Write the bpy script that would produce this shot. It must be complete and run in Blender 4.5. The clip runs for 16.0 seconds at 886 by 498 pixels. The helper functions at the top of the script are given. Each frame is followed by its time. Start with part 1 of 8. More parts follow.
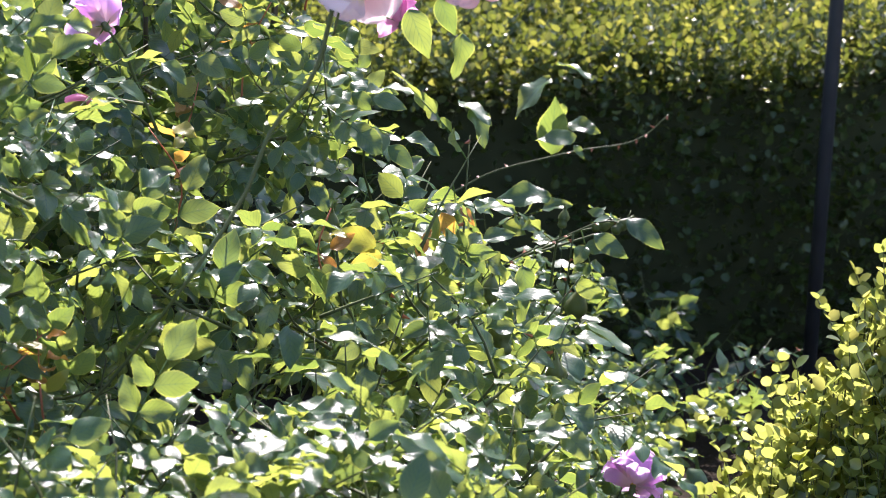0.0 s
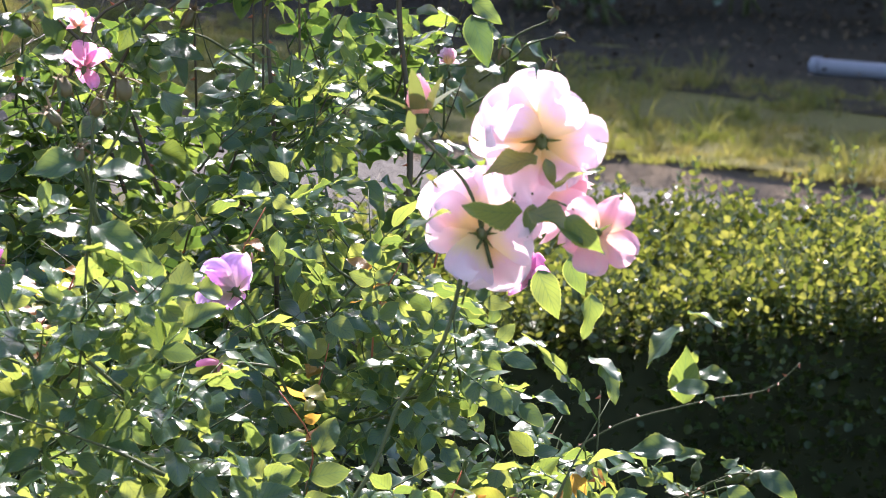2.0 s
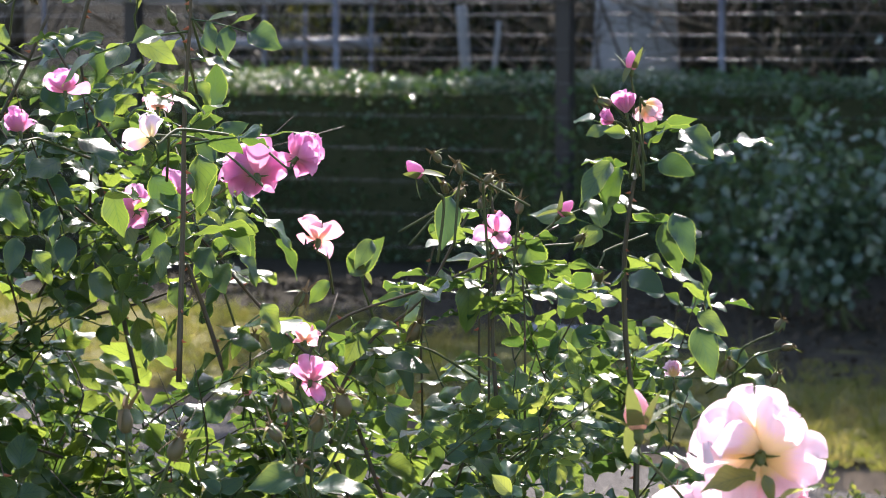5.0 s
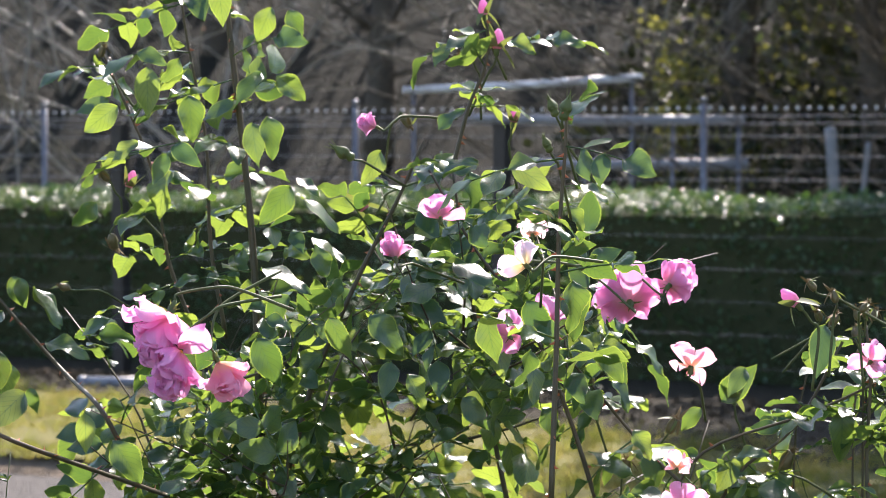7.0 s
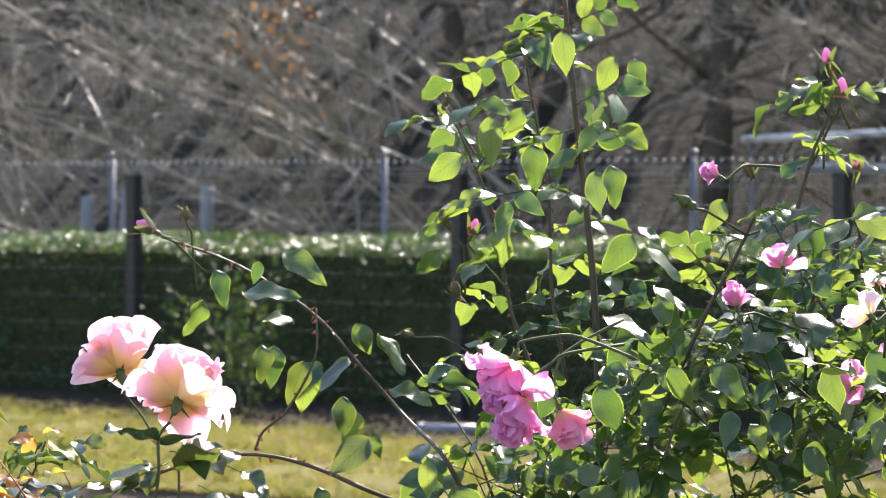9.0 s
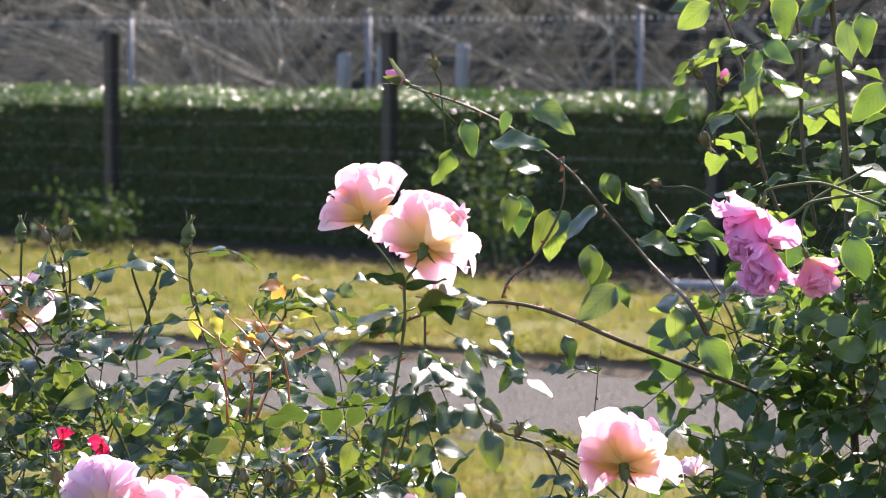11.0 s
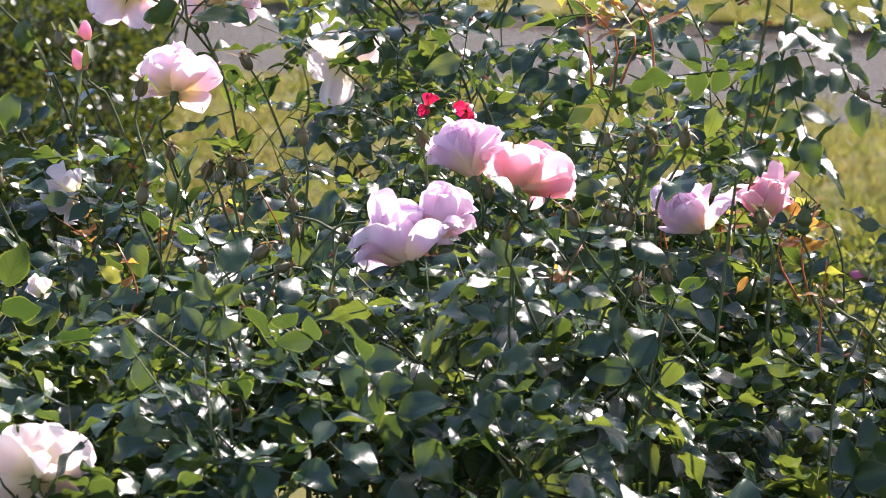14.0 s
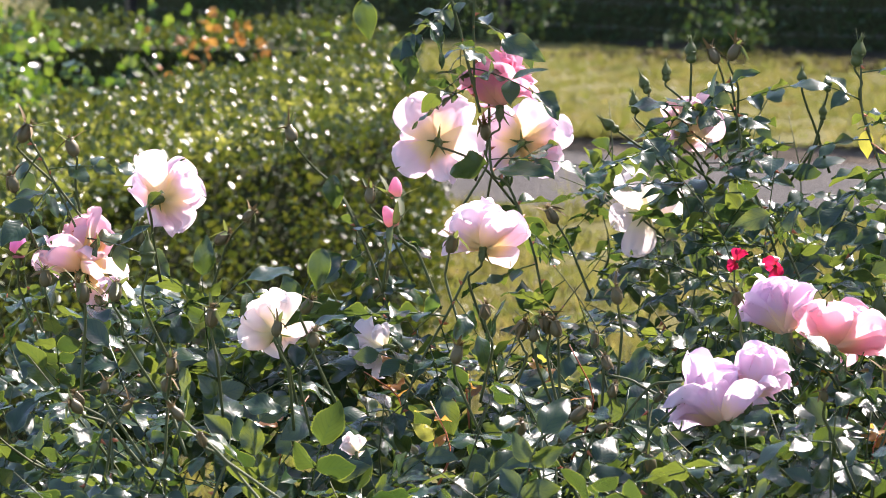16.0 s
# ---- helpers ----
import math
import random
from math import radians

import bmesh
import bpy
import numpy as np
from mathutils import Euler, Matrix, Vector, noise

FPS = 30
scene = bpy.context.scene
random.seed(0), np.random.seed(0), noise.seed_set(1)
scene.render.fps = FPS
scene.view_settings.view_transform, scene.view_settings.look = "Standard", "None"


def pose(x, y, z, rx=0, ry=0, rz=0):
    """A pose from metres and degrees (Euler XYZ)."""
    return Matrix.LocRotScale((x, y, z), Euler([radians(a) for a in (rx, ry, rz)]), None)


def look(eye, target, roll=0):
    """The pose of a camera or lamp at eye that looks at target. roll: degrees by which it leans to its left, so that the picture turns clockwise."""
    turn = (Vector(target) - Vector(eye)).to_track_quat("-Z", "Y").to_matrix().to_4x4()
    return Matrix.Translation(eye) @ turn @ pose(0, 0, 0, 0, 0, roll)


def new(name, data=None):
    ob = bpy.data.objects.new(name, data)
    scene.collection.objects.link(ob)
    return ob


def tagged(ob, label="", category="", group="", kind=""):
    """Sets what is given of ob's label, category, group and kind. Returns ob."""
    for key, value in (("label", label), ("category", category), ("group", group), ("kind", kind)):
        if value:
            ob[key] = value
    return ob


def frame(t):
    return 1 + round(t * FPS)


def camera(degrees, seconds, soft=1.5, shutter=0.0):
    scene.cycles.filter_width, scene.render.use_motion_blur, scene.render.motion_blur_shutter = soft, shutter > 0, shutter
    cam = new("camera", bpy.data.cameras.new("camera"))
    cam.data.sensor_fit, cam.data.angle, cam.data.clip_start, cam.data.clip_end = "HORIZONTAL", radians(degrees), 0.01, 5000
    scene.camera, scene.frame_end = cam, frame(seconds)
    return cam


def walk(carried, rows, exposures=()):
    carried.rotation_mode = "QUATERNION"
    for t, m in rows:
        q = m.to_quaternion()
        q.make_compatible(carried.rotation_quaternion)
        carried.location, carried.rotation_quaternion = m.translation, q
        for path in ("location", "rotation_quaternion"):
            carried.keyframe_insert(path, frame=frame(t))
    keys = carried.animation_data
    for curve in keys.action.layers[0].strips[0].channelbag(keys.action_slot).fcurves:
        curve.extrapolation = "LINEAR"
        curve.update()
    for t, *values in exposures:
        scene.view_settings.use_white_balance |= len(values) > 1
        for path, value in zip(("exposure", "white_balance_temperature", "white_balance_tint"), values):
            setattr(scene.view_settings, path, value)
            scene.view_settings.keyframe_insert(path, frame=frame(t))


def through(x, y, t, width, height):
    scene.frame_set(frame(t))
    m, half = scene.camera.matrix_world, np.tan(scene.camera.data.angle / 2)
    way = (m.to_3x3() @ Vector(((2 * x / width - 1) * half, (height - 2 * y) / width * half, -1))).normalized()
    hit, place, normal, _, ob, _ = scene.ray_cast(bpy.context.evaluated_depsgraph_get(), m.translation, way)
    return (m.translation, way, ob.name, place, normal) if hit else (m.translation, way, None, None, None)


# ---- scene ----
# ---------- the camera: a long lens held by hand, turning over the rose bed ----------
cam = camera(16.225, 16.0, soft=0.72)
cam.data.dof.use_dof, cam.data.dof.focus_distance, cam.data.dof.aperture_fstop = True, 3.15, 19.0
# seconds, x, y, z, turn to the left, tilt up, lean
PATH = [
    (0.0, -0.0130, -0.0018, 1.3865, -20.033, -13.880, 1.626),
    (0.5, -0.0096, 0.0023, 1.3926, -19.712, -13.062, 1.279),
    (1.0, -0.0062, 0.0054, 1.4035, -19.040, -12.061, 0.948),
    (1.5, -0.0091, 0.0021, 1.4132, -18.151, -11.070, 0.850),
    (2.0, -0.0083, 0.0045, 1.4188, -17.445, -9.768, 0.534),
    (2.5, -0.0027, -0.0055, 1.4244, -16.604, -8.432, 0.170),
    (3.0, -0.0049, 0.0011, 1.4308, -15.963, -7.374, -0.241),
    (3.5, -0.0082, 0.0014, 1.4355, -15.177, -6.372, -0.659),
    (3.7, -0.0090, 0.0015, 1.4364, -14.888, -6.014, -0.834),
    (5.8, 0.0216, 0.0057, 1.4220, -10.620, -3.180, 0.308),
    (6.0, 0.0213, 0.0086, 1.4240, -9.741, -2.939, 0.168),
    (6.5, 0.0147, 0.0065, 1.4298, -7.668, -2.456, 0.022),
    (7.0, 0.0029, 0.0045, 1.4341, -6.205, -1.941, -0.031),
    (7.5, -0.0022, 0.0052, 1.4376, -4.429, -1.617, -0.027),
    (8.0, -0.0009, 0.0064, 1.4419, -2.601, -0.939, 0.005),
    (8.5, -0.0001, -0.0006, 1.4392, -1.214, -0.524, 0.157),
    (9.0, -0.0034, -0.0051, 1.4340, 0.000, -1.042, 0.082),
    (9.5, -0.0053, -0.0071, 1.4335, 1.299, -1.793, -0.231),
    (10.0, -0.0073, -0.0133, 1.4318, 2.661, -2.458, -0.382),
    (10.2, -0.0062, -0.0126, 1.4308, 3.079, -2.748, -0.440),
    (12.3, 0.0234, 0.0065, 1.4131, 7.568, -6.067, 0.749),
    (12.5, 0.0225, -0.0008, 1.4140, 8.036, -6.723, 0.604),
    (13.0, 0.0221, -0.0005, 1.4080, 9.283, -7.991, 0.379),
    (13.5, 0.0164, 0.0000, 1.4061, 10.237, -8.563, 0.040),
    (14.0, 0.0040, -0.0002, 1.4049, 11.465, -9.443, -0.498),
    (14.5, -0.0059, 0.0042, 1.4159, 12.844, -9.486, -0.859),
    (15.0, -0.0170, -0.0036, 1.4177, 14.108, -8.549, -1.248),
    (15.5, -0.0281, -0.0054, 1.4264, 15.262, -7.961, -1.317),
    (16.0, -0.0436, -0.0051, 1.4356, 16.299, -7.061, -1.201),
]


def held(x, y, z, yaw, pitch, roll):
    a, b = radians(yaw), radians(pitch)
    ahead = Vector((-math.sin(a) * math.cos(b), math.cos(a) * math.cos(b), math.sin(b)))
    return look((x, y, z), Vector((x, y, z)) + ahead, roll)


walk(cam, [(t, held(*row)) for t, *row in PATH], [(0.0, 1.72, 6450.0, 26.0), (2.2, 1.76, 6450.0, 24.0), (3.7, 1.50, 6550.0, 21.0), (6.0, 1.58, 6650.0, 20.0), (10.2, 1.70, 6850.0, 21.0), (12.3, 1.43, 6650.0, 23.0), (16.0, 1.52, 6700.0, 23.0)])

# ---------- world and sun ----------
SUN_AZ, SUN_EL = radians(25), radians(43)          # to the right of straight ahead, beyond the roses
world = bpy.data.worlds.new("sky")
scene.world = world
world.use_nodes = True
_n = world.node_tree.nodes
_sky = _n.new("ShaderNodeTexSky")
_sky.sky_type, _sky.sun_disc = "NISHITA", False
_sky.sun_elevation, _sky.sun_rotation = SUN_EL, SUN_AZ
_n["Background"].inputs["Strength"].default_value = 0.126
world.node_tree.links.new(_sky.outputs[0], _n["Background"].inputs["Color"])
sun_data = bpy.data.lights.new("sun", "SUN")
sun_data.energy, sun_data.angle, sun_data.color = 5.0, radians(0.6), (1.0, 0.95, 0.87)
sun = new("sun", sun_data)
TO_SUN = Vector((math.sin(SUN_AZ) * math.cos(SUN_EL), math.cos(SUN_AZ) * math.cos(SUN_EL), math.sin(SUN_EL)))
sun.matrix_world = look(TO_SUN * 40, (0, 0, 0))

# ---------- materials ----------


class Nodes:
    """Short-hand for one node material."""

    def __init__(self, name):
        self.m = bpy.data.materials.new(name)
        self.m.use_nodes = True
        self.t = self.m.node_tree
        self.out = self.t.nodes["Material Output"]
        self.bsdf = self.t.nodes["Principled BSDF"]

    def n(self, kind, **kw):
        node = self.t.nodes.new(kind)
        for k, v in kw.items():
            node.inputs[k].default_value = v
        return node

    def link(self, a, b):
        self.t.links.new(a, b)

    def math(self, op, a, b=0.0, clamp=False):
        node = self.t.nodes.new("ShaderNodeMath")
        node.operation, node.use_clamp = op, clamp
        for s, v in zip(node.inputs, (a, b)):
            if isinstance(v, (int, float)):
                s.default_value = v
            else:
                self.link(v, s)
        return node.outputs[0]

    def ramp(self, fac, stops):
        node = self.t.nodes.new("ShaderNodeValToRGB")
        el = node.color_ramp.elements
        while len(el) < len(stops):
            el.new(0.5)
        for e, (p, c) in zip(el, stops):
            e.position, e.color = p, (*c, 1)
        self.link(fac, node.inputs[0])
        return node.outputs[0]

    def mix(self, fac, a, b, blend="MIX"):
        node = self.t.nodes.new("ShaderNodeMix")
        node.data_type, node.blend_type = "RGBA", blend
        for s, v in ((node.inputs[0], fac), (node.inputs[6], a), (node.inputs[7], b)):
            if isinstance(v, (int, float)):
                s.default_value = v
            elif isinstance(v, tuple):
                s.default_value = (*v, 1)
            else:
                self.link(v, s)
        return node.outputs[2]

    def noise(self, scale, detail=4.0, rough=0.55, coord=None):
        node = self.n("ShaderNodeTexNoise", Scale=scale, Detail=detail, Roughness=rough)
        self.link(coord or self.coord("Object"), node.inputs["Vector"])
        return node.outputs["Fac"]

    def coord(self, which):
        return self.n("ShaderNodeTexCoord").outputs[which]

    def rnd(self, island=False):
        if island:
            return self.n("ShaderNodeNewGeometry").outputs["Random Per Island"]
        return self.n("ShaderNodeObjectInfo").outputs["Random"]

    def bump(self, height, strength, distance=0.002):
        node = self.n("ShaderNodeBump", Strength=strength, Distance=distance)
        self.link(height, node.inputs["Height"])
        self.link(node.outputs[0], self.bsdf.inputs["Normal"])

    def set(self, colour=None, rough=0.5, spec=0.5, metal=0.0):
        if isinstance(colour, tuple):
            self.bsdf.inputs["Base Color"].default_value = (*colour, 1)
        elif colour is not None:
            self.link(colour, self.bsdf.inputs["Base Color"])
        self.bsdf.inputs["Roughness"].default_value = rough
        self.bsdf.inputs["Specular IOR Level"].default_value = spec
        self.bsdf.inputs["Metallic"].default_value = metal
        return self.m

    def thin(self, colour, share):
        """Lets light through a thin blade: a translucent share of the given colour."""
        tr = self.n("ShaderNodeBsdfTranslucent")
        if isinstance(colour, tuple):
            tr.inputs["Color"].default_value = (*colour, 1)
        else:
            self.link(colour, tr.inputs["Color"])
        mixer = self.n("ShaderNodeMixShader", Fac=share)
        self.link(self.bsdf.outputs[0], mixer.inputs[1])
        self.link(tr.outputs[0], mixer.inputs[2])
        self.link(mixer.outputs[0], self.out.inputs["Surface"])
        return self.m


def leaf_material(name, low, high, through_low, through_high, rough=0.32, share=0.42, island=False, veins=True, odd=None, shine=0.6):
    k = Nodes(name)
    r = k.rnd(island)
    spots = k.noise(55.0, 3.0)
    base = k.mix(spots, k.ramp(r, [(0.0, low), (1.0, high)]), low)
    lit = k.ramp(r, [(0.0, through_low), (0.55, tuple(a * 0.75 + b * 0.25 for a, b in zip(through_low, through_high))), (1.0, through_high)])
    if odd:
        pick = k.math("GREATER_THAN", k.math("FRACT", k.math("MULTIPLY", r, 7.31)), 0.975)
        base = k.mix(pick, base, odd[0])
        lit = k.mix(pick, lit, odd[1])
    if veins:
        uv = k.n("ShaderNodeSeparateXYZ")
        k.link(k.coord("UV"), uv.inputs[0])
        side = k.math("ABSOLUTE", k.math("SUBTRACT", uv.outputs[0], 0.5))
        rib = k.math("LESS_THAN", side, 0.03)
        wave = k.math("SINE", k.math("MULTIPLY", k.math("SUBTRACT", uv.outputs[1], k.math("MULTIPLY", side, 0.7)), 23.0))
        base = k.mix(k.math("MULTIPLY", rib, 0.5), base, high)
        lit = k.mix(k.math("MULTIPLY", k.math("ADD", rib, k.math("POWER", k.math("ABSOLUTE", wave), 30.0)), 0.30, True), lit, low)
        groove = k.math("ADD", k.math("POWER", k.math("ABSOLUTE", wave), 5.0), k.math("MULTIPLY", rib, 1.5))
        # Brighter translucent edge, painted as the backlit rim of the leaf.
        rim = k.math("GREATER_THAN", side, 0.46)
        lit = k.mix(k.math("MULTIPLY", rim, 0.85), lit, through_high)
        k.bump(k.math("SUBTRACT", k.noise(140.0, 3.0), k.math("MULTIPLY", groove, 0.35)), 0.23, 0.0012)
    k.set(base, rough, shine)
    return k.thin(lit, share)


def petal_material(name, tip, middle, base, through, share=0.5, reach=0.30):
    k = Nodes(name)
    uv = k.n("ShaderNodeSeparateXYZ")
    k.link(k.coord("UV"), uv.inputs[0])
    streak = k.n("ShaderNodeTexNoise", Scale=9.0, Detail=3.0)
    stretch = k.n("ShaderNodeMapping")
    stretch.inputs["Scale"].default_value = (4.0, 0.5, 1.0)
    k.link(k.coord("UV"), stretch.inputs[0])
    k.link(stretch.outputs[0], streak.inputs["Vector"])
    run = k.math("ADD", uv.outputs[1], k.math("MULTIPLY", k.math("SUBTRACT", streak.outputs[0], 0.5), 0.25), True)
    col = k.ramp(run, [(0.0, base), (reach, base), (reach + 0.24, middle), (1.0, tip)])
    shade = k.math("ADD", k.math("MULTIPLY", k.rnd(), 0.25), k.math("MULTIPLY", k.noise(30.0, 2.0), 0.2))
    col = k.mix(shade, col, middle)
    lit = k.mix(0.3, col, through)
    k.bump(streak.outputs[0], 0.15, 0.001)
    k.set(col, 0.55, 0.25)
    return k.thin(lit, share)


M = {}
ROSE_LEAVES = {
    "a": ("bluish", (0.036, 0.092, 0.052), (0.075, 0.150, 0.075), (0.20, 0.30, 0.05), (0.52, 0.58, 0.10), 0.26, 0.44),
    "b": ("fresh", (0.028, 0.075, 0.032), (0.058, 0.125, 0.046), (0.08, 0.16, 0.025), (0.34, 0.45, 0.06), 0.26, 0.43),
    "d": ("dark", (0.015, 0.045, 0.022), (0.032, 0.074, 0.032), (0.06, 0.12, 0.018), (0.32, 0.40, 0.05), 0.26, 0.29),
}
for _k, (_name, *_s) in ROSE_LEAVES.items():
    M["leaf_" + _k] = leaf_material("rose_leaf_" + _name, *_s, shine={"a": 0.52, "b": 0.85, "d": 0.7}[_k])
    M["leaf_" + _k + "_mass"] = leaf_material("rose_foliage_" + _name, *_s, island=True, shine={"a": 0.52, "b": 0.85, "d": 0.7}[_k])
M["leaf_copper"] = leaf_material("young_copper_leaf", (0.22, 0.09, 0.03), (0.3, 0.14, 0.03), (0.75, 0.36, 0.06), (0.8, 0.5, 0.08), 0.35, 0.5)
M["leaf_yellow"] = leaf_material("yellowing_leaf", (0.2, 0.22, 0.03), (0.3, 0.28, 0.04), (0.42, 0.44, 0.06), (0.58, 0.50, 0.08), 0.4, 0.45)
# Young top shoots, also brightened to stand for the sunlit hedge top.
M["box_tip"] = leaf_material("sunlit_young_box_leaf", (0.05, 0.09, 0.025), (0.10, 0.145, 0.04), (0.13, 0.17, 0.02), (0.44, 0.44, 0.08), 0.33, 0.38, island=True, veins=False)
M["shrub_leaf"] = leaf_material("oval_shrub_leaf", (0.06, 0.11, 0.03), (0.11, 0.16, 0.045), (0.40, 0.47, 0.09), (0.68, 0.66, 0.16), 0.3, 0.48, island=True, veins=False)
# Box leaf darkened so that the clipped faces read as shaded.
M["box_leaf"] = leaf_material("box_leaf", (0.042, 0.076, 0.022), (0.08, 0.115, 0.032), (0.07, 0.10, 0.01), (0.20, 0.21, 0.024), 0.34, 0.28, island=True, veins=False, shine=0.4)
M["hedge_leaf"] = leaf_material("clipped_hedge_leaf", (0.04, 0.08, 0.038), (0.09, 0.14, 0.07), (0.06, 0.13, 0.015), (0.14, 0.24, 0.03), 0.5, 0.22, island=True, veins=False, shine=0.35)
# Paler, glossier copy of hedge_leaf: sun glitter put into the colour.
M["hedge_glint"] = leaf_material("glossy_hedge_glint", (0.06, 0.10, 0.05), (0.17, 0.22, 0.13), (0.14, 0.22, 0.05), (0.3, 0.4, 0.1), 0.30, 0.2, island=True, veins=False, shine=1.0)
M["dim_leaf"] = leaf_material("dull_rose_leaf", (0.04, 0.08, 0.035), (0.09, 0.14, 0.06), (0.05, 0.10, 0.015), (0.15, 0.20, 0.03), 0.6, 0.22, island=True, veins=False, shine=0.15)
M["trellis_leaf"] = leaf_material("trellis_rose_leaf", (0.055, 0.105, 0.06), (0.14, 0.20, 0.13), (0.08, 0.16, 0.03), (0.2, 0.3, 0.06), 0.32, 0.25, island=True, veins=False, shine=0.9)
M["garden_leaf"] = leaf_material("garden_leaf", (0.03, 0.07, 0.02), (0.06, 0.12, 0.03), (0.12, 0.24, 0.02), (0.26, 0.36, 0.04), 0.26, 0.36, island=True, veins=False)
M["wood_leaf"] = leaf_material("woodland_leaf", (0.025, 0.04, 0.015), (0.06, 0.07, 0.025), (0.1, 0.14, 0.02), (0.26, 0.24, 0.04), 0.45, 0.3, island=True, veins=False)
# Very dark leaf for the cover added to dim the slope.
M["shade_cover"] = leaf_material("shade_cover_leaf", (0.018, 0.026, 0.014), (0.035, 0.042, 0.022), (0.03, 0.045, 0.01), (0.08, 0.085, 0.02), 0.6, 0.2, island=True, veins=False, shine=0.15)
M["autumn_leaf"] = leaf_material("autumn_leaf", (0.3, 0.12, 0.03), (0.4, 0.22, 0.04), (0.40, 0.17, 0.04), (0.48, 0.28, 0.06), 0.45, 0.36, island=True, veins=False)
M["yellow_shrub"] = leaf_material("yellow_shrub_leaf", (0.10, 0.11, 0.03), (0.18, 0.17, 0.05), (0.22, 0.23, 0.04), (0.36, 0.34, 0.07), 0.45, 0.4, island=True, veins=False)
k = Nodes("grass_blade")
_r, _p = k.rnd(True), k.noise(5.0, 4.0, 0.6)
_p = k.math("MULTIPLY", k.math("SUBTRACT", _p, 0.38), 3.5, True)
k.set(k.mix(_p, k.ramp(_r, [(0.0, (0.045, 0.068, 0.016)), (1.0, (0.095, 0.11, 0.026))]), k.ramp(_r, [(0.0, (0.12, 0.10, 0.036)), (1.0, (0.22, 0.17, 0.07))])), 0.5, 0.4)
M["grass"] = k.thin(k.mix(_p, k.ramp(_r, [(0.0, (0.15, 0.20, 0.025)), (1.0, (0.28, 0.31, 0.05))]), k.ramp(_r, [(0.0, (0.27, 0.235, 0.05)), (1.0, (0.44, 0.35, 0.12))])), 0.45)
M["pale"] = petal_material("pale_pink_petal", (0.92, 0.72, 0.82), (0.87, 0.57, 0.68), (0.93, 0.74, 0.16), (1.0, 0.76, 0.78), 0.60, 0.40)
M["blush"] = petal_material("blush_white_petal", (0.88, 0.76, 0.85), (0.86, 0.66, 0.76), (0.92, 0.78, 0.3), (0.97, 0.80, 0.84), 0.52, 0.34)
M["lilac"] = petal_material("lilac_pink_petal", (0.89, 0.76, 0.89), (0.85, 0.64, 0.79), (0.92, 0.74, 0.42), (1.0, 0.80, 0.88), 0.55)
M["pink"] = petal_material("pink_petal", (0.92, 0.68, 0.77), (0.88, 0.50, 0.61), (0.92, 0.66, 0.36), (1.0, 0.68, 0.70), 0.55)
M["rosy"] = petal_material("clear_pink_petal", (0.88, 0.54, 0.68), (0.84, 0.34, 0.50), (0.88, 0.58, 0.3), (1.0, 0.54, 0.60), 0.55)
M["magenta"] = petal_material("magenta_pink_petal", (0.85, 0.48, 0.74), (0.78, 0.31, 0.59), (0.74, 0.36, 0.4), (0.98, 0.46, 0.72), 0.55)
M["violet"] = petal_material("violet_petal", (0.78, 0.56, 0.84), (0.70, 0.42, 0.72), (0.75, 0.55, 0.45), (0.9, 0.56, 0.88), 0.48)
M["white"] = petal_material("ivory_petal", (0.86, 0.80, 0.82), (0.86, 0.74, 0.74), (0.85, 0.78, 0.45), (0.98, 0.88, 0.82))
M["red"] = petal_material("red_petal", (0.60, 0.02, 0.10), (0.55, 0.015, 0.07), (0.5, 0.04, 0.05), (0.75, 0.03, 0.12))
k = Nodes("green_cane")
M["cane"] = k.set(k.mix(k.noise(20.0), (0.04, 0.075, 0.025), (0.10, 0.10, 0.04)), 0.6, 0.25)
k = Nodes("reddish_cane")
M["cane_red"] = k.set(k.mix(k.noise(14.0), (0.042, 0.045, 0.024), (0.10, 0.07, 0.04)), 0.5, 0.35)
k = Nodes("thorn")
M["thorn"] = k.set(k.mix(k.noise(40.0), (0.45, 0.12, 0.04), (0.3, 0.1, 0.05)), 0.4, 0.5)
k = Nodes("sepal_green")
M["sepal"] = k.set(k.mix(k.noise(90.0), (0.05, 0.095, 0.03), (0.12, 0.13, 0.05)), 0.5, 0.35)
M["sepal"] = k.thin((0.3, 0.36, 0.08), 0.25)
k = Nodes("rose_hip")
M["hip"] = k.set(k.mix(k.noise(120.0, 5.0), (0.075, 0.085, 0.032), (0.15, 0.10, 0.05)), 0.5, 0.4)
k = Nodes("dry_sepal")
M["dry"] = k.set(k.mix(k.noise(90.0), (0.22, 0.15, 0.06), (0.12, 0.08, 0.04)), 0.7, 0.2)
k = Nodes("leaf_litter")
M["litter"] = k.set(k.mix(k.rnd(True), (0.10, 0.075, 0.045), (0.035, 0.028, 0.02)), 0.85, 0.15)
k = Nodes("stamen_yellow")
M["stamen"] = k.set(k.mix(k.noise(200.0), (0.75, 0.5, 0.08), (0.6, 0.36, 0.05)), 0.6, 0.2)
k = Nodes("bark")
M["bark"] = k.set(k.mix(k.noise(12.0, 6.0), (0.04, 0.036, 0.028), (0.10, 0.088, 0.07)), 0.8, 0.2)
# Pale colour for the brush that stands in sun.
k = Nodes("sunlit_twig")
M["twig"] = k.set(k.mix(k.noise(3.0, 6.0), (0.33, 0.31, 0.245), (0.085, 0.08, 0.06)), 0.36, 0.9)
k = Nodes("black_post_paint")
M["post"] = k.set(k.mix(k.noise(30.0), (0.012, 0.011, 0.011), (0.03, 0.027, 0.025)), 0.5, 0.4)
k = Nodes("dark_grey_coating")
M["stake"] = k.set(k.mix(k.noise(30.0), (0.03, 0.033, 0.04), (0.06, 0.064, 0.075)), 0.35, 0.5)
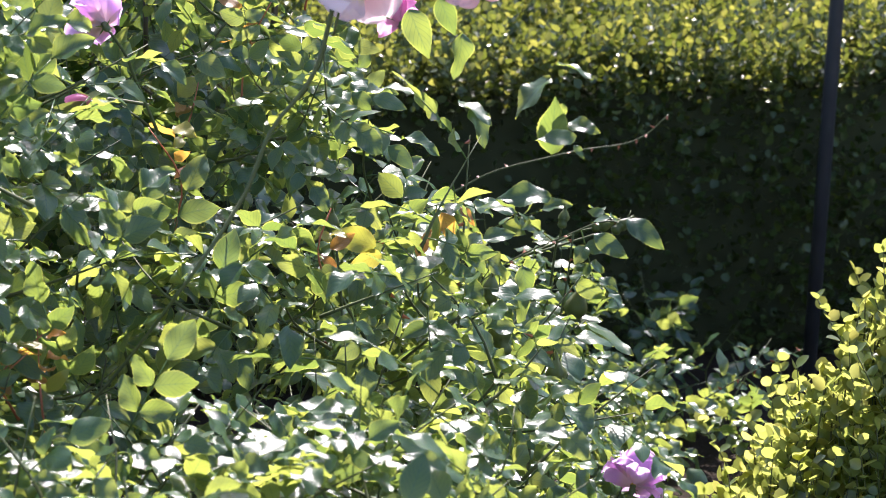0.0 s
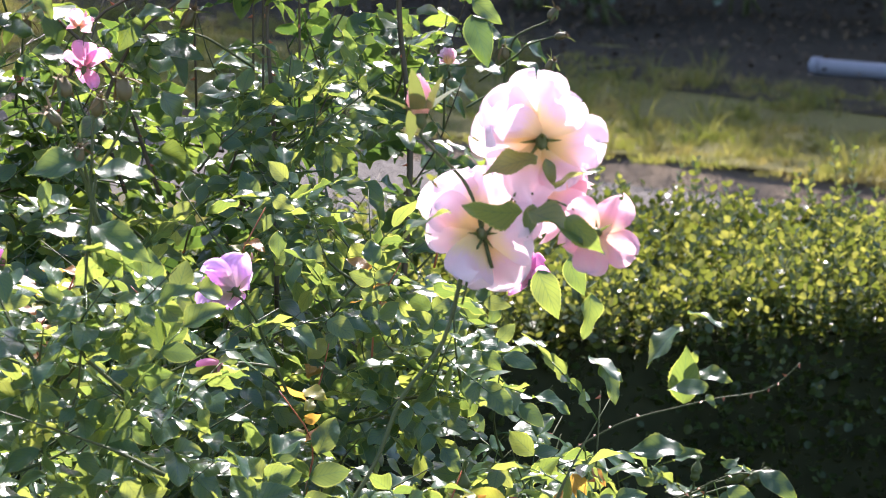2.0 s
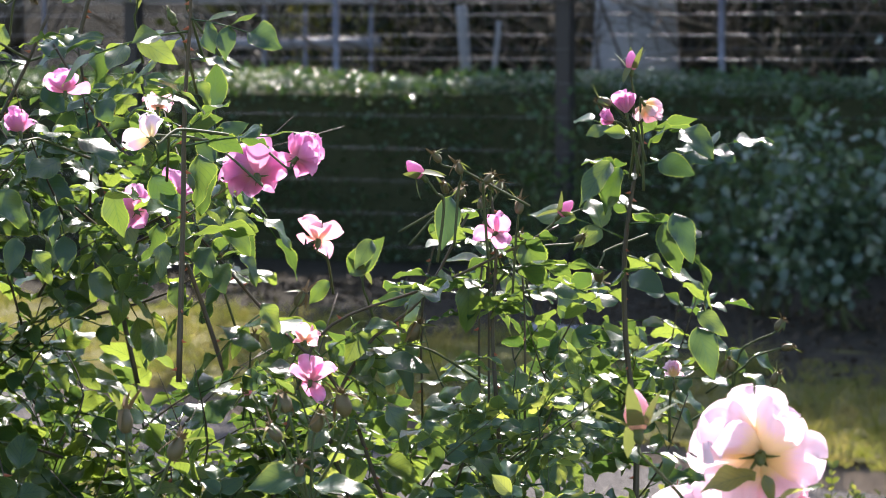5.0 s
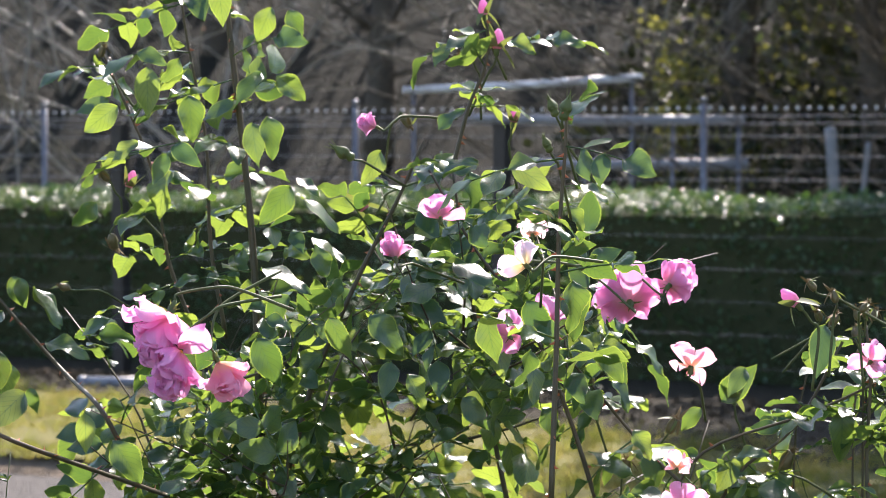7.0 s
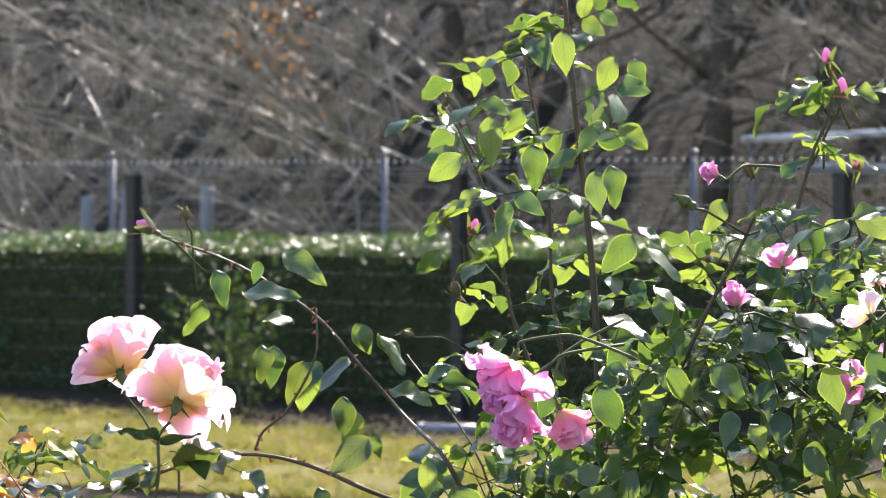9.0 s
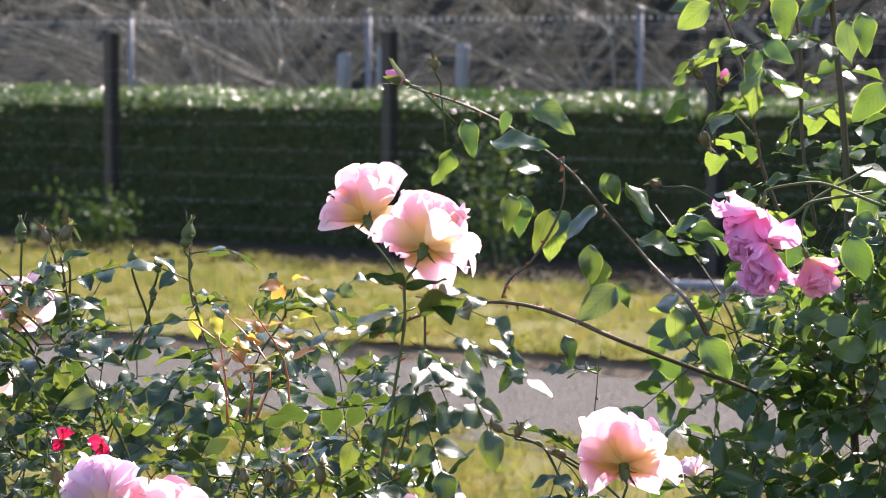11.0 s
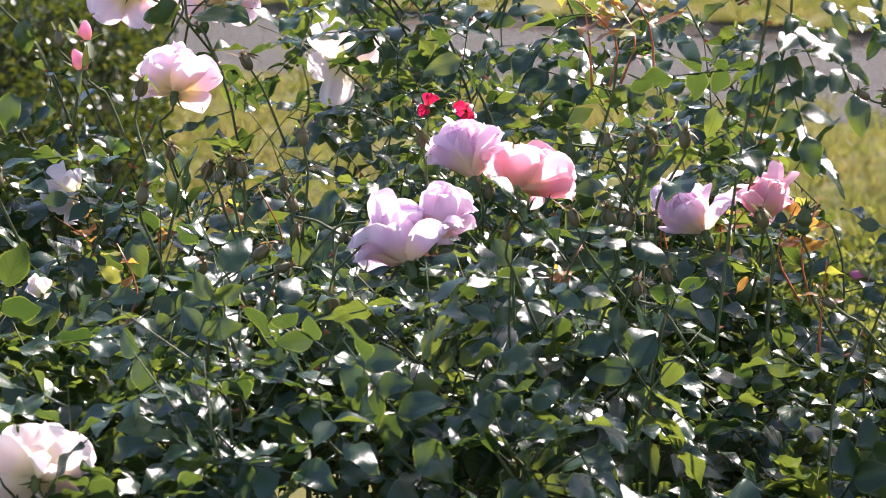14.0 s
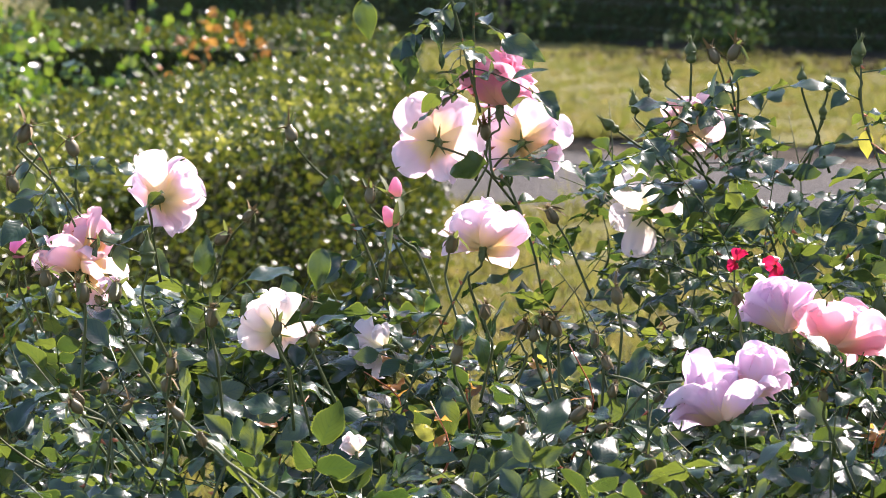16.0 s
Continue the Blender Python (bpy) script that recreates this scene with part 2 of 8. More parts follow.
k = Nodes("galvanised_steel")
M["steel"] = k.set(k.mix(k.noise(25.0), (0.13, 0.135, 0.145), (0.24, 0.245, 0.26)), 0.38, 0.5, 0.85)
k = Nodes("weathered_concrete")
M["concrete"] = k.set(k.mix(k.noise(6.0, 6.0), (0.24, 0.25, 0.265), (0.34, 0.35, 0.36)), 0.85, 0.2)
k = Nodes("painted_pipe")
M["pipe"] = k.set(k.mix(k.noise(8.0, 5.0), (0.62, 0.64, 0.66), (0.45, 0.47, 0.5)), 0.4, 0.4)
# Darker, greyer version of the pipe colour.
k = Nodes("dull_pipe")
M["pipe_dull"] = k.set(k.mix(k.noise(8.0, 5.0), (0.13, 0.145, 0.165), (0.22, 0.235, 0.26)), 0.45, 0.4)
k = Nodes("yellow_band")
M["yellow"] = k.set(k.mix(k.noise(20.0), (0.75, 0.48, 0.02), (0.6, 0.38, 0.03)), 0.5, 0.4)
k = Nodes("blue_plastic")
M["blue"] = k.set(k.mix(k.noise(20.0), (0.03, 0.10, 0.5), (0.05, 0.16, 0.6)), 0.45, 0.4)
k = Nodes("ground_soil_and_turf")
_w = k.coord("Object")
M["ground"] = k.set(k.mix(k.noise(2.2, 8.0, 0.6, _w), k.mix(k.noise(38.0, 5.0, 0.6, _w), (0.085, 0.10, 0.028), (0.18, 0.17, 0.05)), (0.12, 0.105, 0.045)), 0.95, 0.1)
k.bump(k.noise(60.0, 6.0, 0.7, _w), 0.6, 0.02)
k = Nodes("bare_earth")
_w = k.coord("Object")
M["soil"] = k.set(k.mix(k.noise(9.0, 8.0, 0.65, _w), (0.10, 0.08, 0.058), (0.24, 0.19, 0.135)), 0.95, 0.1)
k.bump(k.noise(40.0, 6.0, 0.7, _w), 0.9, 0.03)
# Rose bed soil, its colour darkened for the shade of hedge and bushes.
k = Nodes("shade_dark_soil")
_w = k.coord("Object")
M["rose_bed_shade"] = k.set(k.mix(k.noise(30.0, 8.0, 0.7, _w), (0.014, 0.011, 0.008), (0.06, 0.045, 0.03)), 0.95, 0.1)
k.bump(k.noise(55.0, 6.0, 0.7, _w), 1.0, 0.03)
# Darker copy of the bare earth: hedge and tree shade put into its colour.
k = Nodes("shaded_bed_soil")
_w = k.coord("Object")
M["trellis_shade_soil"] = k.set(k.mix(k.noise(14.0, 8.0, 0.7, _w), (0.025, 0.024, 0.018), (0.085, 0.075, 0.05)), 0.95, 0.1)
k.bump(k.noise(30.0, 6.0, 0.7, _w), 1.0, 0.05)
k = Nodes("gravel_asphalt")
_w = k.coord("Object")
_v = k.n("ShaderNodeTexVoronoi", Scale=42.0)
k.link(_w, _v.inputs["Vector"])
M["road"] = k.set(k.mix(k.noise(1.2, 6.0, 0.6, _w), k.mix(_v.outputs["Distance"], (0.02, 0.019, 0.018), (0.125, 0.118, 0.108)), (0.06, 0.056, 0.05)), 0.9, 0.2)
k.bump(_v.outputs["Distance"], 1.0, 0.02)
# Slope floor, with the woodland's shade put into its dark colour.
k = Nodes("shaded_woodland_floor")
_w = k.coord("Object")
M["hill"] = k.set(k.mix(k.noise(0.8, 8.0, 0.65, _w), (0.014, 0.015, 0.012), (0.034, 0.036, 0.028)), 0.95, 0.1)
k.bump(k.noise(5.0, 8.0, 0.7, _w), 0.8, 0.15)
# Dark colour stands for the shade between a hedge's leaves.
k = Nodes("hedge_shade_core")
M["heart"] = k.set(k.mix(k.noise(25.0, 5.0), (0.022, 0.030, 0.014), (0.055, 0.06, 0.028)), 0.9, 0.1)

# ---------- building helpers ----------
PLACE = {}
rng = np.random.default_rng(7)


def mesh(name, verts, faces, mat, smooth=True, uv=None):
    me = bpy.data.meshes.new(name)
    me.from_pydata([tuple(v) for v in verts] if not isinstance(verts, np.ndarray) else verts.tolist(), [], faces)
    if mat:
        me.materials.append(M[mat])
    if smooth:
        me.polygons.foreach_set("use_smooth", [True] * len(me.polygons))
    if uv is not None:
        layer = me.uv_layers.new(name="uv")
        loops = np.empty(len(me.loops), np.int32)
        me.loops.foreach_get("vertex_index", loops)
        layer.data.foreach_set("uv", np.asarray(uv, np.float32)[loops].ravel())
    me.update()
    return me


def big_mesh(name, verts, sizes, index, mat, smooth=True, uv=None):
    """A mesh of many faces from flat arrays: sizes of the faces and the vertex indices one after another."""
    me = bpy.data.meshes.new(name)
    sizes, index = np.asarray(sizes, np.int32), np.asarray(index, np.int32).ravel()
    me.vertices.add(len(verts))
    me.vertices.foreach_set("co", np.asarray(verts, np.float32).ravel())
    me.loops.add(len(index))
    me.loops.foreach_set("vertex_index", index)
    me.polygons.add(len(sizes))
    me.polygons.foreach_set("loop_start", np.concatenate([[0], np.cumsum(sizes)[:-1]]).astype(np.int32))
    me.polygons.foreach_set("use_smooth", [smooth] * len(sizes))
    if uv is not None:
        me.uv_layers.new(name="uv").data.foreach_set("uv", np.asarray(uv, np.float32)[index].ravel())
    me.materials.append(M[mat])
    me.update(calc_edges=True)
    return me


def thing(name, at, label, category, group="", kind="", data=None):
    ob = new(name, data)
    m = at if isinstance(at, Matrix) else Matrix.Translation(at)
    ob.matrix_basis = m
    PLACE[ob] = m
    return tagged(ob, label, category, group, kind)


def part(name, data, parent, m=None, label="", kind=""):
    """One mesh under a thing or part, at the world pose m."""
    ob = new(name, data)
    m = Matrix.Identity(4) if m is None else m
    ob.parent = parent
    ob.matrix_basis = PLACE[parent].inverted() @ m
    PLACE[ob] = m
    return tagged(ob, label, "", "", kind)


def aim(at, way, spin=0.0, scale=1.0):
    """The pose that turns local +z to way, at that place."""
    q = Vector(way).normalized().to_track_quat("Z", "Y").to_matrix().to_4x4()
    return Matrix.Translation(at) @ q @ Matrix.Rotation(spin, 4, "Z") @ Matrix.Scale(scale, 4)


def smooth_line(points, steps=5):
    """A Catmull-Rom line through the points."""
    p = [Vector(a) for a in points]
    p = [p[0] * 2 - p[1], *p, p[-1] * 2 - p[-2]]
    out = []
    for a, b, c, d in zip(p, p[1:], p[2:], p[3:]):
        for i in range(steps):
            t = i / steps
            out.append(0.5 * (2 * b + (c - a) * t + (2 * a - 5 * b + 4 * c - d) * t * t + (3 * b - a - 3 * c + d) * t ** 3))
    return out + [p[-2]]


def tube(line, radii, sides=6):
    """Vertices and faces of a round, tapering tube along a line, closed at the ends."""
    verts, faces = [], []
    up = Vector((0.31, 0.17, 0.93))
    for i, p in enumerate(line):
        way = (line[min(i + 1, len(line) - 1)] - line[max(i - 1, 0)])
        way = way.normalized() if way.length > 1e-9 else Vector((0, 0, 1))
        s = way.cross(up)
        s = s.normalized() if s.length > 1e-3 else way.orthogonal().normalized()
        up2 = s.cross(way)
        r = radii[0] + (radii[1] - radii[0]) * i / max(1, len(line) - 1)
        for k_ in range(sides):
            a = 2 * math.pi * k_ / sides
            verts.append(p + s * (r * math.cos(a)) + up2 * (r * math.sin(a)))
    for i in range(len(line) - 1):
        for k_ in range(sides):
            a, b = i * sides + k_, i * sides + (k_ + 1) % sides
            faces.append((a, b, b + sides, a + sides))
    faces.append(tuple(range(sides))[::-1])
    faces.append(tuple(range(len(verts) - sides, len(verts))))
    return verts, faces


def join(*geos):
    verts, faces = [], []
    for v, f in geos:
        n0 = len(verts)
        verts += list(v)
        faces += [tuple(i + n0 for i in q) for q in f]
    return verts, faces


def moved(geo, m):
    return [m @ Vector(v) for v in geo[0]], geo[1]


def box(x0, x1, y0, y1, z0, z1, bevel=0.0):
    bm = bmesh.new()
    bmesh.ops.create_cube(bm, size=1)
    for v in bm.verts:
        v.co = Vector((x0 if v.co.x < 0 else x1, y0 if v.co.y < 0 else y1, z0 if v.co.z < 0 else z1))
    if bevel:
        bmesh.ops.bevel(bm, geom=bm.edges[:], offset=bevel, segments=2, affect="EDGES")
    geo = [v.co.copy() for v in bm.verts], [tuple(v.index for v in f.verts) for f in bm.faces]
    bm.free()
    return geo


def lathe(profile, sides=10):
    """A turned body from (radius, height) pairs."""
    verts, faces = [], []
    for r, z in profile:
        for k_ in range(sides):
            a = 2 * math.pi * k_ / sides
            verts.append(Vector((r * math.cos(a), r * math.sin(a), z)))
    for i in range(len(profile) - 1):
        for k_ in range(sides):
            a, b = i * sides + k_, i * sides + (k_ + 1) % sides
            faces.append((a, b, b + sides, a + sides))
    faces += [tuple(range(sides))[::-1], tuple(range(len(verts) - sides, len(verts)))]
    return verts, faces


def unit(v):
    return v / (np.linalg.norm(v, axis=-1, keepdims=True) + 1e-9)


def leaf_cloud(name, at, ways, sizes, mat, wide=0.42, fold=0.12, flat=0.0):
    """Small leaves, each two folded quads, from places, ways and lengths."""
    n = len(at)
    ways = unit(ways)
    side = unit(np.cross(ways, rng.normal(size=(n, 3)) + np.array([0, 0, flat * 2.5])))
    face = np.cross(side, ways)
    s = sizes[:, None]
    w = wide * s
    rows = [(0.2, 0.78, 0.8), (0.5, 1.0, 1.0), (0.8, 0.72, 0.5)]
    right = [at + ways * s * f + side * w * g + face * s * fold * h for f, g, h in rows]
    left = [at + ways * s * f - side * w * g + face * s * fold * h for f, g, h in rows[::-1]]
    v = np.stack([at, *right, at + ways * s - face * s * fold * 0.5, *left], 1)
    index = (np.arange(n)[:, None] * 8 + np.array([0, 1, 2, 3, 4, 0, 4, 5, 6, 7])).ravel()
    return big_mesh(name, v.reshape(-1, 3), np.full(2 * n, 5), index, mat)


# ---------- the ground, the lane and the far side ----------
LANE = [(-22.0, 19.5), (-12.0, 18.2), (-7.5, 16.5), (-4.0, 15.1), (-2.4, 14.5), (-0.9, 13.95), (0.9, 12.4), (2.35, 10.25), (3.6, 8.5), (5.3, 6.2), (7.2, 3.4), (9.0, 0.0), (10.5, -5.0)]


def lane_line(shift):
    """The lane's far edge, moved to the near side by shift metres."""
    line = smooth_line([(x, y, 0.0) for x, y in LANE], 6)
    out = []
    for i, p in enumerate(line):
        way = (line[min(i + 1, len(line) - 1)] - line[max(i - 1, 0)]).normalized()
        out.append(p + Vector((way.y, -way.x, 0)) * shift)
    return out


def strip(name, a, b, z, mat, label, category, rows=1):
    verts = []
    for j in range(rows + 1):
        f = j / rows
        verts += [Vector((*(p + (q - p) * f).xy, z[0] + (z[1] - z[0]) * f)) for p, q in zip(a, b)]
    n = len(a)
    faces = [(j * n + i, j * n + i + 1, (j + 1) * n + i + 1, (j + 1) * n + i) for j in range(rows) for i in range(n - 1)]
    return thing(name, (0, 0, 0), label, category, kind="structure", data=mesh(name, verts, faces, mat))


def ground_sheet():
    """One sheet out to the horizon that climbs to a wooded slope behind the fence."""
    xs = np.concatenate([[-900, -300, -120], np.linspace(-60, 60, 61), [120, 300, 900]])
    ys = np.concatenate([[-900, -300, -100, -40], np.linspace(-20, 70, 61), [120, 300, 900]])
    gx, gy = np.meshgrid(xs, ys)
    back = (gx - 0.1) * 0.559 + (gy - 18.4) * 0.829         # metres behind the line of posts
    gz = np.where(back > 5.5, np.minimum((back - 5.5) * 0.52, 26.0), 0.0)
    gz = gz + np.where(back > 7, 0.35 * np.sin(gx * 0.6 + gy * 0.35) * np.cos(gy * 0.5), 0.0)
    gz = gz - 0.02
    n = len(xs)
    v = np.stack([gx, gy, gz], -1).reshape(-1, 3)
    i = (np.arange(len(ys) - 1)[:, None] * n + np.arange(n - 1)).ravel()
    ob = thing("ground", (0, 0, 0), "turf and bare soil rising to a wooded slope", "ground", kind="structure",
               data=big_mesh("ground", v, np.full(len(i), 4), np.stack([i, i + 1, i + 1 + n, i + n], 1), "ground"))
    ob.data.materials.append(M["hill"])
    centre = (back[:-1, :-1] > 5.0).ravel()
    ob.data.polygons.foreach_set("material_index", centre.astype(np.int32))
    return ob


ground_sheet()
strip("road", lane_line(0.0), lane_line(1.95), (0.0, -0.017), "road", "grey gravelly asphalt garden lane in the sun", "road", 2)
bank = strip("kerb", lane_line(-0.155), lane_line(0.0), (0.066, -0.012), "soil", "low worn earth edge beside the lane", "kerb", 6)
for v in bank.data.vertices:
    v.co += Vector((noise.noise(v.co * 6.0), noise.noise(v.co * 6.0 + Vector((5, 0, 0))), noise.noise(v.co * 9.0) * 0.6)) * 0.024
strip("verge", lane_line(-6.5), lane_line(-0.13), (0.072, 0.072), "ground", "strip of thin winter turf beyond the lane", "verge", 4)


def fence_at(along, back, z=0.0):
    """A place by metres along the line of posts, behind it, and up."""
    return Vector((0.1 + 0.829 * along + 0.559 * back, 18.4 - 0.559 * along + 0.829 * back, z))


def grass(name, label, n, spot, low, high):
    """Blades in tufts of uneven height, thick in places and thin in others."""
    tufts = spot(n // 12)
    kin = rng.integers(0, len(tufts), n)
    x, y = tufts[:, 0], tufts[:, 1]
    patch = np.sin(x * 2.3 + y * 1.1) + np.sin(x * 5.1 - y * 3.7) + np.sin(x * 11.3 + y * 9.1)
    rough = np.sin(x * 17.0 + y * 6.0) * np.sin(y * 14.0 - x * 5.0) + np.sin(x * 31.0 - y * 22.0) * 0.6
    tall = rng.uniform(0.35, 1.0, len(tufts)) * (1.05 + 0.22 * patch + 0.45 * rough) * np.where(rng.random(len(tufts)) < 0.08, 2.0, 1.0)
    spread = rng.normal(size=(n, 2)) * rng.uniform(0.008, 0.035, len(tufts))[kin][:, None]
    at = tufts[kin] + np.concatenate([spread, np.zeros((n, 1))], 1)
    h = np.maximum(rng.uniform(low, high, n) * tall[kin], 0.006)
    ang = np.arctan2(spread[:, 1], spread[:, 0]) + rng.normal(0, 0.7, n)
    lean = np.stack([np.cos(ang), np.sin(ang), np.zeros(n)], 1) * (h * rng.uniform(0.2, 1.3, n))[:, None]
    turn = rng.uniform(0, 2 * np.pi, n)
    side = np.stack([-np.sin(turn), np.cos(turn), np.zeros(n)], 1) * rng.uniform(0.0012, 0.0028, n)[:, None]
    mid = at + lean * 0.35 + np.array([0, 0, 1]) * (h * 0.6)[:, None]
    tip = at + lean + np.array([0, 0, 1]) * h[:, None]
    v = np.stack([at - side, at + side, mid + side * 0.8, mid - side * 0.8, tip], 1).reshape(-1, 3)
    base = np.arange(n)[:, None] * 5
    index = (base + np.array([0, 1, 2, 3, 3, 2, 4])).ravel()
    me = big_mesh(name, v, np.tile([4, 3], n), index, "grass")
    return thing(name, (0, 0, 0), label, "grass", kind="stuff", data=me)


def lane_spots(lo, hi, x0, x1, z):
    edge = np.array([p[:] for p in lane_line(0.0)])

    def spots(n):
        x = rng.uniform(x0, x1, n)
        y = np.interp(x, edge[:, 0], edge[:, 1]) + rng.uniform(lo, hi, n)
        p = np.stack([x, y, np.full(n, z)], 1)
        run, back = (x - 0.1) * 0.829 - (y - 18.4) * 0.559, (x - 0.1) * 0.559 + (y - 18.4) * 0.829
        keep = (y > 5.6) & (back < -1.08 - 0.2275 * run) & ((run < 3.0) | (back < -1.55 - 0.58 * (run - 3.0) + 0.22 * np.sin(x * 4.0 + y * 2.0) + rng.normal(0, 0.28, n) + 0.25)) & (np.sin(x * 3.1 + y * 1.7) + np.sin(x * 7.7 - y * 5.1) + rng.normal(0, 0.6, n) > -0.75)
        return p[keep]
    return spots


grass("grass_far", "thin sunlit winter grass beyond the lane", 260000, lane_spots(0.03, 6.0, -8.5, 7.5, 0.068), 0.025, 0.062)
grass("grass_near", "yellow-green lawn between rose bed and lane", 230000, lane_spots(-9.5, -2.15, -5.0, 3.2, -0.015), 0.025, 0.060)


def bed(label, corners, z, mat="rose_bed_shade"):
    """A planting bed of soil darkened to stand for shade, slightly uneven, inside a plan outline of four corners."""
    a, b, c, d = (Vector((*p, z)) for p in corners)
    n = 24
    verts = [(a + (b - a) * i / n) * (1 - j / n) + (d + (c - d) * i / n) * (j / n) for j in range(n + 1) for i in range(n + 1)]
    verts = [v + Vector((0, 0, 0.012 * noise.noise(v * 7.0))) for v in verts]
    faces = [(j * (n + 1) + i, j * (n + 1) + i + 1, (j + 1) * (n + 1) + i + 1, (j + 1) * (n + 1) + i) for j in range(n) for i in range(n)]
    return thing("planting_bed", (0, 0, 0), label, "bed", kind="structure", data=mesh("planting_bed", verts, faces, mat))


bed("soil under the rose bushes, darkened to stand for shade", [(-3.2, 1.2), (3.4, 1.2), (3.4, 4.9), (-2.8, 4.9)], 0.002)
# The dark soil also stands for hedge shadow along the trellis.
bed("soil bed along the rose trellis, darkened for shade", [fence_at(a, b).xy[:] for a, b in ((-7, 0.45), (13, -4.1), (13, 1.5), (-7, 1.5))], 0.080, "trellis_shade_soil")

bed("bare soil between the verge and the trellis bed, darkened for shade", [fence_at(a, b).xy[:] for a, b in ((3.0, -1.5), (13, -7.3), (13, -3.9), (3.0, -1.4))], 0.078, "trellis_shade_soil")


def litter(n):
    """Dry leaves and crumbs of soil strewn over the bare strip and the trellis bed."""
    a = rng.uniform(-6, 13, n)
    b = rng.uniform(0.4, 1.0, n) * (-1.2 - 0.5 * np.maximum(a - 3.0, 0.0) - 0.12 * np.maximum(a, 0)) * rng.random(n) ** 0.5
    at = np.stack([0.1 + 0.829 * a + 0.559 * b, 18.4 - 0.559 * a + 0.829 * b, 0.092 + rng.uniform(0, 0.02, n)], 1)
    ways = rng.normal(size=(n, 3)) * np.array([1, 1, 0.35])
    thing("leaf_litter", (0, 0, 0), "dry brown leaves scattered on bare soil", "leaf litter", kind="stuff",
          data=leaf_cloud("leaf_litter", at, ways, rng.uniform(0.012, 0.036, n), "litter", 0.4, 0.2, 0.5))


litter(9000)


# ---------- hedges ----------
def hedge_block(name, label, corners, z0, z1, n, size, mat, up_bias=0.5, bumpy=0.05, heart=True, category="hedge"):
    """A clipped hedge along a plan outline: dark core standing for inner shade, leaves over the sides and the top."""
    ob = thing(name, (*corners[0], 0.0), label, category)
    c = np.array(corners, float)
    mid = c.mean(0)
    k_ = len(c)
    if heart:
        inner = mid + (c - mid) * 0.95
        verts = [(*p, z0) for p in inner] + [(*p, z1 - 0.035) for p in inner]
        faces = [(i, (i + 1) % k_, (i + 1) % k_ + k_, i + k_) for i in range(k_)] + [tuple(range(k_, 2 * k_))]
        part("heart", mesh("heart", verts, faces, "heart", False), ob, label="dark box standing for the shaded inside")
    nxt = np.roll(c, -1, 0)
    lens = np.linalg.norm(nxt - c, axis=1)
    area = np.concatenate([lens * (z1 - z0), [0.5 * abs(np.sum(c[:, 0] * nxt[:, 1] - nxt[:, 0] * c[:, 1]))]])
    which = rng.choice(k_ + 1, n, p=area / area.sum())
    at, normal = np.zeros((n, 3)), np.zeros((n, 3))
    for i in range(k_):
        s = which == i
        f = rng.random(s.sum())[:, None]
        at[s, :2] = c[i] + (nxt[i] - c[i]) * f
        at[s, 2] = rng.uniform(z0, z1, s.sum())
        e = (nxt[i] - c[i]) / lens[i]
        nn = np.array([e[1], -e[0]])
        nn = nn if nn @ (c[i] - mid) > 0 else -nn
        normal[s, :2] = nn
    s = which == k_
    tri = rng.integers(1, k_ - 1, s.sum())
    a, b = rng.random((2, s.sum()))
    flip = a + b > 1
    a[flip], b[flip] = 1 - a[flip], 1 - b[flip]
    at[s, :2] = c[0] + (c[tri] - c[0]) * a[:, None] + (c[tri + 1] - c[0]) * b[:, None]
    at[s, 2] = z1
    normal[s, 2] = 1
    wob = bumpy * (np.sin(at[:, 0] * 5.3 + at[:, 2] * 9) + np.sin(at[:, 1] * 7.1 - at[:, 2] * 6) + 0.6 * np.sin((at[:, 0] + at[:, 1]) * 17))
    at = at + normal * (wob * 0.5 + rng.normal(0, bumpy * 0.5, n))[:, None]
    ways = normal * 0.8 + rng.normal(size=(n, 3)) * 0.75 + np.array([0, 0, up_bias])
    part("foliage", leaf_cloud("foliage", at, ways, size * rng.uniform(0.6, 1.25, n), mat, flat=0.6), ob, kind="stuff")
    return ob


# ---------- rose kit: leaves, flowers, buds, canes ----------
def leaflet_geo(length, wide, fold, curl, twist, n=11, wave=0.0, blunt=0.75):
    """A saw-edged, folded leaflet along +y from the origin, face up; vertices, faces, uv."""
    verts, faces, uv = [], [], []
    rise = 0.78 + 0.10 * math.sin(length * 91.0 + wide * 57.0)

    def place(t, s, out=1.0):
        w = wide * length * (max(0.0, math.sin(math.pi * t ** rise)) ** blunt if 0 < t < 1 else 0.0) * out
        tw = twist * (t - 0.3)
        dx = s * w
        dz = abs(s) * w * fold - s * s * w * 0.30 * curl + wave * length * 0.05 * s * s * math.sin(t * 11.0 + s * 2.0)
        y = length * (t - 0.05 * curl * t)
        z = -curl * length * t * t * 0.38
        verts.append(Vector((dx * math.cos(tw) - dz * math.sin(tw), y, z + dz * math.cos(tw) + dx * math.sin(tw))))
        uv.append((0.5 + s * 0.5, t))
        return len(verts) - 1

    rows = [[place(i / n, s) for s in (-1, -0.5, 0, 0.5, 1)] for i in range(n + 1)]
    for i in range(n):
        a, b = rows[i], rows[i + 1]
        left, right = (place(min(1.0, (i + 0.8) / n), s, 1.075) for s in (-1, 1))
        faces += [(a[1], a[2], b[2], b[1]), (a[2], a[3], b[3], b[2]), (a[0], a[1], b[1], b[0], left), (a[3], a[4], right, b[4], b[3])]
    return verts, faces, uv


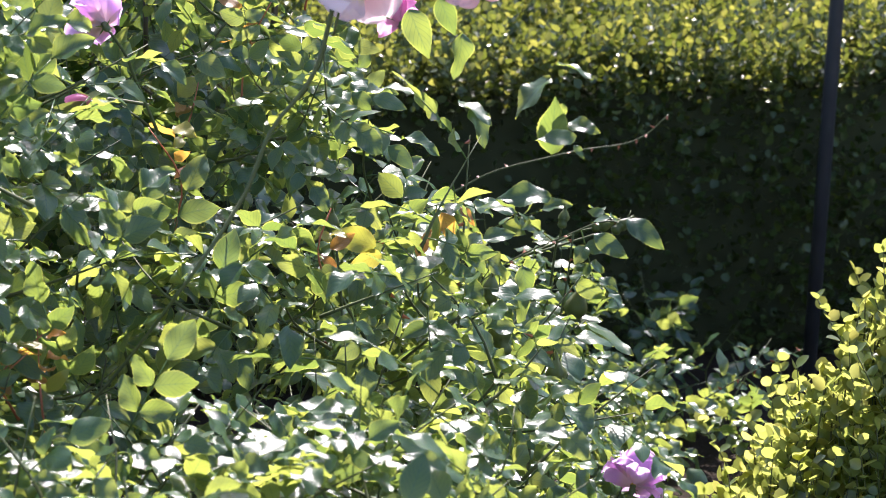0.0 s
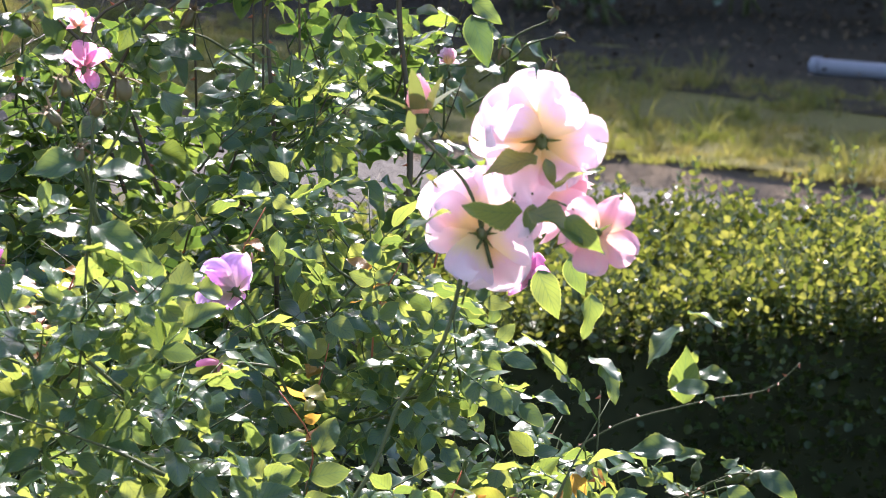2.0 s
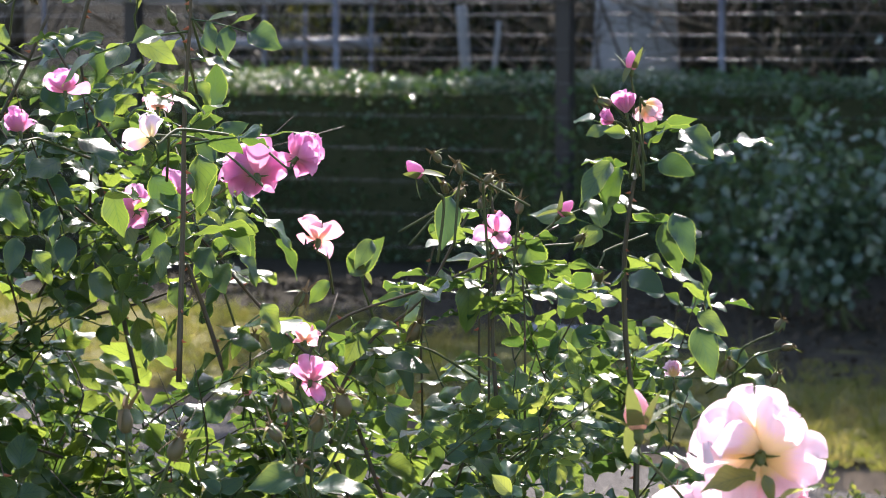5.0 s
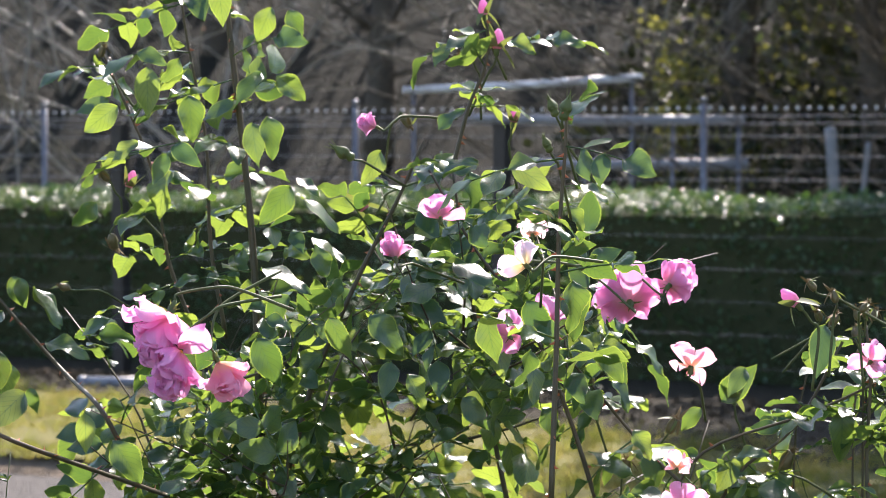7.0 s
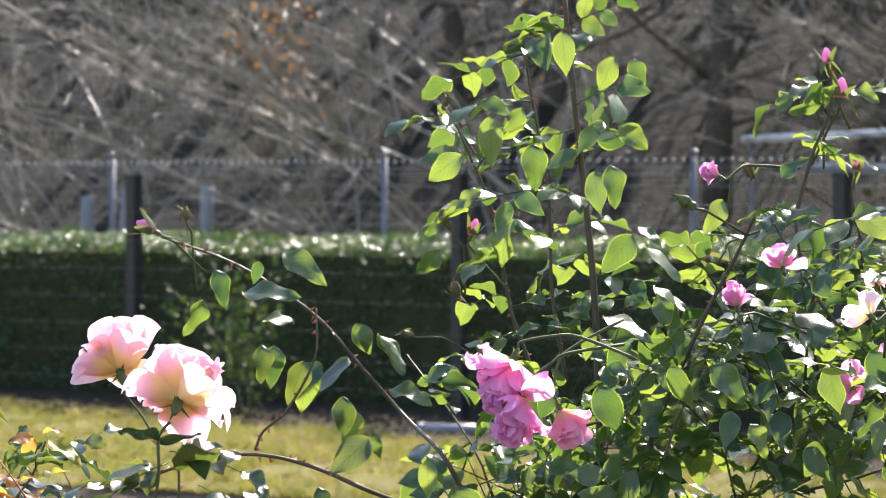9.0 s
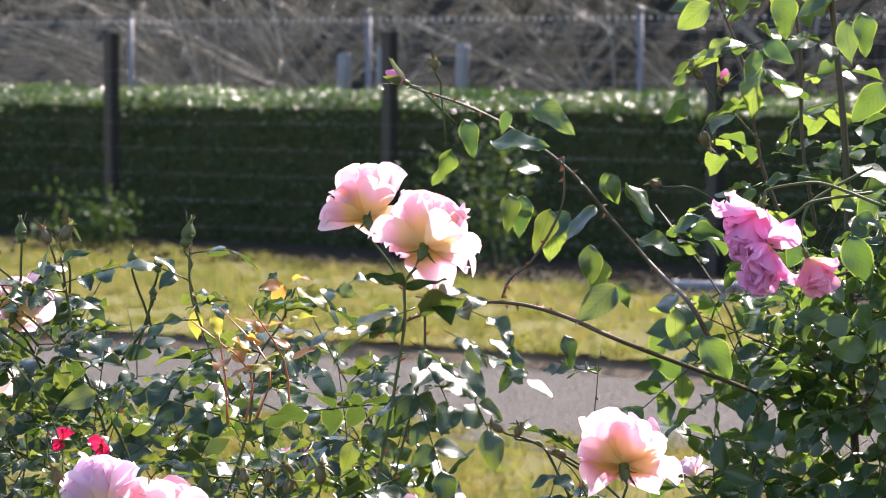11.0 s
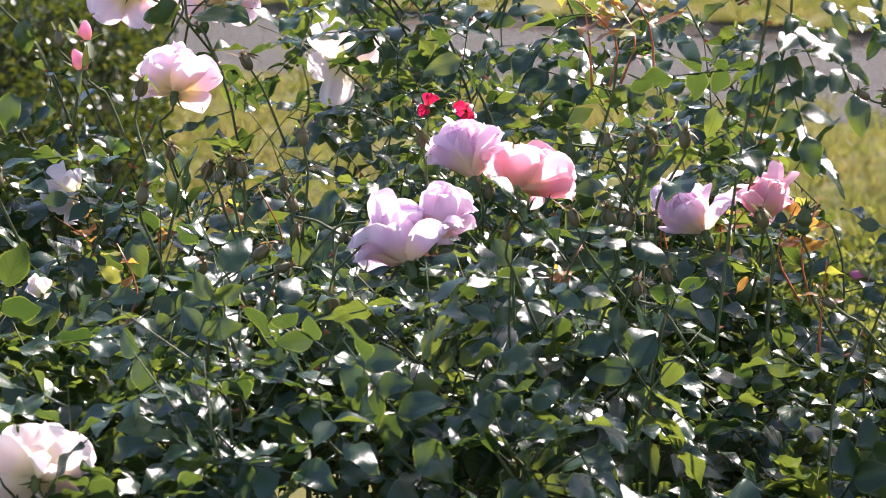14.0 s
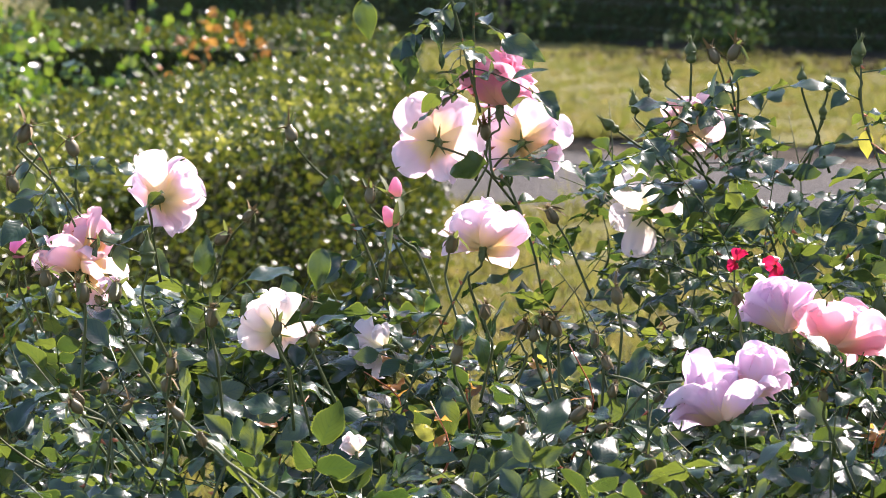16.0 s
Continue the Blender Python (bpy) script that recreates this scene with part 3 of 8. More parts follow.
def leaf_geo(pairs, seed):
    """A whole rose leaf of unit leaflet length: stalk, side leaflets in pairs, one at the end."""
    r = random.Random(seed)
    verts, faces, uv = [], [], []

    def add(v, f, u, m):
        n0 = len(verts)
        verts.extend(m @ p for p in v)
        faces.extend(tuple(i + n0 for i in q) for q in f)
        uv.extend(u)

    reach = 0.5 + 0.62 * pairs
    droop = r.uniform(0.05, 0.25)
    stalk = [Vector((0, reach * t, -droop * reach * t * t)) for t in (0, 0.25, 0.5, 0.75, 1.0)]
    sv, sf = tube(stalk, (0.022, 0.014), 4)
    add(sv, sf, [(0.5, 0.01)] * len(sv), Matrix.Identity(4))
    wide, blunt = r.uniform(0.27, 0.34), r.uniform(0.8, 1.12)
    for i in range(pairs):
        t = (0.55 + 0.62 * i) / reach
        at = Vector((0, reach * t, -droop * reach * t * t))
        for s in (-1, 1):
            v, f, u = leaflet_geo(r.uniform(0.66, 0.95), wide, r.uniform(0.0, 0.75), r.uniform(0.0, 1.1), r.uniform(-0.7, 0.7), 10, r.uniform(0.2, 1.6), blunt)
            add(v, f, u, Matrix.Translation(at) @ Euler((r.uniform(-0.45, 0.3), s * r.uniform(-0.25, 0.6), -s * r.uniform(0.8, 1.3))).to_matrix().to_4x4())
    v, f, u = leaflet_geo(1.0, wide, r.uniform(0.0, 0.75), r.uniform(0.1, 1.2), r.uniform(-0.5, 0.5), 11, r.uniform(0.2, 1.6), blunt)
    add(v, f, u, Matrix.Translation(stalk[-1]) @ Euler((r.uniform(-0.6, 0.1), r.uniform(-0.3, 0.3), r.uniform(-0.3, 0.3))).to_matrix().to_4x4())
    return verts, faces, uv


LEAF_GEO = [leaf_geo((1, 2, 2, 3, 2, 1, 2)[i % 7], 40 + i) for i in range(14)]
SINGLE_GEO = [leaflet_geo(1.0, 0.235 + 0.018 * i, 0.15 + 0.17 * i, 0.3 + 0.2 * i, 0.45 * (i - 1.5), 13, 0.6 + 0.3 * i, 0.95) for i in range(4)]
LEAF_MESH, SINGLE_MESH = {}, {}


def leaf_mesh(which, mat, single=False):
    store, geo = (SINGLE_MESH, SINGLE_GEO) if single else (LEAF_MESH, LEAF_GEO)
    if (which, mat) not in store:
        v, f, u = geo[which]
        store[which, mat] = mesh("leaf", v, f, mat, True, u)
    return store[which, mat]


def along(way, face, at, scale):
    """A pose with +y along way and +z near face."""
    y = Vector(way).normalized()
    x = y.cross(Vector(face))
    x = x.normalized() if x.length > 1e-4 else y.orthogonal().normalized()
    z = x.cross(y)
    m = Matrix((x, y, z)).transposed().to_4x4()
    return Matrix.Translation(at) @ m @ Matrix.Scale(scale, 4)


class Bush:
    """A rose bush: gathers its leaves, and shares them out as parts and mass at the end."""

    def __init__(self, base, label, leaf, size, seed, cane="cane", flop=0.28):
        self.ob = thing("rose_bush", base, label, "rose bush", "bushes in the rose bed")
        self.leaf, self.size, self.r, self.cane_mat = leaf, size, random.Random(seed), cane
        self.leaves, self.base, self.flop, self.cap = [], Vector(base), flop, None

    def add_leaf(self, at, way, size=None, face=None, which=None):
        r = self.r
        loose = 1.0 if r.random() < 0.17 else self.flop * 0.75
        face = face or (r.gauss(0.08, loose), r.gauss(-0.13, loose), 1.0)
        which = r.randrange(len(LEAF_GEO)) if which is None else which
        self.leaves.append((which, along(way, face, at, (size or self.size) * r.uniform(0.75, 1.15))))

    def cane(self, points, thick=(0.0035, 0.0016), leaves=0, leaf_from=0.2, leaf_to=1.0, size=None, thorns=0, mat=None, sides=6, steps=5):
        """A cane through the points, with leaves set round it in turn."""
        r = self.r
        line = smooth_line(points, steps)
        v, f = tube(line, thick, sides)
        ob = part("cane", mesh("cane", v, f, mat or self.cane_mat), self.ob)
        if thorns:
            geos = []
            for i in range(thorns):
                j = min(len(line) - 2, int((i + r.random()) / thorns * (len(line) - 1)))
                way = (line[j + 1] - line[j]).normalized()
                out = way.cross(Vector((r.gauss(0, 1), r.gauss(0, 1), r.gauss(0, 1)))).normalized()
                w = thick[0]
                p = line[j] + (line[j + 1] - line[j]) * r.random()
                tip = p + out * (w + 0.0055) - way * 0.0025
                geos.append(([p + way * 0.0025, p - way * 0.003, p + out.cross(way) * 0.0012, p - out.cross(way) * 0.0012, tip],
                             [(0, 2, 4), (2, 1, 4), (1, 3, 4), (3, 0, 4)]))
            part("thorn", mesh("thorn", *join(*geos), "thorn", False), ob, kind="stuff")
        turn = r.uniform(0, 6.28)
        for i in range(leaves):
            t = leaf_from + (leaf_to - leaf_from) * (i + 0.5 * r.random()) / max(1, leaves)
            j = min(len(line) - 2, int(t * (len(line) - 1)))
            way = (line[j + 1] - line[j]).normalized()
            turn += 2.4
            o = way.orthogonal().normalized()
            out = o * math.cos(turn) + way.cross(o) * math.sin(turn)
            self.add_leaf(line[j], out * 1.0 + way * r.uniform(0.05, 0.45) + Vector((0, 0, r.uniform(-0.35, 0.15))), size)
        return line

    def shoot(self, at, way, length, leaves, size=None):
        r = self.r
        way = Vector(way).normalized()
        bend = Vector((r.gauss(0, 0.25), r.gauss(0, 0.25), 0.15))
        pts = [Vector(at), Vector(at) + way * length * 0.5, Vector(at) + (way + bend) * length]
        return self.cane(pts, (0.0020, 0.0005), leaves, 0.1, 1.0, size, sides=4, steps=3)

    def single(self, at, way, size, face=(0, 0, 1), which=0, mat=None):
        """One leaflet set by hand: its stalk end, the way it points, and the way its face looks."""
        r = self.r
        m = along(way, Vector(face) + Vector((r.gauss(0, 0.4), r.gauss(0, 0.3), r.gauss(0, 0.4))), at, size * 1.0)
        return part("leaf", leaf_mesh(which % 4, mat or self.leaf, True), self.ob, m, label={"leaf_copper": "young coppery leaf", "leaf_yellow": "yellowing leaf"}.get(mat, ""))

    def finish(self):
        self.leaves = [e for e in self.leaves if self.cap is None or (e[1] @ Vector((0, 2.0, 0))).z < self.cap((e[1] @ Vector((0, 1.0, 0))).x)]
        self.leaves.sort(key=lambda e: e[1].translation.y)
        for which, m in self.leaves[:300]:
            part("leaf", leaf_mesh(which, self.leaf), self.ob, m)
        rest = self.leaves[300:]
        if rest:
            vs, sizes, index, uvs, n0 = [], [], [], [], 0
            cache = {}
            for which, m in rest:
                if which not in cache:
                    v, f, u = LEAF_GEO[which]
                    cache[which] = np.array([p[:] for p in v]), np.array([len(q) for q in f]), np.array([i for q in f for i in q]), np.array(u)
                v, s, ix, u = cache[which]
                a = np.array(m)
                vs.append(v @ a[:3, :3].T + a[:3, 3])
                sizes.append(s)
                index.append(ix + n0)
                uvs.append(u)
                n0 += len(v)
            part("foliage", big_mesh("foliage", np.concatenate(vs), np.concatenate(sizes), np.concatenate(index), self.leaf + "_mass", True, np.concatenate(uvs)), self.ob, kind="stuff")


def petal_geo(seed, wide, cup, roll, ruffle, notch, inward):
    """A petal of unit length along +z, hollow towards +y, its rim rolled back."""
    r = random.Random(seed)
    nu, nv = 10, 8
    verts, faces, uv = [], [], []
    ph = r.uniform(0, 6)
    for j in range(nv + 1):
        t = 1 - (1 - j / nv) ** 1.7
        w = wide * (0.16 + 0.84 * math.sin(1.5708 * min(1.0, t / 0.66)) if t < 0.66 else math.sqrt(max(0.0, 1.004 - ((t - 0.66) / 0.34) ** 2.2)))
        for i in range(nu + 1):
            s = 2 * i / nu - 1
            x = s * w
            z = t - 0.06 * t * s * s + notch * t ** 3 * (abs(s) - 0.5) * 0.18 - inward * 0.35 * max(0.0, t - 0.4) ** 2
            y = cup * 0.6 * s * s * w + inward * t * t
            y -= roll * max(0.0, t - 0.8) ** 1.5 * 2.0 + roll * 0.12 * abs(s) ** 5 * t
            y += ruffle * t * t * math.sin(s * 4.2 + ph) * 0.10 + ruffle * 0.02 * math.sin(t * 8 + s * 6 + ph) + 0.008 * t * math.cos(s * 15 + ph)
            verts.append(Vector((x, y, z)))
            uv.append((i / nu, t))
    for j in range(nv):
        for i in range(nu):
            a = j * (nu + 1) + i
            faces.append((a, a + 1, a + nu + 2, a + nu + 1))
    return verts, faces, uv


PETAL_FORMS = ((0.46, 0.8, 0.6, 1.0, 0.9, 0.34), (0.43, 0.9, 0.4, 0.9, 0.7, 0.46), (0.49, 0.7, 0.9, 1.2, 1.2, 0.22), (0.44, 1.0, 0.2, 0.7, 0.2, 0.70), (0.47, 0.85, 0.5, 1.1, 1.0, 0.38), (0.42, 0.5, 1.0, 1.6, 1.2, 0.05))
PETAL_GEO = [petal_geo(i, *form) for i, form in enumerate(PETAL_FORMS)]
PETAL_MESH = {}


def petal_mesh(which, mat):
    if (which, mat) not in PETAL_MESH:
        v, f, u = PETAL_GEO[which]
        PETAL_MESH[which, mat] = mesh("petal", v, f, mat, True, u)
    return PETAL_MESH[which, mat]


def sepal_geo():
    verts, faces = [], []
    for j in range(6):
        t = j / 5
        w = 0.16 * (1 - t) ** 0.8 * (0.7 + 0.6 * t) + 0.004
        for s in (-1, 0, 1):
            verts.append(Vector((s * w, -0.22 * t * t + abs(s) * w * 0.4, t)))
    for j in range(5):
        for i in range(2):
            a = j * 3 + i
            faces.append((a, a + 1, a + 4, a + 3))
    return verts, faces


SEPAL = mesh("sepal", *sepal_geo(), "sepal")
DRY_SEPAL = mesh("sepal", *sepal_geo(), "dry")
HIP = mesh("flower_base", *lathe([(0.035, -0.36), (0.055, -0.31), (0.09, -0.23), (0.10, -0.14), (0.085, -0.05), (0.10, 0.0)], 10), "sepal")


def stamen_geo():
    r = random.Random(3)
    geos = [lathe([(0.09, 0.0), (0.10, 0.06), (0.05, 0.10)], 8)]
    for i in range(26):
        a, t = r.uniform(0, 6.28), r.uniform(0.15, 0.65)
        tip = Vector((math.sin(t) * math.cos(a), math.sin(t) * math.sin(a), math.cos(t))) * r.uniform(0.28, 0.36)
        geos.append(tube([Vector((0, 0, 0.03)), tip * 0.93, tip], (0.008, 0.022), 4))
    return join(*geos)


STAMENS = mesh("stamen_tuft", *stamen_geo(), "stamen")


def bloom(bush, at, axis, radius, kind="pale", opening=1.0, rings=4, seed=0, stem=None, hearts="", lopsided=0.0):
    """An open rose. at: its base; axis: where its face looks; opening: 0 cupped to 1.4 thrown wide."""
    r = random.Random(seed)
    axis = Vector(axis).normalized()
    radius *= 0.95 + 0.09 * max(0.0, min(1.0, (opening - 0.6) / 0.3))
    base = part("flower", HIP, bush.ob, aim(at, axis, r.uniform(0, 6), radius), label={"pale": "pale pink rose with a yellow base", "pink": "peach-pink double rose", "rosy": "clear pink double rose", "magenta": "deep magenta-pink rose", "blush": "blush white open rose", "white": "ivory white fading rose", "lilac": "soft lilac-pink rose", "red": "small red flower", "violet": "drooping violet-pink rose"}[kind])
    for i in range(5):
        m = aim(at, axis, i * 1.257 + r.uniform(-0.15, 0.15), 1.0) @ Matrix.Rotation(-r.uniform(2.1, 3.0), 4, "X") @ Matrix.Diagonal((radius * 0.32, radius * 0.5, radius * r.uniform(0.25, 0.5), 1))
        part("sepal", SEPAL, base, m)
    spin0 = r.uniform(0, 6)
    globe = rings > 4 and kind == "magenta"
    full = rings > 3 and opening < 0.7
    for ring in range(rings):
        f = ring / max(1, rings - 1) if rings > 1 else 0.0
        count = 8 if globe else 6 if ring < 2 and rings > 3 else 5
        lean = radians(80 - 62 * f if globe else min(100.0, 86 * opening) * (1 - 0.66 * f) + 8)
        for i in range(count):
            spin = spin0 + ring * 0.63 + (i + r.uniform(-0.25, 0.25)) * 2 * math.pi / count
            tilt = lean + r.gauss(0, 0.27) + lopsided * math.cos(spin - spin0)
            which = r.choice((1, 2, 3, 4)) if globe else (r.choice((0, 2, 4, 5)) if f < 0.4 else r.choice((0, 1, 4)) if f < 0.8 else r.choice((1, 3)))
            size = radius * (1.08 - 0.16 * f if opening > 0.75 else 0.95 + 0.14 * f) * r.uniform(0.82, 1.14) * (0.92 if globe else 1.0)
            m = aim(at + axis * radius * (0.10 if globe else 0.02) * ring, axis, spin, 1.0) @ Matrix.Rotation(tilt, 4, "X") @ Matrix.Rotation(r.gauss(0, 0.2), 4, "Z") @ Matrix.Diagonal((size * (0.78 if globe else 0.86 if full else 0.92), size, size, 1))
            part("petal", petal_mesh(which, hearts if hearts and f > 0.3 else kind), base, m)
    if opening > 0.7:
        part("stamen_tuft", STAMENS, base, aim(at, axis, 0, radius))
    if stem is not None:
        stalk(bush, Vector(at) - axis * radius * 0.36, stem, axis)
    return base


def stalk(bush, top, foot, axis, thick=0.0014):
    top, foot, axis = Vector(top), Vector(foot), Vector(axis)
    d = (foot - top).length
    down = (foot - top).normalized()
    root = foot + (down + Vector((bush.r.gauss(0, 0.4), bush.r.gauss(0, 0.3), -0.4))).normalized() * 0.06
    bush.cane([root, foot, foot + (top - foot) * 0.45 - axis * d * 0.05 + Vector((bush.r.gauss(0, 0.05) * d, 0, 0.06 * d)), top - axis * d * 0.12, top], (thick * 1.2, thick * 0.9), mat="cane", sides=5)


BUD_BODY = mesh("bud", *lathe([(0.06, -0.55), (0.19, -0.48), (0.27, -0.34), (0.26, -0.18), (0.22, -0.06), (0.28, 0.06), (0.31, 0.22)], 9), "sepal")


BUD_BASE = mesh("bud", *lathe([(0.05, -0.55), (0.12, -0.48), (0.16, -0.36), (0.14, -0.22), (0.16, -0.1), (0.22, 0.03), (0.24, 0.12)], 9), "sepal")


def bud_sepals():
    """Five sepals shut round a bud: a ridged pointed drop with loose tips."""
    prof = [(0.17, -0.02), (0.27, 0.08), (0.33, 0.24), (0.31, 0.42), (0.22, 0.66), (0.12, 0.88), (0.055, 1.12), (0.02, 1.42)]
    v, f = lathe(prof, 15)
    v = [Vector((p.x * (1 + 0.10 * math.cos(5 * math.atan2(p.y, p.x))), p.y * (1 + 0.10 * math.cos(5 * math.atan2(p.y, p.x))), p.z)) for p in v]
    tips = [tube([Vector((0.10 * c, 0.10 * d, 0.85)), Vector((0.17 * c, 0.17 * d, 1.15)), Vector((0.30 * c, 0.28 * d, h))], (0.035, 0.008), 4) for c, d, h in ((1, 0.2, 1.5), (-0.6, 0.8, 1.35), (-0.3, -1, 1.6))]
    return mesh("calyx", *join((v, f), *tips), "sepal")


BUD_SEPALS = bud_sepals()


def bud_petals(mat):
    """Furled petals: a pointed body whose overlapping edges wind round it."""
    prof = [(0.20, -0.06), (0.29, 0.12), (0.335, 0.32), (0.31, 0.52), (0.235, 0.72), (0.15, 0.88), (0.08, 0.98), (0.02, 1.0)]
    v, f = lathe(prof, 20)
    out = []
    for p in v:
        a = math.atan2(p.y, p.x) / (2 * math.pi)
        lap = (a * 3 + p.z * 1.1) % 1.0
        grow = 0.90 + 0.20 * lap * (0.4 + 0.6 * min(1.0, max(0.0, p.z)))
        out.append(Vector((p.x * grow, p.y * grow, p.z + 0.05 * lap * p.z)))
    return mesh("petals", out, f, mat, True, [(0.5, 0.2 + 0.75 * max(0, min(1, p.z))) for p in v])


BUD_PETALS = {}


def bud(bush, at, axis, size, kind="magenta", stem=None, seed=0, closed=False):
    """A bud of that half-length. closed: long green sepals hide the petals."""
    plump = Matrix.Diagonal((1.35, 1.35, 1.05, 1) if closed else (1.12, 1.12, 1.0, 1))
    size *= 1.0 if closed else 0.95
    r = random.Random(seed)
    axis = Vector(axis).normalized()
    base = part("bud", BUD_BODY if closed else BUD_BASE, bush.ob, aim(at, axis, r.uniform(0, 6), size) @ plump, label="closed green bud with long sepals" if closed else "pointed pink rosebud")
    if closed:
        part("calyx", BUD_SEPALS, base, aim(at, axis, r.uniform(0, 6), size * r.uniform(0.85, 1.1)) @ plump)
    else:
        BUD_PETALS.setdefault(kind, None)
        BUD_PETALS[kind] = BUD_PETALS[kind] or bud_petals(kind)
        part("petals", BUD_PETALS[kind], base, aim(at, axis, r.uniform(0, 6), size * 1.15) @ plump)
    for i in range(0 if closed else 5):
        lean = r.choice((0.22, 0.32, 0.5, 0.9, 2.4))
        m = aim(at, axis, i * 1.257, 1.0) @ Matrix.Translation((0, -size * 0.33, 0.04 * size)) @ Matrix.Rotation(lean, 4, "X") @ Matrix.Diagonal((size * 2.4, size, size * r.uniform(1.1, 1.6), 1))
        part("sepal", SEPAL, base, m)
    if stem is not None:
        stalk(bush, Vector(at) - axis * size * 0.53, stem, axis, 0.0014)
    return base


def hip_body():
    v, f = lathe([(0.10, -0.95), (0.30, -0.86), (0.50, -0.55), (0.56, -0.15), (0.46, 0.25), (0.34, 0.45), (0.40, 0.58), (0.2, 0.6)], 12)
    return mesh("hip", [p + Vector((noise.noise(p * 3.1), noise.noise(p * 3.1 + Vector((7, 0, 0))), noise.noise(p * 2.3))) * 0.10 for p in v], f, "hip")


def dry_tuft():
    r = random.Random(8)
    geos = []
    for i in range(22):
        a, t = r.uniform(0, 6.28), r.uniform(0.1, 1.1)
        d = Vector((math.sin(t) * math.cos(a), math.sin(t) * math.sin(a), math.cos(t)))
        geos.append(tube([d * 0.1, d * 0.45 + Vector((r.gauss(0, 0.05), r.gauss(0, 0.05), 0)), d * r.uniform(0.6, 0.95) + Vector((r.gauss(0, 0.12), r.gauss(0, 0.12), -0.12))], (0.035, 0.018), 3))
    return mesh("stamen_tuft", *join(*geos), "dry")


HIP_BODY, DRY_TUFT = hip_body(), dry_tuft()


def hip(bush, at, axis, size, stem=None, seed=0):
    """A spent flower: a green hip with a fringe of dry, hanging sepals and a tuft of dead stamens."""
    r = random.Random(seed)
    axis = (Vector(axis).normalized() + Vector((r.gauss(0, 0.3), r.gauss(0, 0.3), r.gauss(0, 0.1)))).normalized()
    size *= r.uniform(0.85, 1.1)
    base = part("hip", HIP_BODY, bush.ob, aim(at, axis, r.uniform(0, 6), size), label="green rose hip with dry brown sepals")
    crown = Vector(at) + axis * size * 0.5
    part("stamen_tuft", DRY_TUFT, base, aim(crown, axis, r.uniform(0, 6), size * r.uniform(0.7, 1.1)))
    for i in range(7):
        lean = r.uniform(0.2, 1.2) if r.random() < 0.4 else r.uniform(1.7, 2.9)
        m = aim(crown, axis, i * 0.9 + r.uniform(-0.4, 0.4), 1.0) @ Matrix.Translation((0, -size * 0.3, 0)) @ Matrix.Rotation(lean, 4, "X") @ Matrix.Rotation(r.gauss(0, 0.5), 4, "Z") @ Matrix.Diagonal((size * 1.5, size * 1.4, size * r.uniform(0.9, 1.9), 1))
        part("sepal", DRY_SEPAL if r.random() < 0.55 else SEPAL, base, m)
    if stem is not None:
        stalk(bush, Vector(at) - axis * size * 0.9, stem, axis, 0.0013)
    return base


# ---------- hedges round the bed ----------
def box_sprigs(parent, spots, size, seed, mat="box_tip", wide=0.36):
    """Upright box shoots: a stem with pairs of small oval leaves."""
    r = random.Random(seed)
    stems, at, ways, sizes = [], [], [], []
    for p, h in spots:
        p = Vector(p)
        top = p + Vector((r.gauss(0, 0.25), r.gauss(0, 0.25), 1.0)).normalized() * h
        stems.append(tube([p, (p + top) / 2, top], (0.0013, 0.0007), 4))
        n = max(3, int(h / 0.013))
        for i in range(n):
            q = p + (top - p) * (i + 1) / n
            a = i * 1.57 + r.uniform(-0.3, 0.3)
            up = 0.35 + 0.9 * i / n
            for s in (0, math.pi):
                at.append(q[:])
                ways.append((math.cos(a + s), math.sin(a + s), up + r.uniform(-0.3, 0.3)))
                sizes.append(size * r.uniform(0.7, 1.15))
    part("sprig", mesh("sprig", *join(*stems), "cane"), parent, kind="stuff")
    part("young_foliage", leaf_cloud("young_foliage", np.array(at), np.array(ways), np.array(sizes), mat, wide, 0.10, 0.5), parent, kind="stuff")


def top_spots(n, x0, x1, y0, y1, z, low, high, seed):
    r = random.Random(seed)
    return [((r.uniform(x0, x1), r.uniform(y0, y1), z + r.gauss(0, 0.015)), r.uniform(low, high) * (1.9 if r.random() < 0.12 else 1.0)) for _ in range(n)]


box_back = hedge_block("box_hedge", "low clipped box hedge with yellow-green young shoots behind the roses", [(-0.9, 4.5), (4.6, 4.45), (4.6, 5.2), (-0.9, 5.25)], 0.0, 0.475, 120000, 0.0155, "box_leaf")
box_sprigs(box_back, top_spots(4300, 0.9, 3.4, 4.43, 5.2, 0.45, 0.03, 0.10, 5), 0.0165, 6)
box_sprigs(box_back, top_spots(1500, -0.88, 0.9, 4.43, 5.2, 0.45, 0.03, 0.10, 35), 0.0165, 36)
box_side = hedge_block("box_hedge", "clipped box hedge running away beside the lawn", [(-3.75, 5.0), (-2.92, 5.0), (-2.6, 8.4), (-3.2, 10.6), (-3.8, 10.6), (-3.68, 8.2)], 0.0, 0.71, 62000, 0.022, "box_leaf")
box_sprigs(box_side, top_spots(2300, -3.66, -2.75, 5.0, 8.3, 0.69, 0.02, 0.055, 15), 0.022, 16)
box_sprigs(box_side, [((x - 0.26 * (y - 8.3) * (x + 3.7), y, z), h) for (x, y, z), h in top_spots(1200, -3.68, -2.65, 8.3, 10.6, 0.69, 0.02, 0.055, 17)], 0.023, 18)
near_box = hedge_block("box_shrub", "small rounded box shrub with bright oval leaves at the bed's edge", [(1.63, 2.95), (1.71, 2.72), (2.37, 2.6), (2.57, 3.3), (1.87, 3.3)], 0.0, 0.30, 9000, 0.023, "shrub_leaf", bumpy=0.09, category="shrub")
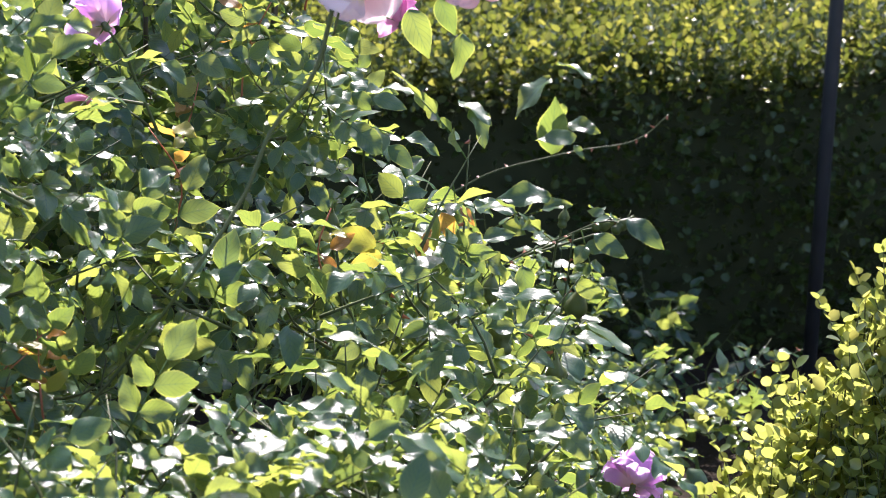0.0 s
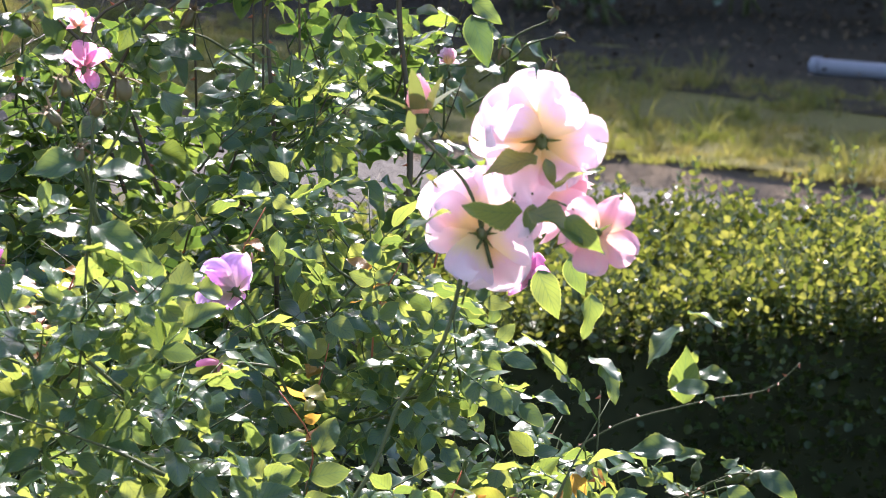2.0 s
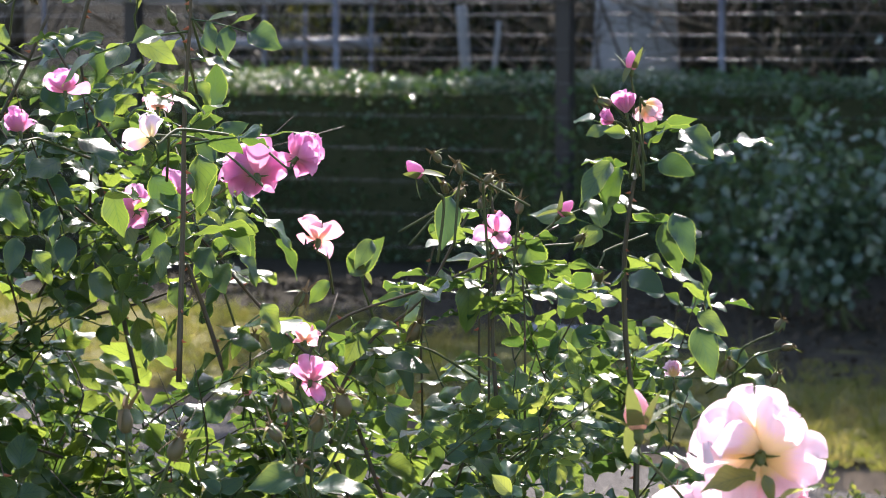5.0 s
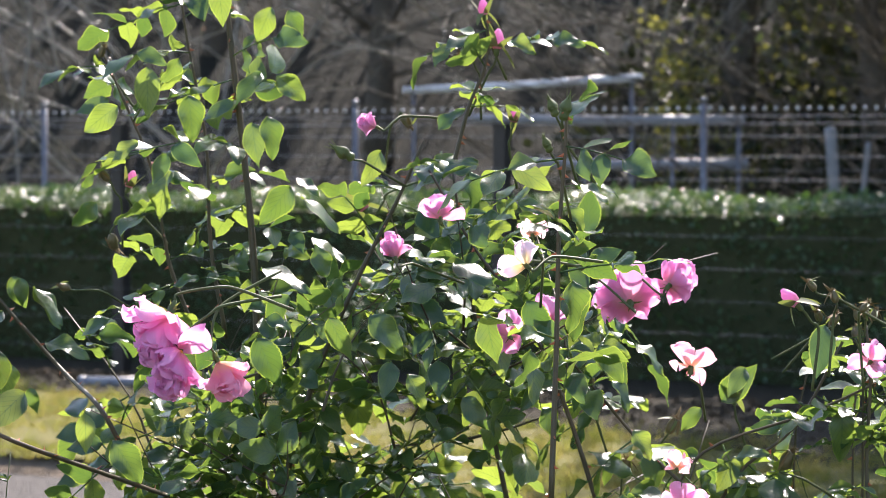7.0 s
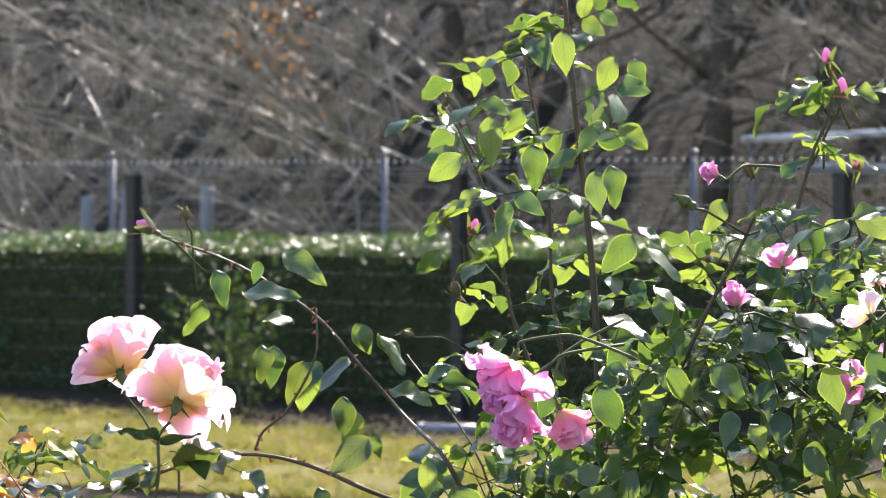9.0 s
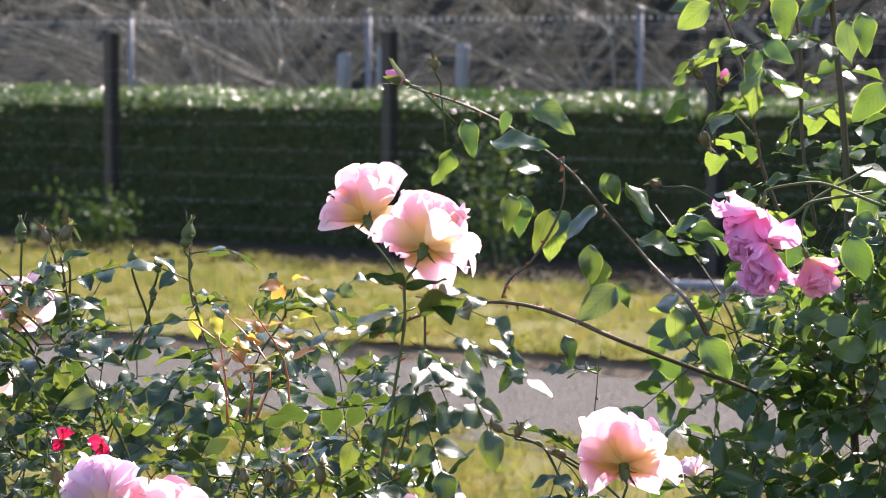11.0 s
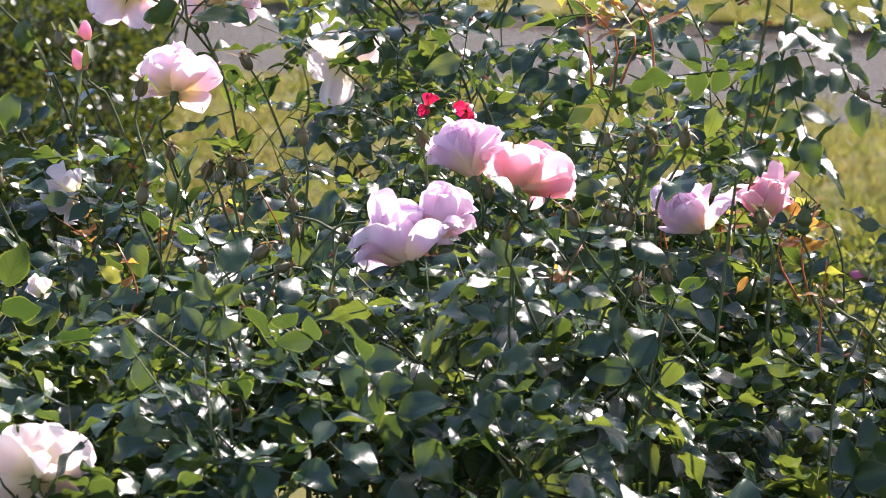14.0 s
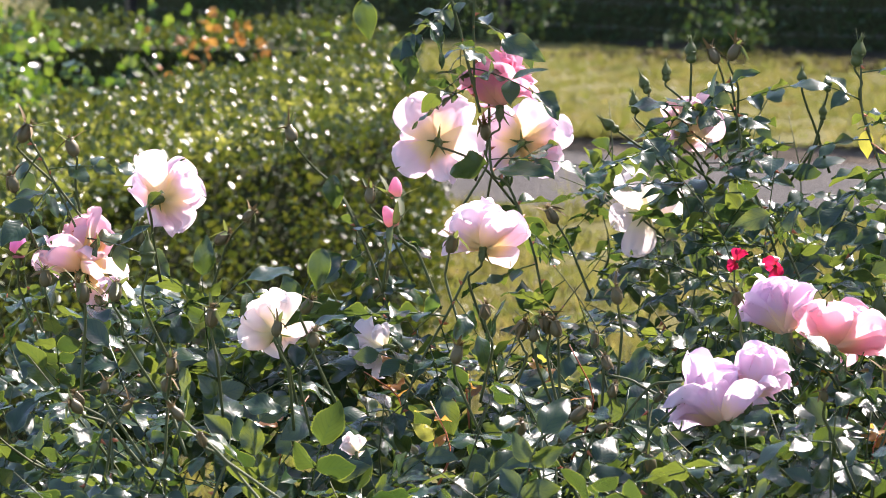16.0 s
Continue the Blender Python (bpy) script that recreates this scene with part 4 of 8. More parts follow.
box_sprigs(near_box, [((x, 2.62 + 0.75 * random.random(), random.uniform(0.10, 0.10 + 0.24 * min(1.0, (x - 1.52) / 0.32) + 0.16 * min(1.0, max(0.0, x - 1.74) / 0.1))), random.uniform(0.05, 0.12)) for x in (1.62 + 0.82 * random.random() ** 1.2 for _ in range(2700))], 0.0185, 9, "shrub_leaf", 0.42)

box_sprigs(near_box, [((x, 2.78 + 0.4 * random.random(), 0.02 + 0.25 * random.random() * (x - 1.25) / 0.5), random.uniform(0.10, 0.20)) for x in (1.54 + 0.18 * random.random() ** 0.7 for _ in range(240))], 0.018, 19, "shrub_leaf", 0.42)

box_sprigs(near_box, [((x, random.uniform(2.82, 3.0), 0.22 + (x - 1.40) * 1.35 - 0.30 * random.random() ** 1.5), random.uniform(0.05, 0.10)) for x in (1.41 + 0.30 * random.random() for _ in range(620))], 0.0175, 39, "shrub_leaf", 0.42)

# ---------- the long hedge, posts and wires beyond the lane ----------
hedge_block("long_hedge", "long dark evergreen hedge in shade, its top leaves paler for sun glitter", [fence_at(a, b).xy[:] for a, b in ((-16, 0.9), (13, 0.9), (13, 2.1), (-16, 2.1))], 0.0, 1.06, 90000, 0.034, "hedge_leaf", 0.6, 0.05)

# Pale top leaves that stand for the sunlit, glittering hedge top.
_n = 80000
_a, _b = rng.uniform(-16, 13, _n), rng.uniform(0.85, 2.1, _n)
_at = np.stack([0.1 + 0.829 * _a + 0.559 * _b, 18.4 - 0.559 * _a + 0.829 * _b, 1.03 + 0.03 * np.sin(_a * 3) + rng.uniform(0, 0.10, _n)], 1)
part("new_growth", leaf_cloud("new_growth", _at, rng.normal(size=(_n, 3)) * np.array([1, 1, 0.35]) + np.array([0, -0.25, 0.1]), rng.uniform(0.014, 0.030, _n), "hedge_glint", 0.36, 0.12, 0.7), bpy.data.objects["long_hedge"], kind="stuff")

POST = box(-0.042, 0.042, -0.042, 0.042, 0.0, 1.52, 0.008)
CAP = box(-0.047, 0.047, -0.047, 0.047, 1.52, 1.545, 0.006)
post_mesh, cap_mesh = mesh("post", *POST, "post", False), mesh("cap", *CAP, "post", False)
trellis = thing("wire_trellis", fence_at(-10, 0), "black square posts carrying thin tensioned wires for climbing roses", "trellis")
for i in range(-5, 6):
    m = Matrix.Translation(fence_at(i * 2.5, 0)) @ Matrix.Rotation(radians(-34 + (i * 7) % 3 - 1), 4, "Z") @ Matrix.Rotation(radians(((i * 5) % 3 - 1) * 0.35), 4, "Y")
    p = part("post", post_mesh, trellis, m)
    part("cap", cap_mesh, p, m)
for j in range(7):
    z = 0.25 + 0.175 * j
    line = [fence_at(-12.5 + 2.5 * i, -0.05, z - 0.012 * (i % 2) + 0.004 * math.sin(i * 2 + j)) for i in range(11)]
    part("wire", mesh("wire", *tube(line, (0.0011, 0.0011), 5), "steel"), trellis)


def mesh_fence():
    """Welded wire fence: posts, horizontal wires, closely set uprights topped by pale beads that stand for glinting
    ends.
    """
    ob = thing("wire_fence", fence_at(-12, 3.2), "galvanised welded wire fence with pale beads for glinting wire ends along its top", "fence")
    top = 1.66
    for i in range(-5, 5):
        line = [fence_at(i * 2.58 - 0.243, 3.24, 0.0), fence_at(i * 2.58 - 0.243, 3.24, 1.70)]
        p = part("post", mesh("post", *tube(line, (0.022, 0.022), 10), "steel"), ob)
        part("cap", mesh("cap", *moved(lathe([(0.025, 0.0), (0.025, 0.025), (0.015, 0.035)], 10), Matrix.Translation(line[1])), "steel"), p)
    for z in (0.2, 0.4, 0.6, 0.8, 1.0, 1.2, 1.35, 1.48, 1.56, 1.61):
        line = [fence_at(-12 + 0.5 * i, 3.2 + (0.05 if z in (1.48, 1.56) else 0.0), z) for i in range(48)]
        part("wire", mesh("wire", *tube(line, (0.003, 0.003), 5), "steel"), ob)
    geos, ends = [], []
    for i in range(320):
        a = -12 + i * 0.075
        geos.append(tube([fence_at(a, 3.193, 0.1), fence_at(a, 3.193, 1.45), fence_at(a, 3.16, 1.56), fence_at(a, 3.193, top)], (0.0012, 0.0012), 4))
        ends.append(moved(lathe([(0.003, -0.011), (0.009, -0.006), (0.009, 0.006), (0.003, 0.011)], 6), Matrix.Translation(fence_at(a, 3.193, top))))
    part("upright", mesh("upright", *join(*geos), "steel"), ob, kind="stuff")
    part("wire_end", mesh("wire_end", *join(*ends), "pipe"), ob, kind="stuff")
    return ob


mesh_fence()


# ---------- behind the fence ----------
def utility_pole():
    at = fence_at(3.615, 5.6)
    ob = thing("utility_pole", at, "grey concrete pole with a yellow and black striped band", "utility pole")
    m = Matrix.Translation(at)
    part("footing", mesh("footing", *moved(lathe([(0.34, 0.0), (0.325, 0.9), (0.285, 1.5), (0.24, 1.87)], 4 * 6), m), "concrete"), ob)
    part("shaft", mesh("shaft", *moved(lathe([(0.21, 1.85), (0.18, 9.0)], 24), m), "concrete"), ob)
    part("band", mesh("band", *moved(lathe([(0.228, 1.875), (0.226, 3.1)], 24), m), "post"), ob, label="black warning band")
    for i in range(12):
        a = 2 * math.pi * i / 12
        v = [m @ Vector((0.232 * math.cos(a + d), 0.232 * math.sin(a + d), z)) for z in (1.88, 3.09) for d in (-0.1, 0, 0.1)]
        v += [m @ Vector((0.226 * math.cos(a + d), 0.226 * math.sin(a + d), z)) for z in (1.88, 3.09) for d in (-0.1, 0, 0.1)]
        part("stripe", mesh("stripe", v, [(0, 1, 4, 3), (1, 2, 5, 4), (0, 6, 7, 1), (1, 7, 8, 2), (3, 4, 10, 9), (4, 5, 11, 10), (0, 3, 9, 6), (2, 8, 11, 5)], "yellow"), ob)
    return ob


utility_pole()


def rail(name, label, a, b, radius, mat, posts=(), category="pipe"):
    ob = thing(name, a, label, category)
    a, b = Vector(a), Vector(b)
    part("pipe", mesh("pipe", *tube([a, a + (b - a) * 0.5 + Vector((0, 0, -0.01)), b], (radius, radius), 12), mat), ob)
    for f in posts:
        p = a + (b - a) * f
        part("support", mesh("support", *tube([Vector((p.x, p.y, 0)), p], (0.017, 0.017), 8), "steel"), ob)
    return ob


rail("handrail", "pale painted steel pipe rail behind the fence", fence_at(-1.36, 6.0, 1.85), fence_at(0.66, 6.0, 1.93), 0.03, "pipe", (0.04, 0.96))
rail("guard_pipe", "pale horizontal pipe beyond the hedge", fence_at(-0.3, 5.0, 1.62), fence_at(1.9, 5.0, 1.60), 0.036, "pipe_dull", (0.75, 0.98))
rail("guard_pipe", "pale horizontal pipe beyond the hedge", fence_at(0.1, 5.05, 1.29), fence_at(1.9, 5.05, 1.29), 0.038, "pipe_dull", (0.3,))
for a, z, w, lean in ((2.8, 1.54, 0.040, -4), (3.07, 1.43, 0.018, 6), (-5.3, 1.47, 0.055, 3), (-6.13, 1.45, 0.055, 3), (-6.55, 1.4, 0.055, 3)):
    ob = thing("marker_post", fence_at(a, 4.3), "pale round marker post behind the fence", "post", "marker posts")
    part("shaft", mesh("shaft", *moved(lathe([(w, 0.0), (w, z - 0.02), (w * 0.9, z)], 12), Matrix.Translation(fence_at(a, 4.3)) @ Matrix.Rotation(radians(lean), 4, "Y") @ Matrix.Translation((-z * math.sin(radians(lean)), 0, 0))), "pipe_dull"), ob)
thing("blue_clamp", fence_at(4.03, 3.16, 1.66), "small blue plastic clamp on the fence top", "clamp",
             data=mesh("blue_clamp", *join(box(-0.05, 0.03, -0.03, 0.03, -0.02, 0.03, 0.008), box(0.0, 0.075, -0.02, 0.02, -0.045, 0.0, 0.008)), "blue"))


def thicket():
    """Bare winter brush on the slope: arching stems with side twigs, pale or coloured dark for shade, and dark trunks
    among them.
    """
    r = random.Random(21)
    for n in range(40):
        a, b = r.uniform(-11, 9), r.uniform(5.6, 11.0)
        foot = fence_at(a, b, max(0.0, (b - 5.5) * 0.5) - 0.05)
        ob = thing("bare_shrub", foot, "leafless arching brush on the slope, coloured pale sunlit or dark shaded", "shrub", "brush behind the fence")
        stems, twigs = [], []
        for i in range(r.randint(5, 8)):
            way = Vector((r.gauss(-0.55, 0.6), r.gauss(-0.2, 0.4), r.uniform(0.5, 1.4))).normalized()
            length = r.uniform(2.2, 5.0)
            pts = [foot + way * length * t + Vector((way.x * 0.5, way.y * 0.3, -0.5)) * length * t * t * 0.4 + Vector((r.gauss(0, 0.015), r.gauss(0, 0.015), r.gauss(0, 0.015))) * length for t in (0, 0.25, 0.5, 0.75, 1)]
            line = smooth_line(pts, 3)
            stems.append(tube(line, (r.uniform(0.008, 0.018), 0.004), 5))
            for k_ in range(r.randint(5, 9)):
                j = r.randint(3, len(line) - 2)
                d = (line[j + 1] - line[j]).normalized()
                w = (d + Vector((r.gauss(0, 0.38), r.gauss(0, 0.4), r.gauss(0.1, 0.38)))).normalized()
                tl = r.uniform(0.6, 1.9)
                t = [line[j], line[j] + w * tl * 0.5 + Vector((r.gauss(0, 0.04), 0, r.gauss(0, 0.04))), line[j] + w * tl + Vector((0, 0, -0.12 * tl))]
                twigs.append(tube(t, (0.0055, 0.0025), 3))
                for _ in range(3):
                    q = t[1] + (t[2] - t[1]) * r.random()
                    e = q + (w + Vector((r.gauss(0, 0.7), r.gauss(0, 0.7), r.gauss(0, 0.7)))).normalized() * r.uniform(0.15, 0.5)
                    twigs.append(tube([q, e], (0.004, 0.002), 3))
        # Beyond 0.6 along, dark bark colour stands for brush in tree shade.
        for geo in stems:
            part("stem", mesh("stem", *geo, "bark" if a > 0.6 else "twig"), ob)
        part("twig", mesh("twig", *join(*twigs), "bark" if a > 0.6 else "twig"), ob, kind="stuff")
    for n in range(9):
        a, b = -9.5 + n * 2.3 + r.uniform(-0.7, 0.7), r.uniform(7.5, 11)
        foot = fence_at(a, b, (b - 5.5) * 0.5 - 0.1)
        ob = thing("bare_tree", foot, "dark leafless tree on the wooded slope", "tree", "trees on the slope")
        lean = r.gauss(0, 0.5)
        line = smooth_line([foot, foot + Vector((lean * 0.3, 0, 1.5)), foot + Vector((lean, 0.2, 3.5)), foot + Vector((lean * 2.2, 0.3, 7.0))], 4)
        part("trunk", mesh("trunk", *tube(line, (r.uniform(0.10, 0.17), 0.05), 9), "bark"), ob)
        limbs = []
        for i in range(16):
            j = r.randint(2, len(line) - 2)
            w = Vector((r.gauss(0, 1), r.gauss(0, 0.6), r.uniform(0.2, 1.0))).normalized()
            l_ = r.uniform(1.0, 2.8)
            t = [line[j], line[j] + w * l_ * 0.5, line[j] + w * l_ + Vector((r.gauss(0, 0.3), 0, r.gauss(0, 0.3)))]
            limbs.append(tube(smooth_line(t, 3), (0.035, 0.008), 5))
            for _ in range(7):
                q = t[1] + (t[2] - t[1]) * r.random()
                limbs.append(tube([q, q + Vector((r.gauss(0, 0.5), r.gauss(0, 0.4), r.gauss(0.2, 0.5)))], (0.009, 0.003), 3))
        part("limb", mesh("limb", *join(*limbs), "bark"), ob, kind="stuff")


thicket()


def woodland():
    """Evergreen undergrowth far up the slope, too far to count."""
    n = 60000
    a, b = rng.uniform(-26, 24, n), rng.uniform(13, 42, n)
    clump = (np.sin(a * 1.3 + b * 0.7) + np.sin(a * 0.6 - b * 1.9) + 2.2) * 0.5
    at = np.stack([0.1 + 0.829 * a + 0.559 * b, 18.4 - 0.559 * a + 0.829 * b, np.maximum(0, (b - 5.5) * 0.5) + rng.random(n) ** 1.5 * 2.2 * clump], 1)
    ob = thing("woodland", (0, 0, 0), "dim evergreen undergrowth covering the wooded slope", "woods", kind="stuff",
               data=leaf_cloud("woodland", at, rng.normal(size=(n, 3)) + np.array([0, -0.3, -0.2]), rng.uniform(0.10, 0.26, n), "wood_leaf"))
    # Low leaf cover, added so the slope's foot reads as shaded.
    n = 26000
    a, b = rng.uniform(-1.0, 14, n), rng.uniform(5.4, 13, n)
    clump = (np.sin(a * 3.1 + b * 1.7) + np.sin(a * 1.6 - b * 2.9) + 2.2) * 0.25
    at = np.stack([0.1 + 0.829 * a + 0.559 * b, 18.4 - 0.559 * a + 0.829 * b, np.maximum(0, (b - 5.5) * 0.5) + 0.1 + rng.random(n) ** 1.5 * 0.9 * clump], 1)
    thing("undergrowth", (0, 0, 0), "low dark leaf cover added to dim the foot of the slope", "undergrowth", kind="stuff",
          data=leaf_cloud("undergrowth", at, rng.normal(size=(n, 3)) + np.array([0, -0.3, 0.1]), rng.uniform(0.04, 0.10, n), "shade_cover"))
    return ob


woodland()


def leafy_shrub(name, label, at, width, height, n, size, mat, seed, category="shrub", stems=7, group=""):
    """A loose shrub: canes fanning from the foot, leaves in clumps round their upper parts."""
    r = random.Random(seed)
    at = Vector(at)
    ob = thing(name, at, label, category, group)
    canes, pts = [], []
    for i in range(stems):
        top = at + Vector((r.gauss(0, 0.4) * width, r.gauss(0, 0.3) * width, height * r.uniform(0.55, 1.0)))
        line = smooth_line([at + Vector((r.gauss(0, 0.05), r.gauss(0, 0.05), 0)), at + (top - at) * 0.5 + Vector((r.gauss(0, 0.06), 0, 0.05)), top], 5)
        canes.append(tube(line, (0.007, 0.003), 5))
        pts += line[3:]
    for geo in canes:
        part("cane", mesh("cane", *geo, "cane"), ob)
    c = np.array([p[:] for p in pts])[rng.integers(0, len(pts), n)]
    p = c + rng.normal(size=(n, 3)) * np.array([width, width * 0.7, height * 0.5]) * 0.16
    part("foliage", leaf_cloud("foliage", p, rng.normal(size=(n, 3)) + np.array([0, -0.2, 0.1]), size * rng.uniform(0.6, 1.2, n), mat, flat=0.3), ob, kind="stuff")
    return ob


for i, (a, w, h) in enumerate(((-9.3, 0.9, 0.9), (-7.2, 0.8, 0.8), (-4.9, 0.6, 0.5), (-1.3, 0.6, 1.0), (1.6, 0.7, 0.8), (3.15, 0.5, 0.95), (5.0, 0.5, 1.0), (6.0, 0.8, 0.9), (7.9, 1.0, 0.95), (9.6, 1.0, 1.2), (11.3, 0.9, 1.0))):
    leafy_shrub("climbing_rose", "shaded climbing rose tied to the wire trellis", fence_at(a, -0.3), w, h, 380, 0.045, "dim_leaf", 60 + i, "rose bush", group="roses on the trellis")

for i, (a, b, w, h) in enumerate(((6.5, -1.5, 0.9, 0.95), (7.0, -2.0, 0.9, 0.8), (7.5, -1.4, 1.0, 1.2), (8.3, -1.9, 1.0, 0.9), (9.0, -1.2, 1.1, 1.2))):
    leafy_shrub("climbing_rose", "dim bushy rose in the shaded bed by the trellis", fence_at(a, b, 0.08), w * 0.6, h, 1150, 0.06, "trellis_leaf", 160 + i, "rose bush", 8, "roses on the trellis")
for i, (a, b, w, h, n, mat) in enumerate(((0.5, 7.0, 0.55, 1.7, 700, "yellow_shrub"), (1.1, 6.6, 0.3, 1.2, 90, "yellow_shrub"), (-8.2, 9.0, 0.9, 3.4, 420, "autumn_leaf"), (-5.6, 10.0, 0.5, 2.9, 120, "autumn_leaf"))):
    leafy_shrub("autumn_shrub", "thin yellowing shrub among the bare brush", fence_at(a, b, (b - 5.5) * 0.5 - 0.05), w, h, n, 0.06, mat, 130 + i, group="yellowing shrubs on the slope")

for i, (a, b, w, h) in enumerate(((1.4, 8.6, 1.5, 2.6), (3.0, 9.2, 1.6, 3.0), (4.6, 8.8, 1.5, 2.8), (6.3, 9.5, 1.6, 3.0))):
    leafy_shrub("evergreen_shrub", "dim evergreen shrub among the brush on the slope", fence_at(a, b, (b - 5.5) * 0.5 - 0.1), w, h, 1900, 0.11, "wood_leaf", 180 + i, stems=9, group="evergreens on the slope")

# ---------- the neighbouring bed beyond the side hedge ----------
for i, (x, y, w, h, mat) in enumerate(((-4.3, 8.0, 0.9, 0.9, "garden_leaf"), (-4.6, 9.3, 1.0, 1.0, "garden_leaf"), (-5.3, 10.5, 1.1, 1.1, "garden_leaf"), (-4.9, 10.4, 0.8, 0.85, "garden_leaf"),
                                       (-4.35, 11.6, 0.4, 0.9, "autumn_leaf"), (-6.0, 12.2, 1.2, 1.2, "garden_leaf"), (-4.9, 12.6, 0.9, 0.8, "garden_leaf"), (-4.3, 7.0, 0.7, 0.7, "garden_leaf"))):
    leafy_shrub("garden_shrub", "coppery autumn shrub in the next bed" if mat == "autumn_leaf" else "sunlit leafy shrub in the next bed", (x, y, 0), w, h, 1500 if mat != "autumn_leaf" else 170, 0.045, mat, 90 + i, group="shrubs in the next bed")
hedge_block("box_hedge", "clipped box hedge at the far end of the next bed", [(-7.0, 12.9), (-4.05, 12.4), (-4.05, 13.1), (-7.0, 13.6)], 0.0, 0.7, 15000, 0.028, "box_leaf")

for a, b in (((4.88, 10.86, 0.105), (5.35, 10.25, 0.105)), ((3.30, 12.62, 0.125), (3.52, 12.50, 0.125)), ((-0.14, 17.42, 0.105), (0.24, 17.33, 0.105))):
    ob = thing("edging_pipe", a, "short pale plastic pipe lying along the bed edge", "pipe", "pipes at the bed edge")
    part("pipe", mesh("pipe", *tube([Vector(a), (Vector(a) + Vector(b)) / 2, Vector(b)], (0.034, 0.034), 12), "pipe_dull"), ob)
    way = (Vector(b) - Vector(a)).normalized()
    for p, w in ((a, -way), (b, way)):
        part("end_cap", mesh("end_cap", *moved(lathe([(0.038, -0.03), (0.038, 0.004), (0.0, 0.006)], 12), aim(p, w)), "pipe_dull"), ob)

# ---------- a dark stake in the bed ----------
stake = thing("garden_stake", (2.19, 4.3, 0.0), "slim dark metal stake standing in the bed by the hedge", "stake")
part("shaft", mesh("shaft", *tube([Vector((2.185, 4.3, 0.0)), Vector((2.205, 4.3, 1.0)), Vector((2.225, 4.3, 1.9))], (0.0115, 0.0115), 12), "stake"), stake)
part("cap", mesh("cap", *moved(lathe([(0.013, -0.02), (0.013, 0.0), (0.008, 0.008)], 12), Matrix.Translation((2.225, 4.3, 1.9))), "stake"), stake)


def shade_tree():
    """An unseen evergreen added behind the fence, above the view, to lay shade over the verge."""
    at = fence_at(6.3, 4.6)
    ob = thing("evergreen_tree", at, "unseen evergreen tree added behind the fence to shade the verge", "tree")
    r = random.Random(77)
    line = smooth_line([at, at + Vector((0.1, 0, 2.3)), at + Vector((0, 0.2, 5.8)), at + Vector((0.2, 0, 8.4))], 4)
    part("trunk", mesh("trunk", *tube(line, (0.16, 0.05), 10), "bark"), ob)
    pts = []
    for i in range(34):
        p = line[r.randint(5, len(line) - 1)]
        e = p + Vector((r.gauss(0, 1.3), r.gauss(0, 1.0), r.gauss(0.2, 0.6)))
        part("limb", mesh("limb", *tube([p, p + (e - p) * 0.5 + Vector((0, 0, 0.15)), e], (0.04, 0.012), 5), "bark"), ob)
        pts += [p + (e - p) * f for f in (0.4, 0.7, 1.0)]
    c = np.array([p[:] for p in pts])[rng.integers(0, len(pts), 40000)] + rng.normal(size=(40000, 3)) * 0.5
    c = c[(c[:, 2] > 2.7) & (c[:, 2] < 8.4)]
    part("crown", leaf_cloud("crown", c, rng.normal(size=(len(c), 3)), rng.uniform(0.1, 0.2, len(c)), "hedge_leaf"), ob, kind="stuff")


shade_tree()


# ---------- the rose bed ----------
def fill(bush, n, x, y, top, seed, deep=0.3, length=(0.08, 0.17), leaves=(4, 7), lean=-0.2):
    """Leafy shoots just under the bush's upper surface. x is the stretch at 3.1 m from the path's end, widening behind."""
    r = random.Random(seed)
    for i in range(n):
        p = Vector((r.uniform(*x), r.uniform(*y), 0))
        p.x *= p.y / 3.1
        p.z = top(p.x, p.y) - deep * r.random() ** 1.4 - 0.06
        bush.shoot(p, (r.gauss(0, 0.6), r.gauss(lean, 0.5), r.uniform(0.2, 0.9)), r.uniform(*length), r.randint(*leaves))


def young_shoots(bush, n, x, y, top, seed):
    """Thin red stems with a few coppery leaflets."""
    r = random.Random(seed)
    for i in range(n):
        p = Vector((r.uniform(*x), r.uniform(*y), 0))
        p.x *= p.y / 3.1
        p.z = top(p.x, p.y) - 0.05
        h = r.uniform(0.06, 0.12)
        bush.cane([p, p + Vector((r.gauss(0, 0.01), 0, h * 0.5)), p + Vector((r.gauss(0, 0.02), r.gauss(0, 0.02), h))], (0.0014, 0.0006), mat="thorn", sides=4, steps=3)
        for k_ in range(r.randint(3, 6)):
            a = k_ * 2.2 + r.random()
            bush.single(p + Vector((0, 0, h * (0.5 + 0.1 * k_))), (math.cos(a), math.sin(a), r.uniform(0.0, 0.9)), r.uniform(0.018, 0.034), (0, -0.3, 1), k_, "leaf_copper" if r.random() < 0.7 else "leaf_yellow")


def hip_stems(bush, n, x, y, top, seed):
    """Upright stems above the leaves, each ending in one to three hips."""
    r = random.Random(seed)
    for i in range(n):
        p = Vector((r.uniform(*x), r.uniform(*y), 0))
        p.x *= p.y / 3.1
        p.z = top(p.x, p.y) - 0.06
        fork = p + Vector((r.gauss(0, 0.015), r.gauss(0, 0.015), r.uniform(0.06, 0.12)))
        bush.cane([p - Vector((0, 0, 0.15)), p, fork], (0.0016, 0.0012), 2, 0.5, 1.0, 0.03, thorns=5, sides=5, steps=3)
        for k_ in range(r.randint(1, 3)):
            tip = fork + Vector((r.gauss(0, 0.018), r.gauss(0, 0.012), r.uniform(0.012, 0.045)))
            hip(bush, tip, tip - fork + Vector((0, 0, 0.02)), r.uniform(0.008, 0.0105), fork, seed * 50 + i * 4 + k_)


